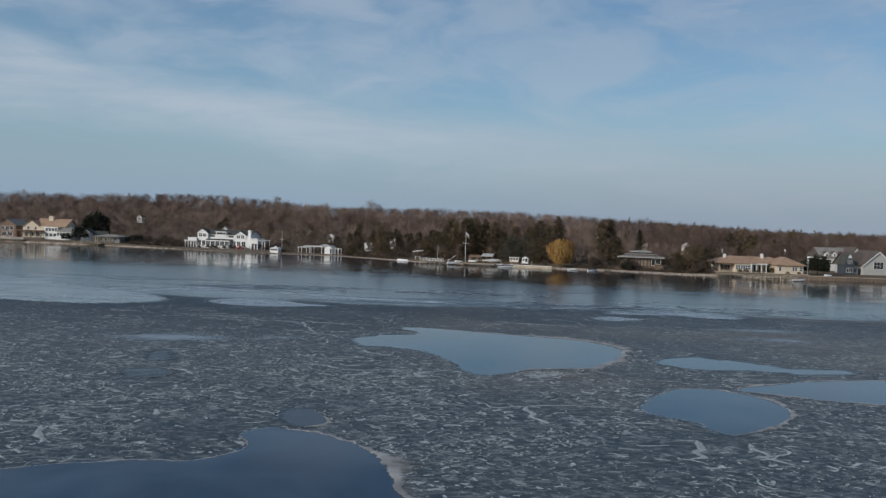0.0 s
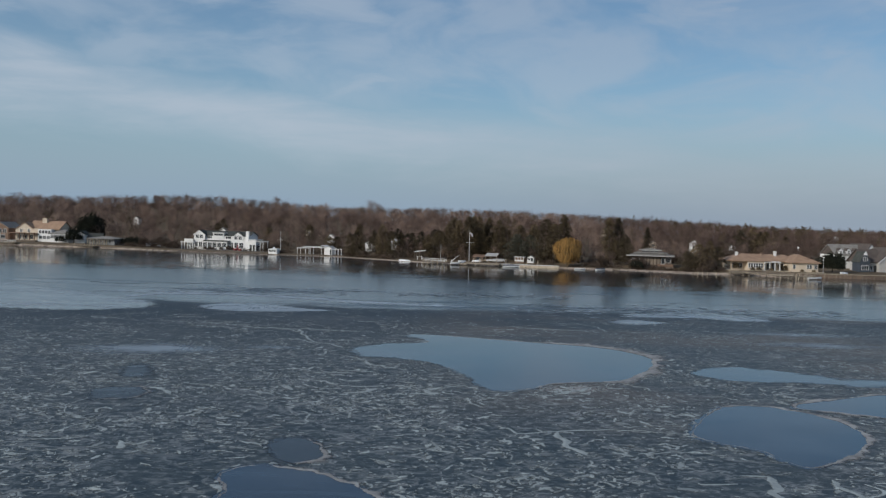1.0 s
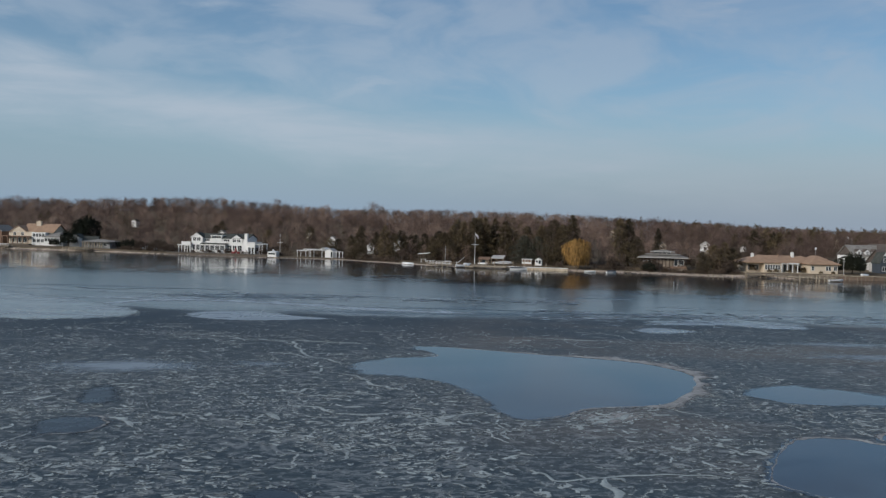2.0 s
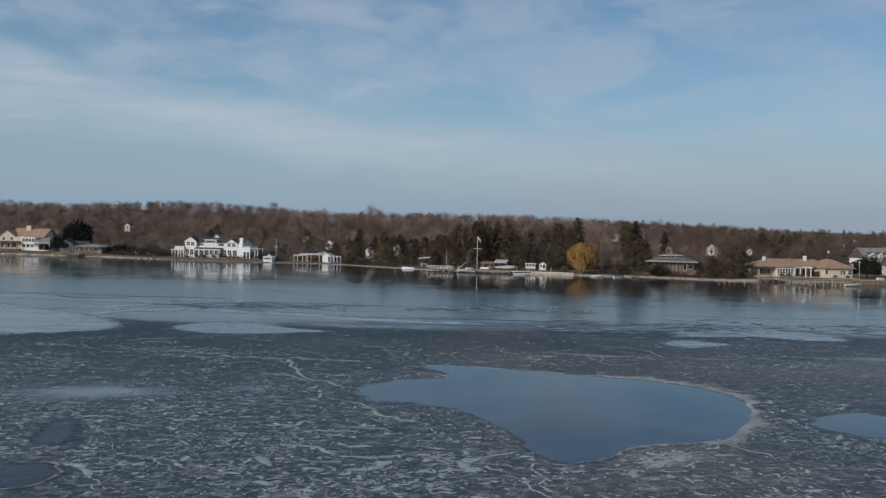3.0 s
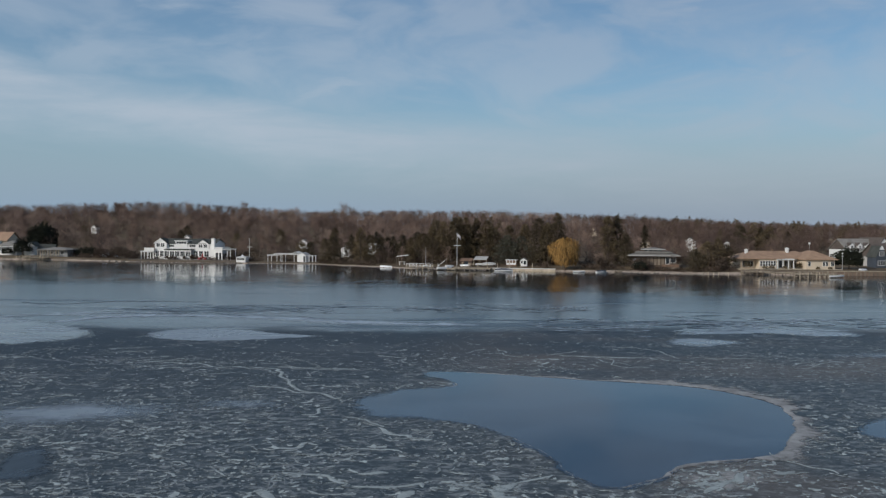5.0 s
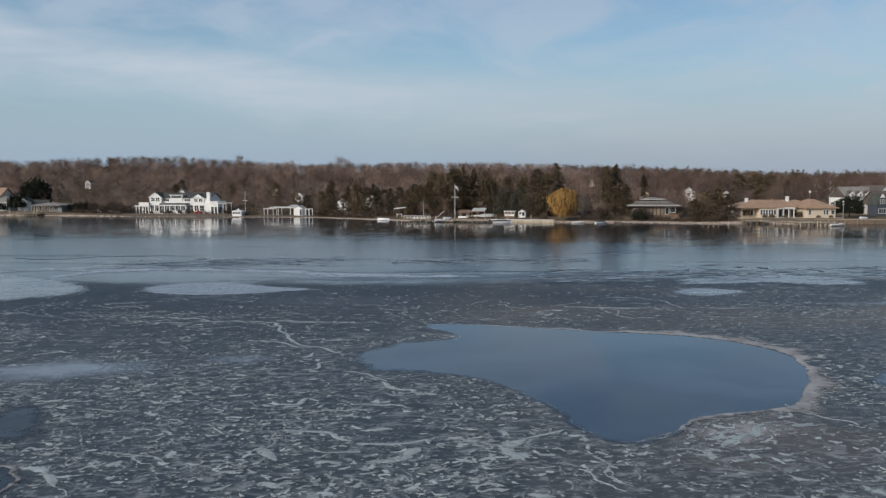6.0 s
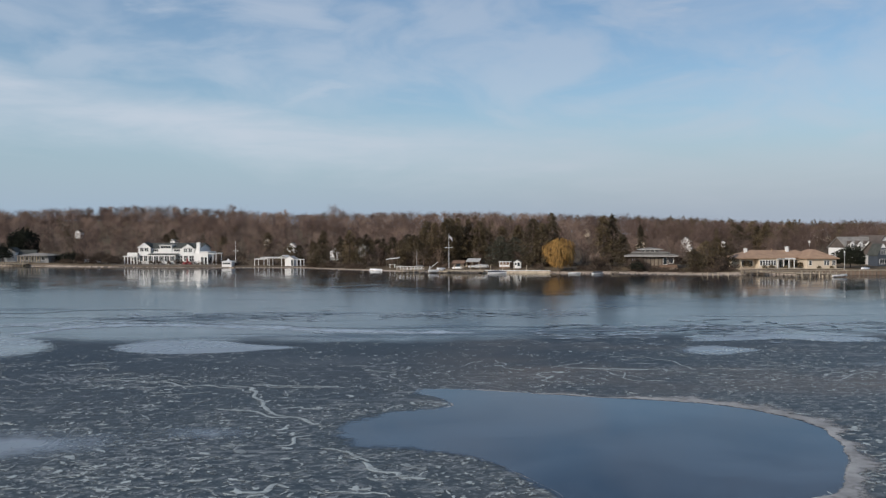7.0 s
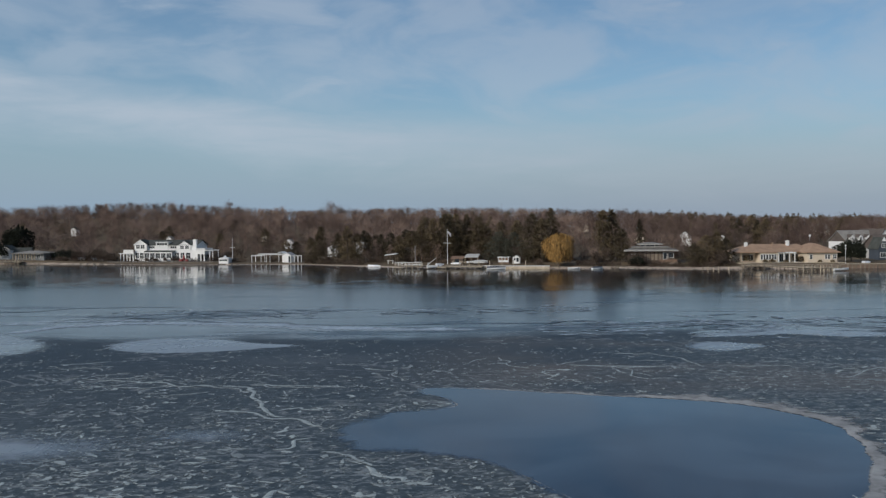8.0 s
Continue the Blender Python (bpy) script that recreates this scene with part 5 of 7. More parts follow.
# arcade and pergola at the east end
part("porch_roof", Shape().box(28.2, 31.2, 0.4, 6.0, 3.3, 3.6).box(28.0, 31.4, 0.2, 6.2, 4.25, 4.5).box(28.3, 31.1, 0.5, 6.0, 3.6, 4.25), M_WHITE, h)
part("spandrel", Shape().box(28.2, 31.2, 0.48, 0.66, 2.55, 3.3), M_WHITE, h)
for x in (28.5, 29.8, 31.0):
    post(h, x, 0.57, 0.1, 2.55, 0.17)
for y in (0.5, 4.5):
    part("pergola_beam", Shape().box(30.6, 34.4, y, y + 0.25, 3.65, 3.9), M_WHITE, h)
for i in range(8):
    part("rafter", Shape().box(31.35 + i * 0.42, 31.45 + i * 0.42, 0.0, 5.2, 3.9, 4.02), M_WHITE, h)
for x, y in ((33.0, 0.6), (34.1, 0.6), (34.1, 4.6)):
    post(h, x, y, 0.1, 3.65, 0.09)
# shrubs and furniture on its terrace
a14 = pose(-102.0, 329.1, 0.5, 0, 0, -14)
for i, (x, y, hh, ww) in enumerate([(10.8, -1.0, 1.3, 0.9), (12.6, -0.9, 1.6, 0.9), (14.2, -1.1, 1.2, 0.8), (17.5, -0.9, 1.4, 0.8), (20.3, -0.8, 1.9, 1.0), (22.2, -1.0, 1.6, 0.9), (30.5, 4.6, 2.9, 1.5), (33.4, 5.6, 3.0, 1.6), (35.6, 6.2, 2.6, 1.5), (28.8, 4.0, 2.6, 1.2), (37.2, 4.8, 2.2, 1.2), (6.5, -0.6, 1.0, 0.7)]):
    p = a14 @ Vector((x, y, 0.1))
    sh = tagged(new("garden_shrub", mesh_of("garden_shrub", *bush_crown(800 + i, hh, ww, 130), M_SHRUB)), "clipped brown-green shrub on the terrace of a white house", "shrub", "terrace shrubs")
    sh.matrix_world = pose(*p)
p = a14 @ Vector((24.4, -1.0, 0.1))
um = thing("garden_parasol", *p, 0, "furled red canvas parasol beside a covered table", "parasol")
part("canopy", Shape().rod((0, 0, 0.9), (0, 0, 2.3), 0.42, 0.12, 9).rod((0, 0, 0.45), (0, 0, 0.9), 0.3, 0.42, 9), M_BRICKRED, um, "furled red canvas")
part("pole", Shape().rod((0, 0, 0), (0, 0, 2.5), 0.04, 0.04, 6), M_METAL, um)
for x, rr in ((-0.9, 0.75), (0.95, 0.6)):
    part("furniture_cover", Shape().rod((x, 0.05, 0), (x, 0.05, 0.85), rr, rr * 0.82, 10), M_BRICKRED, um, "red canvas furniture cover")

# little white boathouse and the mast beside it
g = thing("boathouse", -62.4, 308.0, 0.5, -14, "small white boathouse with arched openings and a cupola", "boathouse")
part("wall", skirt(-2.0, 2.0, 0, 3.2, 0, 1.95, 0.18), M_WHITE, g)
part("roof", Shape().hip(-2.0, 2.0, 0, 3.2, 1.95, 2.55, 0.25, 0.1), M_WHITE, g)
cu = part("cupola", Shape().box(-0.35, 0.35, 1.2, 1.9, 2.4, 2.85), M_WHITE, g)
part("cap", Shape().rod((0, 1.55, 2.85), (0, 1.55, 3.35), 0.5, 0.02, 4), M_WHITE, cu)
for x in (-1.65, -0.55, 0.55):
    window(g, x, x + 1.0, 0.85, 1.55, 0.0, 1)
g.scale = (0.82, 0.82, 0.74)
m = thing("mast", -60.6, 313.4, 0.3, -14, "white signal mast with a yardarm", "mast")
part("pole", Shape().rod((0, 0, -0.5), (0, 0, 8.2), 0.085, 0.05, 8), M_WHITE, m)
part("yardarm", Shape().rod((-1.0, 0, 5.0), (1.0, 0, 5.0), 0.06, 0.06, 6), M_WHITE, m)

# white pergola and pavilion
g = thing("pergola", -54.4, 313.0, 0.45, -16, "white pergola joined to a small white pavilion", "pergola")
for x0, x1, y, z0, z1 in ((-0.2, 3.6, 0, 2.02, 2.18), (-0.2, 3.6, 2.6, 2.02, 2.18), (2.2, 11.2, -0.1, 2.42, 2.62), (2.2, 11.2, 3.0, 2.42, 2.62), (13.9, 16.5, 0, 2.0, 2.15), (13.9, 16.5, 2.6, 2.0, 2.15)):
    part("beam", Shape().box(x0, x1, y, y + 0.27, z0, z1), M_WHITE, g)
for i in range(7):
    part("rafter", Shape().box(0.0 + i * 0.55, 0.1 + i * 0.55, -0.3, 3.1, 2.2, 2.32), M_WHITE, g)
for i in range(15):
    part("rafter", Shape().box(2.4 + i * 0.6, 2.52 + i * 0.6, -0.4, 3.6, 2.7, 2.85), M_WHITE, g)
for x, z in ((0.05, 1.95), (3.35, 1.95), (5.2, 2.35), (9.6, 2.35)):
    for y in (0.12, 2.9):
        post(g, x, y, 0, z, 0.075)
part("roof", Shape().gable(8.6, 11.7, 0.0, 3.4, 2.75, 3.35, 0.2, 0.1, "y"), M_WHITE, g)
part("wall", skirt(10.9, 13.9, -0.2, 3.4, 0, 2.3, 0.18).wedge(10.9, 13.9, -0.2, 0.0, 2.3, 3.05), M_WHITE, g)
part("roof", Shape().gable(10.9, 13.9, -0.2, 3.4, 2.3, 3.1, 0.2, 0.1, "y"), M_PALEGREY, g)
part("door", Shape().box(13.1, 13.7, -0.26, -0.2, 0.05, 2.0), M_GLASS, g, "dark glazed door")
for x in (15.0, 16.3):
    for y in (0.1, 2.7):
        post(g, x, y, 0, 2.0, 0.1)

# low house with the long roof, and the white gabled house behind it
h = thing("low_house", -142.6, 338.2, 1.25, -12, "low grey-roofed shore house with pale posts along its porch", "house")
part("wall", skirt(0.4, 11.6, 1.4, 8, 0, 2.2), M_GREYWALL, h)
part("roof", Shape().hip(0.0, 11.8, 0.2, 8.6, 2.15, 3.15, 0.4, 0.14), M_GREYROOF, h)
for i in range(9):
    post(h, 0.4 + i * 1.05, 0.35, 0, 2.15, 0.11, mat=M_PALEWOOD)
for i in range(5):
    window(h, 1.0 + i * 2.0, 2.2 + i * 2.0, 0.6, 1.8, 1.4, 2)
h = thing("gabled_house", -150.6, 346.0, 1.2, 6, "white clapboard gabled house with a dark roof", "house")
part("wall", skirt(0, 5.2, 0, 9, 0, 4.4).wedge(0, 5.2, 0, 0.25, 4.4, 6.1), M_WHITE, h)
part("roof", Shape().gable(0, 5.2, 0.1, 9, 4.4, 6.15, 0.35, 0.18, "y"), M_DARKROOF, h)
part("wall", skirt(5.2, 12.5, 3.0, 9, 0, 3.0), M_GREYWALL, h)
part("roof", Shape().gable(5.2, 12.6, 3.0, 9.2, 3.0, 5.0, 0.3, 0.18, "x"), M_DARKROOF, h)
part("gable_wall", Shape().end(12.3, 3.0, 9.0, 3.0, 4.95), M_GREYWALL, h)
window(h, 1.2, 2.2, 2.6, 3.8, 0, 2, 2)
window(h, 3.0, 4.0, 2.6, 3.8, 0, 2, 2)

h.scale = (0.78, 0.78, 0.8)

# the tan house with its white wings, far along the shore
h = thing("tan_house", -175.7, 348.2, 1.8, -8, "tan gabled house with tan roof and white glazed wings", "house")
part("wall", skirt(-0.8, 9.5, 1.0, 11, 0, 4.9).wedge(-0.2, 6.8, 0.9, 1.15, 4.9, 7.1), M_CREAM, h)
part("roof", Shape().gable(-0.2, 6.8, 1.0, 11, 4.8, 7.15, 0.4, 0.2, "y"), M_TANROOF, h)
part("roof", Shape().gable(3.5, 17.5, 2.6, 11.5, 4.9, 7.9, 0.4, 0.2, "x"), M_TANROOF, h)
part("wall", skirt(9.5, 17.3, 2.8, 11.3, 0, 4.9), M_CREAM, h)
part("gable_wall", Shape().end(17.1, 2.8, 11.3, 4.9, 7.85), M_CREAM, h)
part("porch_roof", Shape().box(-2.2, 9.4, -1.4, 1.0, 2.9, 3.15), M_BROWNWALL, h, "dark red-brown porch roof")
for i in range(6):
    post(h, -2.0 + i * 2.2, -1.2, 0, 2.9, 0.13, mat=M_BROWNWALL)
part("deck", Shape().box(-2.4, 9.6, -1.7, 1.0, -0.4, 0.1), M_WOOD, h)
for x0, x1, z0, z1 in ((0.4, 1.6, 0.6, 2.2), (2.6, 4.2, 0.6, 2.2), (5.4, 7.0, 0.6, 2.2), (1.2, 2.2, 3.4, 4.6), (2.9, 3.8, 4.9, 6.0), (4.6, 5.6, 3.4, 4.6)):
    window(h, x0, x1, z0, z1, 1.0, 2)
chimney(h, 9.0, 6.0, 4.0, 9.2, 2.0, M_CREAM)
part("wall", skirt(9.5, 15.4, 0.4, 9, 0, 4.7), M_WHITE, h)
for i in range(4):
    window(h, 10.0 + i * 1.35, 11.0 + i * 1.35, 3.0, 4.2, 0.4, 2)
for i in range(3):
    window(h, 10.0 + i * 1.8, 11.3 + i * 1.8, 0.8, 2.0, 0.4, 2)
part("wall", skirt(15.4, 23.6, -0.6, 7, 0, 2.9), M_WHITE, h)
for i in range(6):
    window(h, 15.8 + i * 1.28, 16.8 + i * 1.28, 1.2, 2.5, -0.6, 2)
part("roof", Shape().hip(15.4, 23.6, -0.6, 8.5, 2.9, 4.9, 0.4, 0.14), M_GREYROOF, h)
h = thing("brown_house", -187.2, 351.0, 1.8, -8, "brown shingled gable house with white trim", "house")
part("wall", skirt(0, 7.6, 0, 9, 0, 4.9).wedge(0, 7.6, 0, 0.25, 4.9, 7.0), M_BROWNWALL, h)
part("roof", Shape().gable(0, 7.6, 0.1, 9, 4.9, 7.1, 0.4, 0.2, "y"), M_GREYROOF, h)
for x0, x1, z0, z1 in ((1.0, 2.4, 2.8, 4.4), (3.0, 4.6, 2.8, 4.4), (5.2, 6.6, 2.8, 4.4), (1.4, 3.4, 0.5, 2.0), (4.2, 6.2, 0.5, 2.0)):
    window(h, x0, x1, z0, z1, 0, 2)

M_DARKTIMBER = material("dark_stained_timber", (0.10, 0.07, 0.052), 0.8, grain=0.3, size=1.5)
# house with the tiered hipped roof
h = thing("hip_roofed_house", 55.0, 259.0, 1.2, -15, "brown waterfront house with a tiered hipped roof", "house")
part("wall", skirt(0.6, 12.6, 1.2, 10, 0, 3.2), M_DARKTIMBER, h)
part("roof", Shape().hip(-0.2, 13.1, 0.2, 10.6, 3.2, 4.6, 0.4, 0.2), M_GREYROOF, h)
for z, o in ((3.16, 0.45), (4.86, 0.55)):
    x0, x1, y0, y1 = (-0.2, 13.1, 0.2, 10.6) if z < 4 else (3.4, 9.2, 3.2, 7.8)
    part("fascia", skirt(x0 - o, x1 + o, y0 - o, y1 + o, z, z + 0.14, 0.08), M_PALEGREY, h, "pale eaves board")
part("roof", Shape().hip(1.6, 11.2, 1.8, 9.2, 4.05, 4.75, 0.3, 0.14), M_GREYROOF, h)
part("clerestory", Shape().box(3.6, 9.0, 3.4, 7.6, 4.1, 4.9), M_BROWNWALL, h)
for i in range(4):
    window(h, 3.9 + i * 1.25, 4.9 + i * 1.25, 4.35, 4.75, 3.4, 1)
part("roof", Shape().hip(3.4, 9.2, 3.2, 7.8, 4.9, 5.5, 0.5, 0.14), M_GREYROOF, h)
for i in range(5):
    part("panel", Shape().box(4.5 + i * 1.0, 5.2 + i * 1.0, 1.12, 1.2, 0.7, 2.9), M_WOOD, h, "tall weathered shutter panel")
window(h, 9.7, 10.6, 1.0, 2.7, 1.2, 1)
window(h, 11.0, 12.3, 1.4, 2.7, 1.2, 1)
for x0 in (1.0, 2.3):
    window(h, x0, x0 + 1.0, 0.9, 2.4, 1.2, 2)
part("deck", Shape().box(7.5, 13.4, -0.8, 1.2, -0.4, 0.2), M_WOOD, h)
part("fence", Shape().box(8.5, 13.2, -0.75, -0.62, 0.2, 0.95), M_BROWNWALL, h, "red-brown deck rail")

# the cream house with the tan roofs
h = thing("cream_house", 82.9, 251.8, 1.2, 0, "cream single-storey waterfront house with tan hipped roofs", "house")
part("wall", skirt(1.6, 6.0, 2.6, 10, 0, 2.6), M_CREAM, h)
part("wall", skirt(5.9, 11.0, 0.0, 10, 0, 2.65), M_CREAM, h)
part("wall", skirt(10.9, 19.0, 3.2, 11, 0, 2.65), M_CREAM, h)
part("wall", skirt(18.9, 27.2, -1.6, 9, 0, 2.5), M_CREAM, h)
part("roof", Shape().hip(0.6, 12.5, 0.2, 11.2, 2.6, 4.85, 0.6, 0.16), M_TANROOF, h)
part("roof", Shape().hip(2.0, 24.5, 2.6, 11.6, 2.66, 4.72, 0.6, 0.16), M_TANROOF, h)
part("roof", Shape().hip(18.9, 27.2, -1.6, 10.4, 2.5, 4.95, 0.7, 0.16), M_TANROOF, h)
part("porch_roof", Shape().box(10.9, 16.2, -0.4, 3.2, 2.42, 2.72), M_WHITE, h)
for x in (11.2, 12.8, 14.4, 15.9):
    post(h, x, -0.1, 0.05, 2.42, 0.11)
for i in range(6):
    window(h, 6.2 + i * 0.78, 6.78 + i * 0.78, 0.85, 2.1, 0.0, 1, 2)
for x0, x1 in ((2.1, 3.0), (3.8, 5.2)):
    window(h, x0, x1, 0.6, 2.0, 2.6, 2)
for x0, x1 in ((11.6, 12.8), (13.2, 14.4), (14.9, 15.8), (16.8, 18.4)):
    window(h, x0, x1, 0.2, 2.1, 3.2, 2)
for x0, x1 in ((19.4, 20.1), (23.7, 24.3), (24.5, 25.1), (26.0, 26.4), (26.5, 26.9)):
    window(h, x0, x1, 0.9, 2.0, -1.6, 1, 2)
chimney(h, 4.2, 5.0, 2.5, 5.3, 0.7)
chimney(h, 16.9, 6.2, 3.2, 5.7, 0.7)
part("vent", Shape().rod((12.4, 6, 4.3), (12.4, 6, 5.1), 0.16, 0.16, 7), M_TANROOF, h)
part("terrace", Shape().box(-1.0, 28.5, -3.4, 3.3, -0.7, 0.03), M_PALEWOOD, h, "pale paved terrace")
h.scale = (0.94, 1.0, 1.0)
for i, (x, y, hh, ww) in enumerate([(3.0, 1.6, 2.3, 1.2), (7.2, -0.9, 1.0, 0.8), (9.2, -0.9, 1.1, 0.9), (12.8, -1.2, 0.9, 0.7), (16.8, 1.2, 2.3, 1.1), (18.2, 0.8, 2.0, 0.8), (22.0, -2.2, 0.7, 0.6), (25.6, -2.2, 0.7, 0.6)]):
    sh = tagged(new("garden_shrub", mesh_of("garden_shrub", *bush_crown(840 + i, hh, ww, 130), M_NEEDLE)), "dark evergreen shrub against a cream house", "shrub", "shrubs round the cream house")
    sh.matrix_world = pose(82.9 + 0.94 * x, 251.8 + y, 1.2)
pl = thing("lamp_post", 110.0, 268.0, float(height(110, 268)), 0, "tall white post with a small box on top", "post")
part("pole", Shape().rod((0, 0, -0.3), (0, 0, 6.6), 0.07, 0.05, 7), M_METAL, pl)
part("head", Shape().box(-0.2, 0.2, -0.18, 0.18, 6.35, 6.9).box(-0.26, 0.26, -0.24, 0.24, 6.9, 6.96), M_WHITE, pl)

M_BROWNROOF = material("brown_grey_shingles", (0.105, 0.085, 0.074), 0.9, grain=0.3, size=1.4, bump=0.02)
# white house with dormers
h = thing("dormered_house", 126.2, 279.5, 2.0, 6, "white house with a steep grey roof and three dormers", "house")
part("wall", skirt(1.0, 10.5, 0, 9, 0, 4.0), M_WHITE, h)
part("roof", Shape().gable(1.0, 11.0, 0, 9, 4.0, 7.1, 0.35, 0.2, "x"), M_GREYROOF, h, "grey shingle roof")
part("gable_wall", Shape().end(1.0, 0, 9, 4.0, 7.05), M_BROWNROOF, h)
for x in (2.2, 4.9, 7.6):
    d = part("dormer", Shape().box(x, x + 1.5, 0.25, 3.2, 3.9, 5.3).wedge(x, x + 1.5, 0.25, 0.45, 5.3, 6.0), M_WHITE, h)
    part("roof", Shape().gable(x, x + 1.5, 0.35, 3.9, 5.3, 6.05, 0.15, 0.1, "y"), M_BROWNROOF, d)
    window(d, x + 0.45, x + 1.05, 4.3, 5.2, 0.25, 2, 2)
part("wall", skirt(9.6, 14.0, -2.4, 9, 0, 5.0).wedge(9.6, 14.0, -2.4, -2.15, 5.0, 7.5), M_WHITE, h)
part("roof", Shape().gable(9.6, 14.0, -2.3, 9, 5.0, 7.55, 0.35, 0.18, "y"), M_BROWNROOF, h)
window(h, 11.2, 12.4, 4.9, 6.0, -2.4, 2, 2)
for x in (1.4, 3.2, 5.4, 7.6):
    window(h, x, x + 1.2, 1.8, 3.2, 0, 2, 2)

M_BLUEWALL = material("slate_blue_shingles", (0.05, 0.062, 0.08), 0.85, grain=0.25, size=1.2)
# pale grey house with the big gable, and its darker wing
h = thing("grey_gabled_house", 133.6, 263.5, 0.8, 5, "pale grey shingled house with a broad white-trimmed gable", "house")
part("wall", skirt(-0.4, 9.0, 0, 10, 0, 3.6).wedge(-0.4, 9.0, 0, 0.25, 3.6, 7.3), M_PALEGREY, h)
part("roof", Shape().gable(-0.4, 9.0, 0.15, 10, 3.6, 7.35, 0.5, 0.22, "y"), M_BROWNROOF, h)
s = Shape()
for a in (-0.9, 9.5):
    s.add([(a, -0.4, 3.2), (4.3, -0.4, 7.45), (4.3, -0.4, 7.0), (a, -0.4, 2.8), (a, -0.28, 3.2), (4.3, -0.28, 7.45), (4.3, -0.28, 7.0), (a, -0.28, 2.8)], [(0, 1, 2, 3), (7, 6, 5, 4), (0, 4, 5, 1), (2, 6, 7, 3), (3, 7, 4, 0), (1, 5, 6, 2)])
part("bargeboard", s, M_WHITE, h)
window(h, 2.8, 5.8, 2.2, 4.2, 0, 3, 2)
part("wall", skirt(-4.0, -0.4, 1.4, 9, 0, 3.2), M_PALEGREY, h)
part("roof", Shape().gable(-4.0, 2.0, 1.2, 10.5, 3.2, 6.7, 0.3, 0.2, "x"), M_BROWNROOF, h)
part("gable_wall", Shape().end(-4.0, 1.2, 10.5, 3.2, 6.65), M_BROWNROOF, h)
part("door", Shape().box(-1.2, -0.4, 1.3, 1.4, 0.05, 2.2), M_GLASS, h, "dark door")
window(h, -2.6, -1.7, 1.0, 2.2, 1.4, 2)
part("wall", skirt(-6.6, -3.6, -0.6, 3.4, 0, 3.4).wedge(-6.6, -3.6, -0.6, -0.35, 3.4, 6.0), M_BLUEWALL, h, "blue-grey shingled wing")
part("roof", Shape().gable(-6.6, -3.6, -0.5, 3.6, 3.4, 6.05, 0.2, 0.2, "y"), M_DARKROOF, h)
window(h, -5.7, -4.5, 3.6, 4.6, -0.6, 2, 2)
window(h, -6.1, -4.1, 1.0, 2.2, -0.6, 3)
part("fanlight", Shape().wedge(-5.8, -4.4, -0.75, -0.6, 5.2, 6.3), M_WHITE, h)
h.scale = (1.06, 1.06, 1.06)
sk = thing("upturned_dinghy", 114.6, 247.0, 1.0, 20, "white upturned dinghy on the lawn", "dinghy")


def hull(length, beam, deep, up=False):
    """An open boat's hull with a raised bow, as a shell with thickness; up: keel to the sky."""
    s = Shape()
    n, ring = 9, 7
    for skin in (0, 1):
        for i in range(n):
            t = i / (n - 1)
            half = beam / 2 * (1 - max(0, (t - 0.45) / 0.55) ** 2.2) * (0.82 + 0.18 * min(1, t / 0.3)) - 0.05 * skin
            half = max(half, 0.02)
            sheer = deep * (1 + 0.35 * max(0, t - 0.4) ** 1.5)
            for j in range(ring):
                a = math.pi * j / (ring - 1)
                z = sheer - (deep * (1 - 0.15 * t) - 0.05 * skin) * math.sin(a) ** 0.7
                s.v.append((length * (t - 0.5), -half * math.cos(a), (deep * 1.2 - z) if up else z))
    k = n * ring
    for o in (0, k):
        for i in range(n - 1):
            for j in range(ring - 1):
                q = (o + i * ring + j, o + i * ring + j + 1, o + (i + 1) * ring + j + 1, o + (i + 1) * ring + j)
                s.f.append(q if (o == 0) ^ up else q[::-1])
    for i in range(n - 1):
        for j in (0, ring - 1):
            s.f.append((i * ring + j, (i + 1) * ring + j, k + (i + 1) * ring + j, k + i * ring + j))
    s.f.append(tuple(range(ring)))
    return s


part("hull", hull(2.6, 1.2, 0.5, True), M_HULL, sk)


def boat(name, x, y, z, turn, label, length=4.6, beam=1.8, deep=0.7, cover=None, up=False):
    b = thing(name, x, y, z, turn, label, "boat")
    part("hull", hull(length, beam, deep, up), M_HULL, b)
    if cover:
        s = Shape()
        n = 7
        for i in range(n):
            t = i / (n - 1)
            half = beam / 2 * (1 - max(0, (t - 0.5) / 0.5) ** 2) * 0.98 + 0.02
            s.v += [(length * (t - 0.5) * 0.98, -half, deep * (1 + 0.2 * t)), (length * (t - 0.5) * 0.98, 0, deep * 1.5 + 0.15 * math.sin(math.pi * t)), (length * (t - 0.5) * 0.98, half, deep * (1 + 0.2 * t))]
        s.f = [(3 * i + j, 3 * i + j + 1, 3 * i + 4 + j, 3 * i + 3 + j) for i in range(n - 1) for j in range(2)] + [(0, 2, 1)]
        part("cover", s, cover, b, "stretched boat cover")
    elif not up:
        part("thwart", Shape().box(-length * 0.2, -length * 0.2 + 0.3, -beam * 0.42, beam * 0.42, deep * 0.6, deep * 0.66).box(length * 0.1, length * 0.1 + 0.3, -beam * 0.4, beam * 0.4, deep * 0.6, deep * 0.66), M_WOOD, b)
    return b


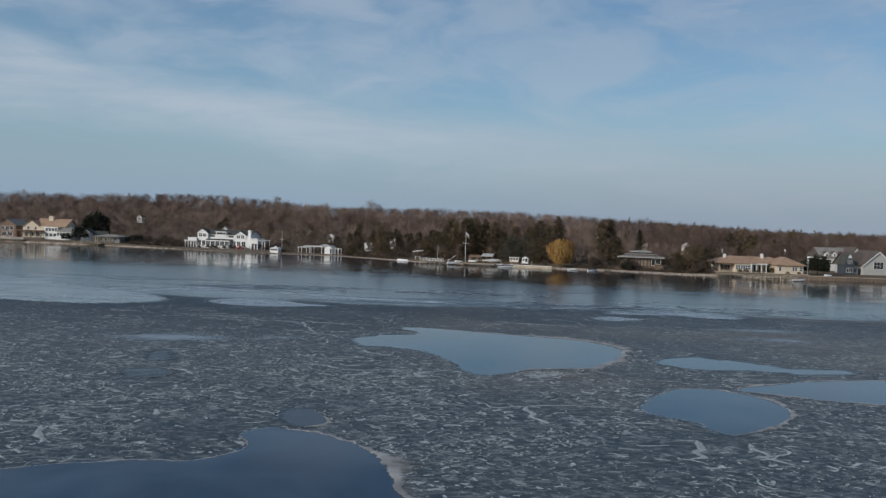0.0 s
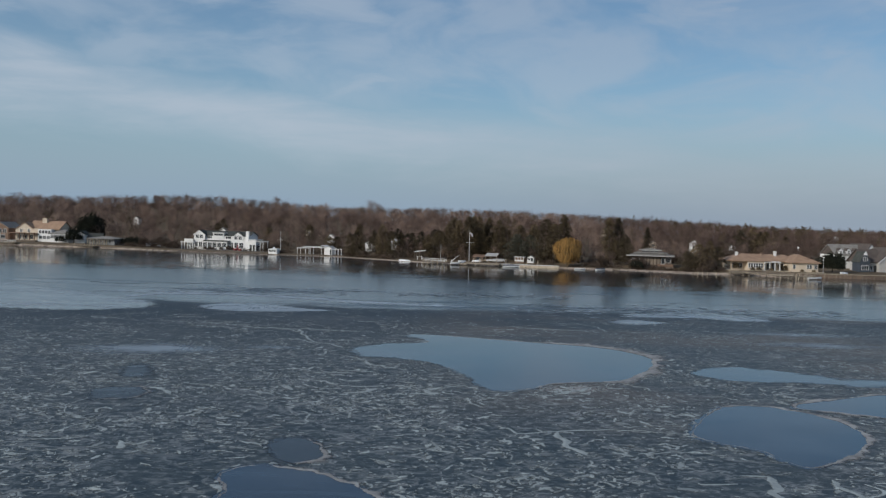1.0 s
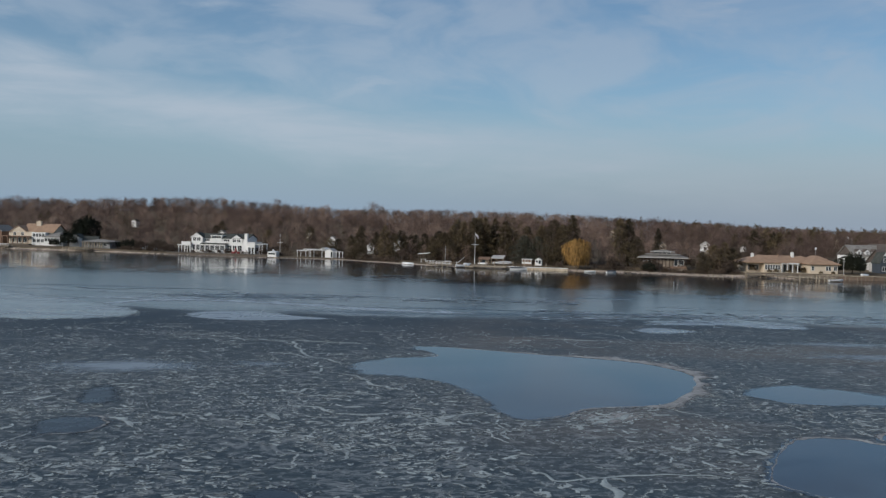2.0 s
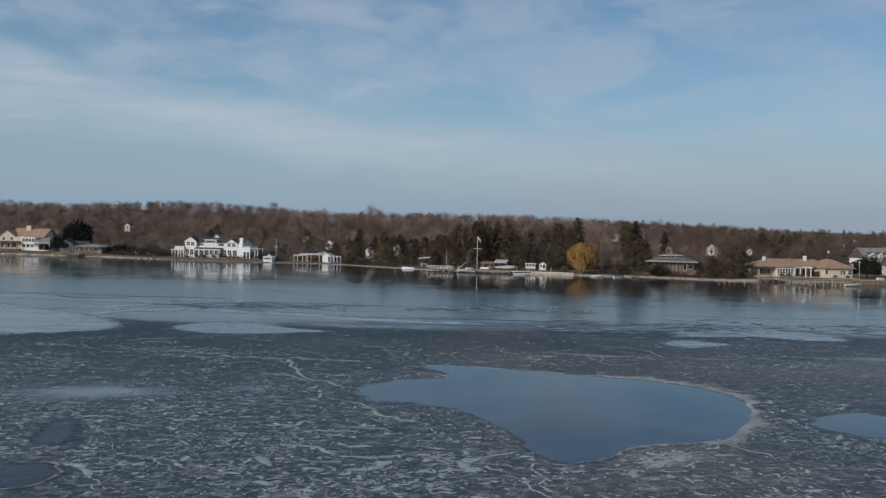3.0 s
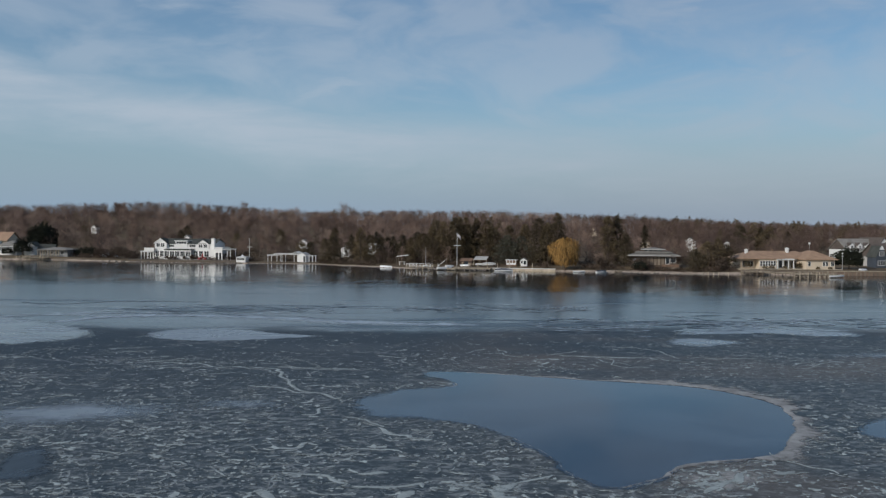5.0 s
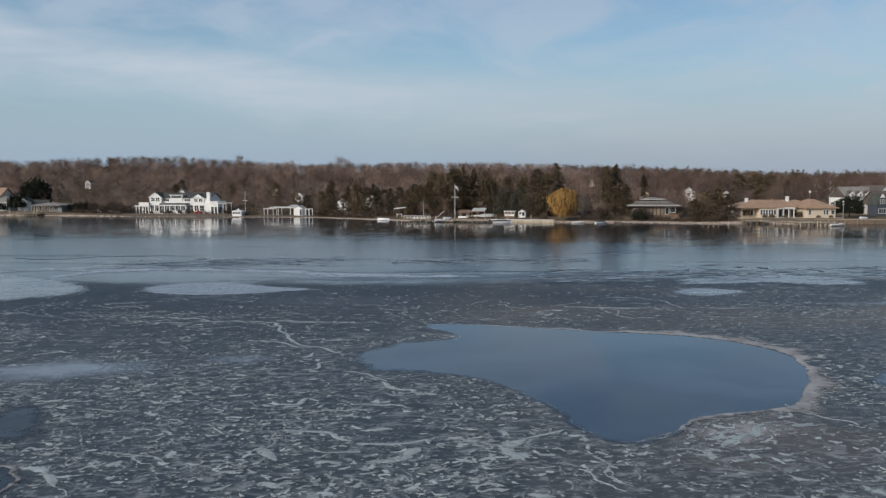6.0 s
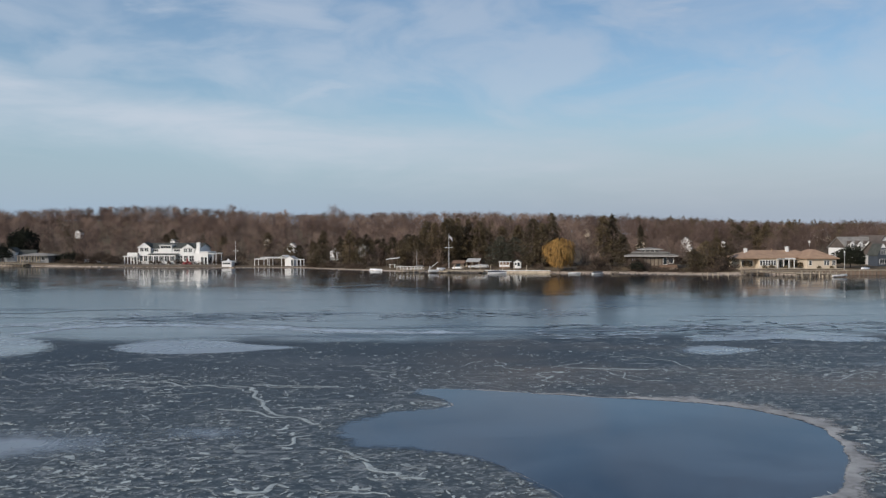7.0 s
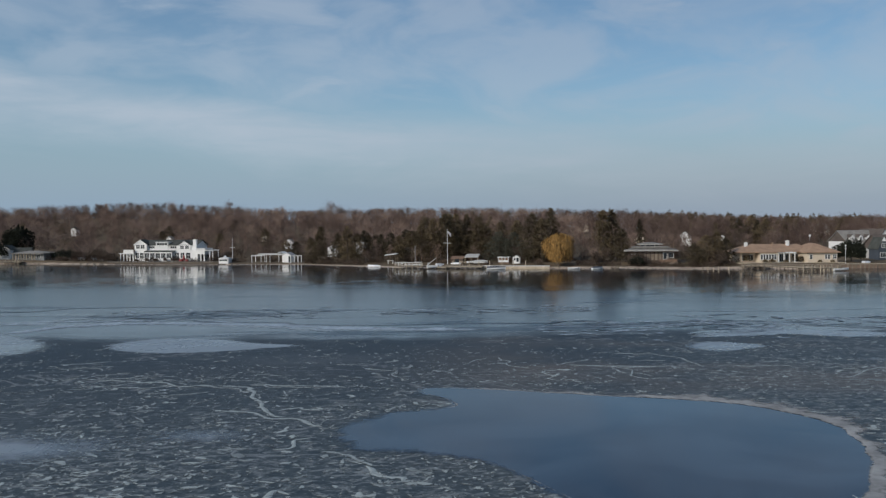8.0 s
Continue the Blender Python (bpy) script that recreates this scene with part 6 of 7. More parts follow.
for x, y, turn, wide, wall, mat, roof in HILL_HOUSES:
    z = float(height(x, y)) + (2.2 if y > 390 else 0.6)
    h = thing("hillside_house", x, y, z - 0.2, turn, "white house half hidden among bare trees on the hill" if mat == "w" else "cream house half hidden among bare trees on the hill", "house", "houses on the hill")
    a = wide / 2
    deepness = wide * 0.8
    up = wide * 0.32
    along = "y" if wide < 6.5 else "x"
    body = skirt(-a, a, 0, deepness, -0.8, wall)
    if along == "y":
        body.wedge(-a, a, 0, 0.25, wall, wall + up)
    part("wall", body, M_WHITE if mat == "w" else M_CREAM, h)
    if along == "x":
        for x in (-a, a - 0.2):
            part("gable_wall", Shape().end(x, 0.1, deepness, wall, wall + up), M_WHITE if mat == "w" else M_CREAM, h)
    part("roof", Shape().gable(-a, a, 0.1, deepness, wall, wall + up, 0.3, 0.18, along), M_DARKROOF if roof == "d" else M_GREYROOF, h)
    n = max(1, int(wide / 2.4))
    for i in range(n):
        x0 = -a + wide * (i + 0.36) / n
        window(h, x0, x0 + min(0.9, wide * 0.28 / n), wall * 0.45, wall * 0.75, 0, 2)
    if wide > 6.5:
        chimney(h, a * 0.4, deepness / 2, wall, wall + up + 0.9, 0.8)

# flagpole with a yard
fl = thing("flagpole", 7.2, 265.1, 0.7, 0, "white flagpole with a yardarm and a small flag", "flagpole")
part("pole", Shape().rod((0, 0, -0.6), (0, 0, 10.0), 0.085, 0.05, 8), M_WHITE, fl)
part("yardarm", Shape().rod((-1.1, 0, 6.2), (1.1, 0, 6.2), 0.06, 0.06, 6), M_WHITE, fl)
s = Shape()
for i in range(7):
    x = 0.1 + i * 0.15
    s.v += [(x, 0.09 * math.sin(i * 1.3), 9.6 - 0.12 * i), (x, 0.09 * math.sin(i * 1.3 + 0.5), 9.0 - 0.2 * i)]
s.f = [(2 * i, 2 * i + 2, 2 * i + 3, 2 * i + 1) for i in range(6)]
part("flag", s, M_FLAG, fl, "limp pale flag")
part("base", Shape().box(-0.5, 0.5, -0.5, 0.5, -0.5, 0.3), M_PALEWOOD, fl)

# huts behind the middle dock
h = thing("garden_hut", 21.9, 271.4, 1.3, -15, "small dark hut with white posts and roof edge", "hut")
part("wall", skirt(0, 2.9, 0, 2.5, 0, 1.6, 0.15), M_BROWNWALL, h)
part("roof", Shape().box(-0.25, 3.15, -0.3, 2.7, 1.6, 1.78), M_WHITE, h)
for x in (0.1, 1.0, 1.9, 2.8):
    post(h, x, -0.12, 0, 1.6, 0.08)
part("bench_wall", Shape().box(0.2, 2.8, -0.14, -0.06, 0, 0.65), M_WHITE, h)
h.scale = (1.0, 0.9, 0.82)
h = thing("garden_hut", 25.8, 270.3, 1.4, -15, "small white gabled hut with a dark window", "hut")
part("wall", skirt(0, 2.2, 0, 2.4, 0, 1.5, 0.15).wedge(0, 2.2, 0, 0.15, 1.5, 2.2), M_WHITE, h)
part("roof", Shape().gable(0, 2.2, 0, 2.4, 1.5, 2.25, 0.2, 0.1, "y"), M_GREYROOF, h)
window(h, 0.3, 0.9, 0.5, 1.2, 0, 1)
part("door", Shape().box(1.2, 1.9, -0.06, 0, 0.05, 1.35), M_GLASS, h, "dark doorway")
h.scale = (0.9, 0.9, 0.82)
h = thing("boat_shed", 12.6, 274.5, 1.1, -15, "open boat shed with a grey sloping roof", "shed")
part("roof", Shape().add([(0, -0.3, 1.5), (3.9, -0.3, 1.5), (3.9, 3.2, 2.3), (0, 3.2, 2.3), (0, -0.3, 1.64), (3.9, -0.3, 1.64), (3.9, 3.2, 2.44), (0, 3.2, 2.44)], [(3, 2, 1, 0), (4, 5, 6, 7), (0, 1, 5, 4), (1, 2, 6, 5), (2, 3, 7, 6), (3, 0, 4, 7)]), M_PALEGREY, h)
part("wall", Shape().box(0, 3.9, 3.0, 3.15, 0, 2.2).box(0, 0.15, 0, 3.0, 0, 1.55), M_BROWNWALL, h)
for x in (0.1, 1.9, 3.8):
    post(h, x, -0.1, 0, 1.5, 0.08, mat=M_PALEWOOD)
h = thing("boat_shed", 8.9, 275.0, 1.0, -15, "low red-brown boat shed", "shed")
part("wall", skirt(0, 3.2, 0, 3, 0, 1.3, 0.15), M_DARKTIMBER, h)
part("roof", Shape().gable(0, 3.2, 0, 3, 1.3, 1.9, 0.25, 0.1, "x"), M_BROWNWALL, h)
part("door", Shape().box(1.0, 2.2, -0.06, 0, 0.05, 1.4), M_GLASS, h, "dark doorway")
h = thing("open_shelter", -10.4, 285.0, 0.75, -20, "open shelter with a ragged white roof", "shelter")
part("roof", Shape().add([(0, -0.2, 2.3), (3.6, -0.2, 2.7), (3.6, 2.0, 2.9), (0, 2.0, 2.5), (0, -0.2, 2.4), (3.6, -0.2, 2.8), (3.6, 2.0, 3.0), (0, 2.0, 2.6)], [(3, 2, 1, 0), (4, 5, 6, 7), (0, 1, 5, 4), (1, 2, 6, 5), (2, 3, 7, 6), (3, 0, 4, 7)]), M_WHITE, h)
for x in (0.1, 1.8, 3.5):
    post(h, x, 0.0, -0.4, 2.32 + x * 0.11, 0.06, mat=M_WOOD)
    post(h, x, 1.8, -0.4, 2.5 + x * 0.11, 0.06, mat=M_WOOD)
part("table", Shape().box(0.6, 2.6, 0.4, 1.2, 0.75, 0.85).box(0.8, 0.9, 0.5, 1.1, -0.3, 0.75).box(2.3, 2.4, 0.5, 1.1, -0.3, 0.75), M_WHITE, h)

# boats
boat("rowing_boat", -13.2, 278.6, float(height(-13.2, 278.6)), -24, "white upturned boat on the grey beach", 3.8, 1.5, 0.55, up=True)
boat("small_boat", 3.6, 263.0, 0.15, 10, "small white boat lying beside the dock", 4.2, 1.7, 0.75)
boat("covered_boat", 19.6, 256.6, -0.15, -12, "low boat under a dark cover at the sea wall", 5.0, 1.8, 0.6, M_DARKHULL)
boat("rowing_boat", 39.6, 253.2, -0.1, -8, "white rowing boat on the thin ice", 3.2, 1.3, 0.5)
boat("covered_boat", 45.3, 251.2, -0.1, 15, "small boat under a dark cover", 3.0, 1.2, 0.5, M_DARKHULL)
boat("small_boat", -2.4, 270.2, float(height(-2.4, 270.2)) + 0.1, 25, "white boat laid up on the dock", 4.6, 1.7, 0.7)
boat("covered_boat", 14.8, 272.2, 1.0, -10, "white boat laid up under the shed roof", 3.6, 1.5, 0.6)
boat("small_boat", 98.4, 229.6, 0.05, 4, "white boat tied up at the end of a pier", 3.8, 1.5, 0.6)
boat("small_boat", -118.8, 341.0, float(height(-118.8, 341)), 30, "white boat on the bank under bare trees", 4.2, 1.6, 0.8, M_HULL)
boat("small_boat", -115.6, 340.2, float(height(-115.6, 340.2)), 10, "white boat on the bank under bare trees", 3.6, 1.5, 0.8, M_HULL)

boat("covered_boat", 16.6, 268.4, 1.05, -12, "white motor boat laid up under a pale grey cover", 4.0, 1.6, 0.6, M_PALEGREY)
boat("rowing_boat", 9.6, 267.6, 0.95, 160, "white upturned dinghy behind the dock", 2.8, 1.2, 0.5, up=True)
boat("rowing_boat", 5.2, 266.6, 0.8, 30, "white upturned dinghy beside a flagpole", 2.6, 1.1, 0.45, up=True)
bt = thing("picnic_table", 11.6, 267.2, 0.95, -14, "weathered timber picnic table behind the dock", "table")
part("tabletop", Shape().box(-0.9, 0.9, -0.38, 0.38, 0.7, 0.76), M_PALEWOOD, bt)
for y in (-0.72, 0.72):
    part("bench", Shape().box(-0.9, 0.9, y - 0.13, y + 0.13, 0.42, 0.47), M_PALEWOOD, bt)
for x in (-0.65, 0.65):
    part("leg_frame", Shape().rod((x, -0.75, 0), (x, -0.2, 0.72), 0.05, 0.05, 5).rod((x, 0.75, 0), (x, 0.2, 0.72), 0.05, 0.05, 5), M_WOOD, bt)
SPILE = Shape().rod((0, 0, -1.4), (0, 0, 1.25), 0.11, 0.1, 7).mesh("dock_pile", M_PALEWOOD)
for i, (x, y) in enumerate([(8.6, 264.6), (10.4, 264.0), (13.0, 263.2), (15.6, 262.5), (18.4, 261.6), (21.6, 260.8), (24.6, 260.0), (27.8, 259.2)]):
    p = new("short_post", SPILE)
    p.matrix_world = pose(x, y, 0.9, 2 * math.sin(i * 1.9), 2 * math.cos(i), 0)
    tagged(p, "short pale post along the dock edge", "post", "posts behind the dock")

# ---- docks and sea walls ----
PILE = Shape().rod((0, 0, -2.2), (0, 0, 0), 0.14, 0.11, 7).mesh("dock_post", M_WOOD)
PALE_PILE = Shape().rod((0, 0, -2.2), (0, 0, 0), 0.15, 0.12, 7).mesh("dock_post", M_PALEWOOD)
PLANK = Shape().box(0, 0.42, 0, 1, 0, 0.07).mesh("plank", M_PALEWOOD)


def dock(x0, y0, x1, y1, wide, z, label, step=2.4, piles=0.9, pale=False, railing=None, edge=False):
    """A timber dock from one point to another: planks across two stringers, on rows of piles."""
    length = math.hypot(x1 - x0, y1 - y0)
    turn = math.degrees(math.atan2(y1 - y0, x1 - x0))
    d = thing("dock", x0, y0, z, turn, label, "dock", "docks along the shore")
    part("stringer", Shape().box(0, length, 0.1, 0.3, -0.3, 0).box(0, length, wide - 0.3, wide - 0.1, -0.3, 0), M_WOOD, d)
    n = int(length / 0.45)
    for i in range(n):
        ob = part("plank", PLANK, None, d)
        ob.matrix_local = pose(i * length / n, 0, 0) @ Matrix.Diagonal((length / n / 0.45, wide, 1, 1))
    for i in range(int(length / step) + 1):
        for y in (-0.05, wide + 0.05):
            part("dock_post", PALE_PILE if pale else PILE, None, d, at=(min(i * step + 0.15, length - 0.1), y, piles + random.uniform(-0.15, 0.15)))
    if edge:
        part("edge_beam", Shape().box(-0.1, length + 0.1, -0.2, -0.12, -0.25, 0.1), M_PALEWOOD, d, "bleached edge beam")
    if railing:
        s = Shape().box(0, length, -0.08, 0.0, 0.85, 0.95).box(0, length, -0.06, -0.02, 0.42, 0.5)
        for i in range(int(length / 1.2) + 1):
            s.box(i * 1.2, i * 1.2 + 0.1, -0.09, 0.01, 0, 0.9)
        part("railing", s, railing, d, "slender timber railing")
    return d


dock(84.0, 243.5, 92.2, 229.4, 1.8, 0.85, "weathered timber pier on stout piles", 2.2, 0.3)
dock(88.6, 228.6, 98.6, 229.6, 2.2, 0.8, "weathered timber pier head with pale posts and railing", 2.2, 0.55, True, M_PALEWOOD)
dock(80.2, 242.0, 86.0, 242.6, 1.2, 0.9, "low timber walkway along the sea wall", 1.8, 0.4)
dock(-7.2, 269.6, 0.4, 264.2, 2.0, 0.75, "pale dock with white railings", 1.9, 0.5, True, M_WHITE)
dock(1.4, 263.8, 6.6, 261.8, 1.6, 0.55, "short timber dock beside a flagpole", 1.1, 0.5, edge=True)
dock(6.4, 262.2, 16.2, 259.2, 2.2, 0.75, "timber dock on dark piles", 1.4, 0.35, edge=True)
dock(-148.0, 334.4, -135.6, 329.6, 2.0, 0.85, "bleached timber dock before a low house", 1.5, 0.7, True)
dock(-196, 342.5, -170, 337.0, 2.4, 1.1, "long timber dock with many pale piles and a railing", 1.3, 0.6, True, M_WHITE)
dock(48.6, 250.4, 50.6, 250.0, 1.0, 0.45, "tiny timber landing stage", 0.9, 0.3)
for i, (x, y) in enumerate([(69.2, 240.6), (70.6, 240.8), (72.0, 240.9), (73.4, 241.1), (75.4, 239.6), (98.6, 236.2), (93.0, 227.2), (95.2, 227.4)]):
    p = new("mooring_post", PALE_PILE)
    p.matrix_world = pose(x, y, 0.72 + 0.15 * math.sin(i * 2.1), 2 * math.sin(i), 2 * math.cos(i * 1.7), 0)
    tagged(p, "bleached mooring post standing in the shallows", "post", "mooring posts")
cr = thing("davit", 1.8, 263.6, 0.6, 15, "pale slanting boat davit on a dock", "davit")
part("mast", Shape().rod((0, 0, -0.2), (0, 0, 1.2), 0.09, 0.08, 6), M_WHITE, cr)
part("arm", Shape().rod((-0.2, 0, 0.4), (2.4, 0, 2.4), 0.09, 0.06, 6), M_WHITE, cr)
mm = thing("mast", -1.6, 268.4, 0.7, 0, "thin grey boat mast at the dock", "mast")
part("pole", Shape().rod((0, 0, -0.4), (0, 0, 5.6), 0.08, 0.04, 6), M_METAL, mm)
part("boom", Shape().rod((0, 0, 1.1), (1.8, 0.2, 1.2), 0.05, 0.04, 6), M_METAL, mm)
lp = thing("lamp_post", 106.0, 241.6, 0.95, 0, "slender white post with a small cross-arm", "post")
part("pole", Shape().rod((0, 0, -0.6), (0, 0, 4.6), 0.06, 0.045, 7), M_METAL, lp)
part("arm", Shape().rod((-0.35, 0, 4.0), (0.35, 0, 4.0), 0.04, 0.04, 5), M_WHITE, lp)
part("lantern", Shape().box(-0.14, 0.14, -0.14, 0.14, 4.6, 4.95), M_WHITE, lp)


def sea_wall(points, top, label, mat, cap_mat, post_step=1.1, post_mat=None):
    """A timber or concrete bulkhead along the shore: boards behind posts, under a cap."""
    wl = thing("sea_wall", points[0][0], points[0][1], 0, 0, label, "sea wall", kind="structure")
    ox, oy = points[0]
    for (xa, ya), (xb, yb) in zip(points, points[1:]):
        length, turn = math.hypot(xb - xa, yb - ya), math.degrees(math.atan2(yb - ya, xb - xa))
        at = (xa - ox, ya - oy, 0)
        part("boards", Shape().box(0, length, 0, 0.3, -1.5, top - 0.1), mat, wl, at=at, turn=turn)
        part("cap", Shape().box(-0.05, length + 0.05, -0.18, 0.5, top - 0.1, top + 0.06), cap_mat, wl, at=at, turn=turn)
        for i in range(int(length / post_step)):
            part("post", Shape().box(i * post_step + 0.2, i * post_step + 0.42, -0.14, 0.0, -1.5, top - 0.1), post_mat or mat, wl, at=at, turn=turn)
    return wl


M_REDWALL = material("tarred_red_timber", (0.155, 0.112, 0.088), 0.85, grain=0.3, size=0.8, per="object")
sea_wall([(98.5, 241.4), (116, 240.0), (150, 238.0)], 1.15, "red-brown timber sea wall with regular posts", M_REDWALL, M_PALEWOOD, 1.05, M_WOOD)
sea_wall([(80.6, 244.4), (98.5, 243.2)], 1.0, "dark timber sea wall before a cream house", M_WOOD, M_WOOD, 1.4)
sea_wall([(16.0, 261.4), (33.8, 256.8)], 0.75, "low cream concrete sea wall", M_PALEWOOD, M_WHITE, 2.4)
sea_wall([(-149, 335.2), (-131.6, 330.8), (-112, 326.2)], 0.6, "low weathered timber sea wall", M_STONE, M_WOOD, 1.8)
sea_wall([(-200, 347.2), (-176, 339.4), (-150.5, 336.2)], 1.2, "dark rock-faced sea wall", M_STONE, M_STONE, 1.6)
sea_wall([(-103.4, 320.6), (-84.0, 314.6), (-66.6, 310.4)], 0.95, "dark stone sea wall under a white house", M_STONE, M_STONE, 2.2)

# rocks along the water's edge
rocks = []
r = random.Random(12)


def rock(seed):
    q = random.Random(seed)
    v = [(1, 0, 0), (0.3, 0.9, 0.05), (-0.8, 0.6, 0), (-0.7, -0.7, 0), (0.4, -0.9, 0), (0.5, 0.1, 0.55), (-0.3, 0.35, 0.6), (-0.2, -0.45, 0.5)]
    v = [(x * q.uniform(0.7, 1.2), y * q.uniform(0.7, 1.2), z * q.uniform(0.7, 1.2)) for x, y, z in v]
    f = [(0, 1, 5), (1, 6, 5), (1, 2, 6), (2, 3, 6), (3, 7, 6), (3, 4, 7), (4, 0, 7), (0, 5, 7), (5, 6, 7)]
    return np.array(v, np.float32), np.array(f, np.int32)


stones = [rock(i) for i in range(8)]
while len(rocks) < 900:
    x = r.uniform(-210, 160)
    if 84 < x < 100 or (r.random() < 0.75 and not (-176 < x < -150 or -102 < x < -30 or 40 < x < 62)):
        continue
    y = float(shore(x)) + r.gauss(0.4, 0.7)
    rocks.append((*r.choice(stones), x, y, float(height(x, y)) - 0.1, r.uniform(0, 6), r.uniform(0.15, 0.55)))
tagged(new("shore_rocks", gather(rocks, "shore_rocks", M_STONE)), "loose dark rocks along the waterline", "rocks", kind="stuff")

# long frozen cracks that stand out pale from the rest of the ice, and broader blots where slush welled up
LINES = [([(-18.0, 95.6), (-16.2, 94.2), (-15.2, 93.1), (-13.9, 88.9), (-13.3, 87.0), (-11.9, 85.0)], 0.34), ([(-15.4, 86.7), (-12.0, 84.6), (-9.6, 83.0)], 0.26), ([(-15.8, 95.2), (-12.5, 94.7), (-8.9, 93.8)], 0.24), ([(-12.4, 87.3), (-10.9, 87.8), (-10.1, 86.8)], 0.26),
         ([(-11.5, 78.1), (-10.4, 78.7), (-9.3, 80.7)], 0.22), ([(-27.8, 98.1), (-23.3, 97.2), (-20.2, 95.0), (-17.8, 95.3)], 0.24), ([(12.3, 68.8), (13.3, 67.4), (13.6, 65.5)], 0.22)]
EAST = [([(6.0, 52.9), (6.1, 49.4), (6.4, 48.2)], 0.45), ([(2.4, 53.2), (3.7, 52.7), (5.7, 52.8), (8.5, 53.5), (11.6, 53.8)], 0.22), ([(13.1, 45.5), (14.1, 45.1)], 0.22), ([(14.0, 45.2), (13.6, 43.4), (12.9, 41.3)], 0.45), ([(10.6, 44.0), (12.5, 44.4)], 0.2), ([(17.0, 45.4), (16.8, 43.4), (16.7, 42.0), (18.1, 41.0)], 0.4),
        ([(-21.0, 43.6), (-18.8, 40.1)], 0.4), ([(-19.6, 62.0), (-17.7, 59.5)], 0.35)]
BLOTS = [([(-6.9, 74.7), (-6.1, 73.9), (-4.8, 72.4)], 0.3), ([(-11.9, 70.1), (-10.2, 71.6), (-9.3, 71.6)], 0.24), ([(-10.8, 66.5), (-9.5, 65.9), (-7.8, 64.8)], 0.32), ([(-7.5, 66.2), (-5.6, 66.4)], 0.3), ([(-7.3, 64.5), (-5.7, 64.4), (-3.9, 64.7)], 0.28), ([(-6.9, 61.7), (-6.3, 62.5), (-5.0, 63.4)], 0.5),
         ([(-1.8, 61.6), (-1.1, 62.8), (-0.4, 65.0)], 0.7), ([(-0.6, 64.8), (0.9, 65.8)], 0.25), ([(-2.5, 61.7), (-1.7, 61.8)], 0.25), ([(-11.1, 64.6), (-11.0, 63.6), (-10.6, 62.4)], 0.5), ([(9.8, 66.1), (8.0, 64.1), (6.6, 63.2)], 0.32)]
RIDGES = [([(-26.7, 94.7), (-25.2, 96.0), (-23.7, 97.2), (-21.9, 98.5)], 0.13), ([(-27.1, 96.8), (-25.2, 98.4), (-24.0, 99.9)], 0.13), ([(-29.0, 98.8), (-27.5, 100.3), (-25.2, 100.8)], 0.13), ([(-26.2, 93.9), (-23.8, 95.3), (-21.2, 95.2), (-18.5, 95.4), (-15.8, 93.1), (-15.1, 92.3)], 0.13), ([(-15.8, 94.9), (-13.4, 94.5), (-9.6, 93.7)], 0.13), ([(-32.0, 103.2), (-30.0, 103.8), (-27.7, 102.0)], 0.13),
          ([(-0.7, 102.1), (0.5, 104.0), (1.5, 105.6)], 0.15), ([(2.6, 105.5), (3.0, 102.3), (3.6, 100.6), (4.4, 100.0)], 0.15), ([(5.4, 95.0), (5.0, 96.4), (5.6, 98.2), (6.2, 99.3)], 0.15), ([(6.9, 100.6), (7.7, 102.4), (9.1, 103.7), (9.9, 104.2)], 0.15), ([(12.5, 106.3), (14.8, 106.1), (16.9, 105.2), (17.5, 100.8), (17.4, 99.5)], 0.15), ([(11.0, 100.7), (11.4, 98.8), (11.6, 96.4), (11.9, 94.8)], 0.15), ([(11.9, 94.8), (13.9, 95.5)], 0.15), ([(-8.0, 102.1), (-6.2, 100.1), (-5.6, 96.5)], 0.15), ([(-10.3, 103.7), (-7.6, 103.4)], 0.15), ([(18.2, 99.9), (21.2, 99.6), (23.9, 98.8)], 0.15), ([(25.8, 94.3), (29.0, 97.0), (30.8, 98.1)], 0.15)]
for points, wide in [(q, k * 0.9) for q, k in LINES] + EAST + BLOTS + RIDGES:
    p = np.array(points, float)
    dense = []
    for i in range(len(p) - 1):
        for j in range(10):
            u = j / 10
            q = p[i] * (1 - u) + p[i + 1] * u
            dense.append(q + np.array([noise.noise(Vector((q[0] * 0.75, q[1] * 0.75, k))) for k in (0.0, 9.0)]) * 1.1)
    dense = np.array(dense)
    for _ in range(4):   # round the corners off
        dense[1:-1] = (dense[:-2] + 2 * dense[1:-1] + dense[2:]) / 4
    side = np.gradient(dense, axis=0)
    side = np.stack([-side[:, 1], side[:, 0]], -1) / (np.linalg.norm(side, axis=1)[:, None] + 1e-9)
    s = Shape()
    for i, (q, n_) in enumerate(zip(dense, side)):
        t = wide * (0.5 + 0.7 * abs(noise.noise(Vector((q[0] * 0.7, q[1] * 0.7, 4.0))))) * min(1, 0.25 + 0.35 * min(i, len(dense) - 1 - i))
        s.v += [(*(q - n_ * t), 0.022), (*(q - n_ * t * 0.2), 0.045), (*(q + n_ * t * 0.2), 0.042), (*(q + n_ * t), 0.022)]
    s.f = [(4 * i + j, 4 * i + j + 1, 4 * i + 5 + j, 4 * i + 4 + j) for i in range(len(dense) - 1) for j in range(3)]
    tagged(new("frozen_crack", covered(s.mesh("frozen_crack", M_SLUSH), [0.0, 0.8, 0.8, 0.0] * len(dense))), "pale refrozen crack standing proud of the ice", "ice crack", "cracks in the ice", "structure")

# dark leads and pale streaks where the thin ice has opened and closed again
M_LEAD = material("dark_refrozen_lead", (0.018, 0.032, 0.048), 0.34, grain=0.2, size=3.0, specular=0.36, soft=True)


RIBBONS = []


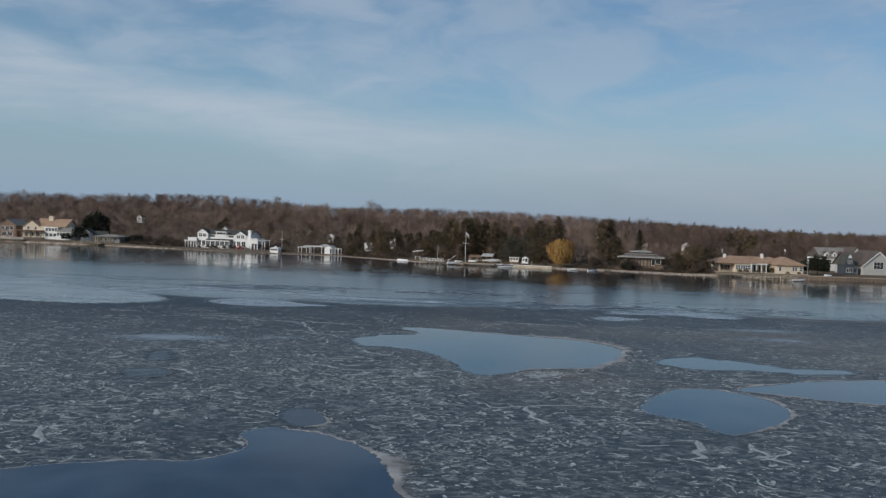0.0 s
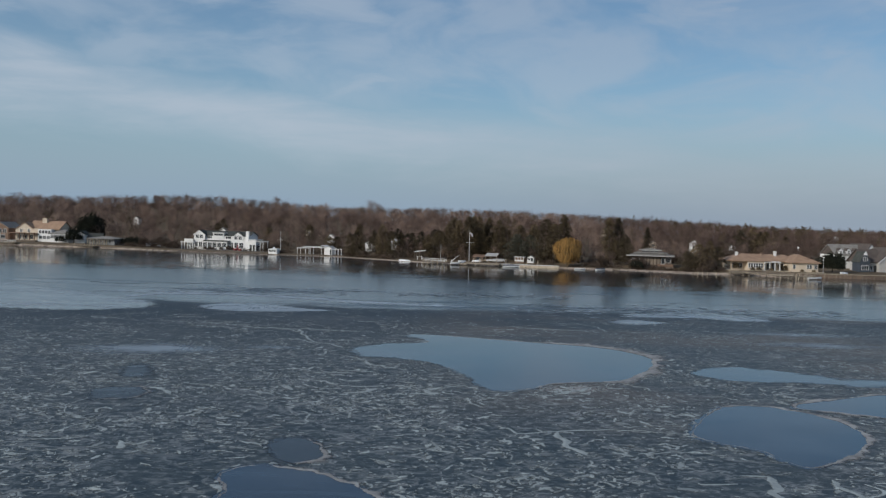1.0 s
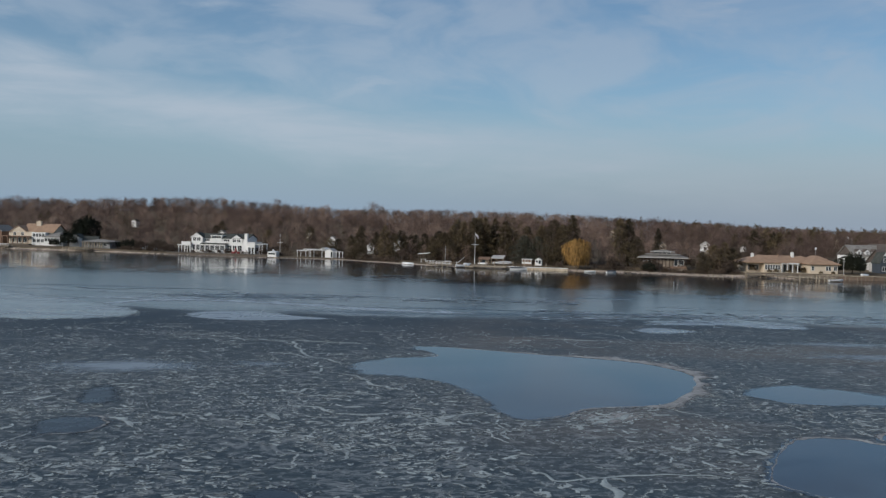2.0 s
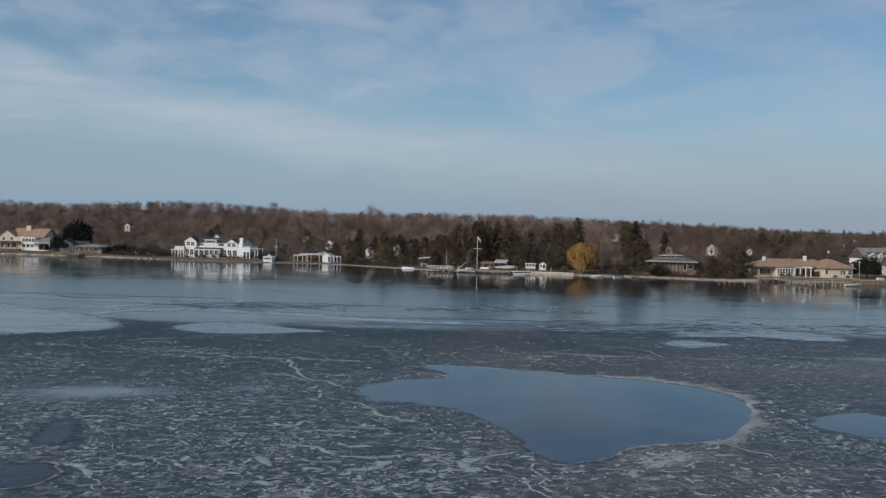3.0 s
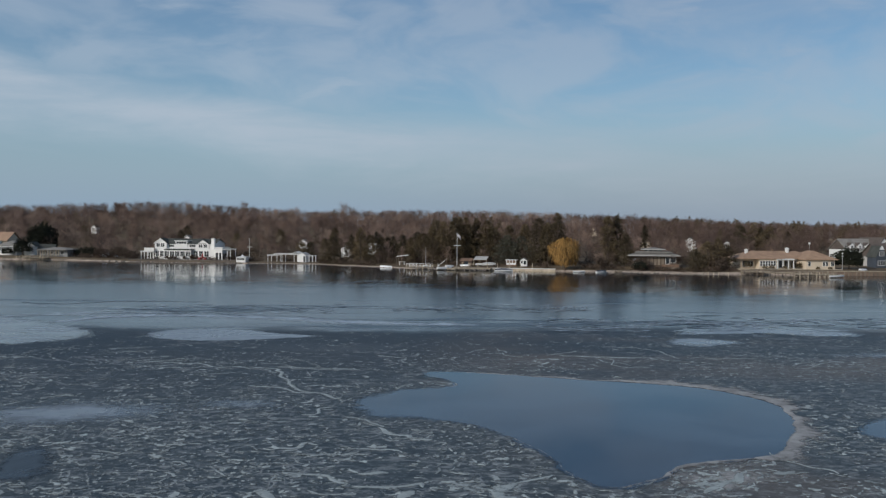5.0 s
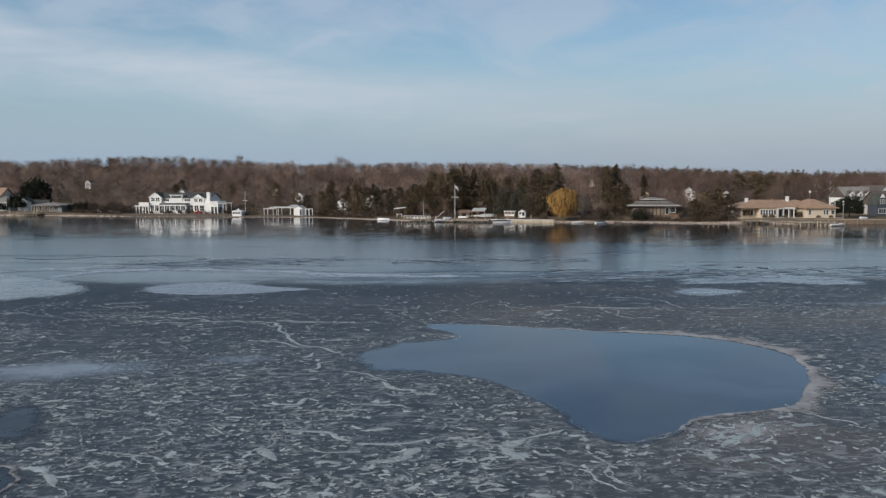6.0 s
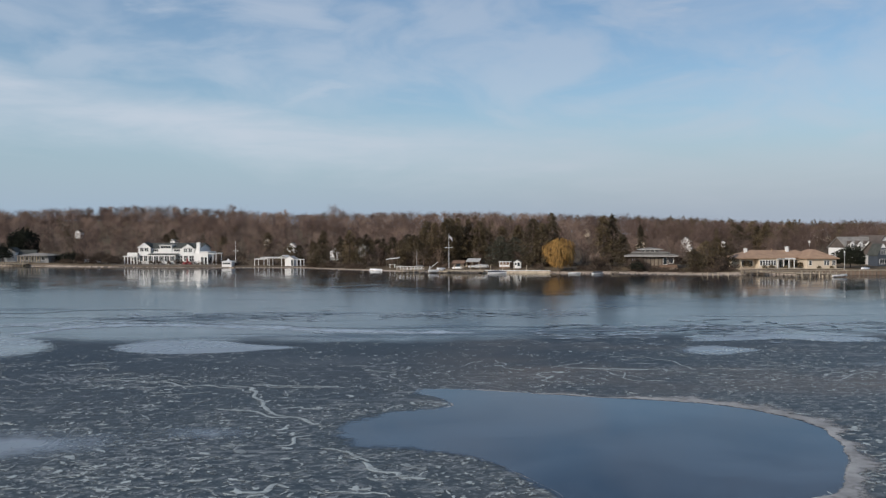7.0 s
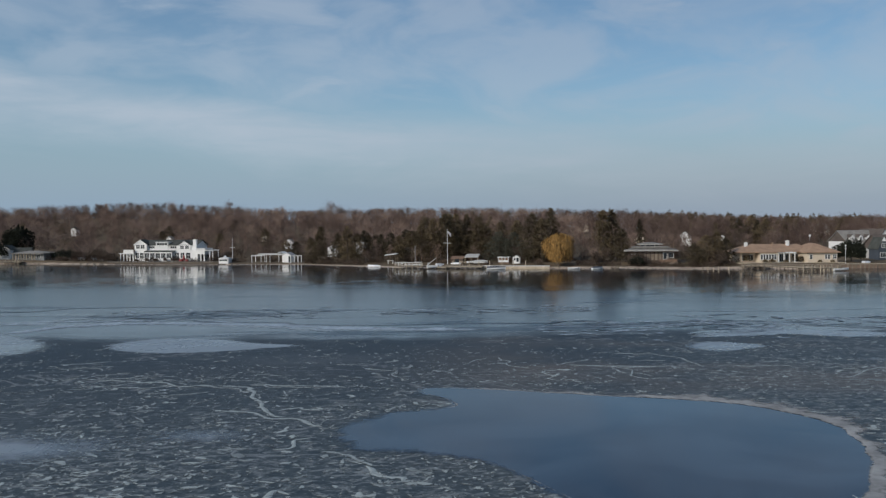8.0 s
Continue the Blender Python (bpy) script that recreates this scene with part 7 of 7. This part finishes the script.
def ribbon(name, points, wide, mat, label, full, wander=2.2):
    """A winding band on the ice, uneven in width and fading at its sides."""
    p = np.array(points, float)
    RIBBONS.append(name)
    z = 0.032 + 0.0008 * len(RIBBONS)   # no two bands in one plane
    s, cover = Shape(), []
    dense = np.array([p[i] * (1 - j / 12) + p[i + 1] * (j / 12) for i in range(len(p) - 1) for j in range(12)])
    dense = dense + [[wander * noise.noise(Vector((x * 0.35, y * 0.35, k))) for k in (2.0, 7.0)] for x, y in dense]
    side = np.gradient(dense, axis=0)
    side = np.stack([-side[:, 1], side[:, 0]], -1) / (np.linalg.norm(side, axis=1)[:, None] + 1e-9)
    for i, (q, n_) in enumerate(zip(dense, side)):
        t = wide * (0.5 + 1.3 * abs(noise.noise(Vector((q[0] * 0.4, q[1] * 0.4, 4.0))))) * min(1, 0.15 + 0.12 * min(i, len(dense) - 1 - i))
        s.v += [(*(q - n_ * t), z - 0.001), (*q, z), (*(q + n_ * t), z - 0.001)]
        cover += [0.0, full, 0.0]
    s.f = [(3 * i + j, 3 * i + j + 1, 3 * i + 4 + j, 3 * i + 3 + j) for i in range(len(dense) - 1) for j in range(2)]
    tagged(new(name, covered(s.mesh(name, mat), cover)), label, "ice crack", "leads in the thin ice", "structure")


LEADS = [([(-38.5, 142.6), (-35.3, 140.1), (-30.8, 139.0), (-28.7, 136.1), (-23.8, 135.0), (-19.6, 134.7), (-17.3, 132.5), (-11.9, 130.8), (-6.9, 129.8), (-1.1, 130.6), (7.2, 130.5), (12.9, 128.8), (17.0, 127.8), (22.4, 128.6), (25.6, 130.2), (31.1, 130.4), (35.2, 128.8), (39.2, 126.0), (46, 121)], 0.5),
         ([(-38.5, 142.6), (-38.4, 145.7), (-35.5, 146.2), (-32.9, 146.0), (-32.4, 148.8), (-28.6, 148.9), (-25.1, 146.9), (-21.4, 141.9), (-19.5, 138.8)], 0.6), ([(-32.5, 145.9), (-32.1, 142.0), (-29.5, 139.6), (-26.1, 140.0), (-24.3, 142.1), (-22.5, 144.3)], 0.45),
         ([(-63.5, 155.1), (-59.9, 152.6), (-55.5, 151.3), (-52.6, 153.6), (-50.8, 156.2), (-47.0, 155.9), (-42.3, 156.4), (-35.4, 154.8)], 0.7)]
for points, wide in LEADS:
    ribbon("ice_lead", points, wide, M_LEAD, "dark winding refrozen lead in the thin ice", 1.3, 0.5)
STREAKS = [([(-56, 136), (-50, 137.5), (-42.1, 133.5), (-35.5, 136.0), (-29.5, 133.6), (-21.8, 131.0), (-12.9, 126.8), (-4.7, 125.0), (5.0, 125)], 1.7), ([(-90, 160), (-70, 152), (-52, 147), (-40, 146)], 2.4), ([(-51.7, 136.1), (-48.5, 137.6), (-45.9, 141.1), (-42.2, 142.1)], 2.0), ([(12.2, 122.3), (21.4, 125.0), (31.6, 127.2), (46.7, 124.1)], 0.8), ([(23.7, 119.6), (28.3, 122.4), (32.0, 123.8), (36.0, 123.0), (44.1, 119.0)], 2.2),
           ([(-20, 148), (-8, 146), (6, 147), (16, 150)], 1.0), ([(30, 141), (44, 140), (58, 142), (74, 139)], 1.2), ([(-19.8, 203.5), (-14.8, 209.3), (-7.7, 208.9)], 1.8)]
for points, wide in STREAKS:
    ribbon("ice_streak", points, wide, M_GLAZE, "pale streak of glazed ice", 1.0, 0.9)
M_FROST = material("drifted_frost", (0.36, 0.43, 0.50), 0.6, grain=0.3, size=3.0, soft=True)
for points, wide in (([(-54.8, 137.0), (-47.5, 139.1), (-40.9, 137.8), (-37.8, 138.9), (-33.0, 138.0)], 0.8), ([(-47.4, 127.0), (-45.1, 129.7), (-43.5, 133.2), (-38.6, 135.4), (-32.1, 135.1), (-25.4, 133.7), (-18.6, 131.2), (-12.1, 128.2), (-3.6, 125.7), (2.9, 125.4)], 2.0), ([(-29.9, 138.0), (-23.6, 133.8), (-18.0, 131.6), (-11.1, 128.4), (-2, 127.5)], 0.5), ([(10.2, 126.3), (21.4, 125.9), (31.6, 128.0), (42.7, 124.6)], 0.5), ([(11.9, 122.1), (14.6, 122.9), (15.4, 121.3), (20.2, 123.0), (21.9, 122.3)], 0.45), ([(-58, 133), (-50, 136.0), (-44, 137)], 0.9)):
    ribbon("ice_streak", points, wide, M_FROST, "white line of drifted frost on the thin ice", 0.75, 0.5)


def slivers(name, count, mat, label, areas, seed, z, full):
    """Many short broken slivers of ice lying about in a few areas, each a thin curved blade that fades at its ends."""
    r = random.Random(seed)
    s, cover = Shape(), []
    for i in range(count):
        x0, x1, y0, y1 = r.choice(areas)
        x, y, turn = r.uniform(x0, x1), r.gauss((y0 + y1) / 2, (y1 - y0) / 4), r.gauss(0.0, 0.5)
        long, wide, bend = r.uniform(0.5, 2.0) ** 1.4, r.uniform(0.16, 0.42), r.gauss(0, 0.25)
        k, level = len(s.v), z + 0.00004 * i
        for j in range(5):
            u = j / 2 - 1
            px, py = x + long * (u * math.cos(turn) - bend * u * u * math.sin(turn)), y + long * (u * math.sin(turn) + bend * u * u * math.cos(turn))
            half = wide * (1 - 0.8 * u * u) * r.uniform(0.7, 1.2)
            s.v += [(px + half * math.sin(turn), py - half * math.cos(turn), level), (px - half * math.sin(turn), py + half * math.cos(turn), level)]
            cover += [full * (1 - 0.75 * abs(u))] * 2
        s.f += [(k + 2 * j, k + 2 * j + 2, k + 2 * j + 3, k + 2 * j + 1) for j in range(4)]
    tagged(new(name, covered(s.mesh(name, mat), cover)), label, "ice slivers", kind="stuff")


ROUGH = [(8, 34, 117, 131), (28, 56, 122, 134), (10, 60, 126, 133), (-44, -14, 138, 150), (-8, 20, 140, 150)]
slivers("dark_slivers", 150, M_LEAD, "short dark cracks in the broken thin ice", ROUGH, 5, 0.062, 0.75)
slivers("frosted_slivers", 260, M_FROST, "short frosted slivers in the broken thin ice", ROUGH, 6, 0.076, 0.36)
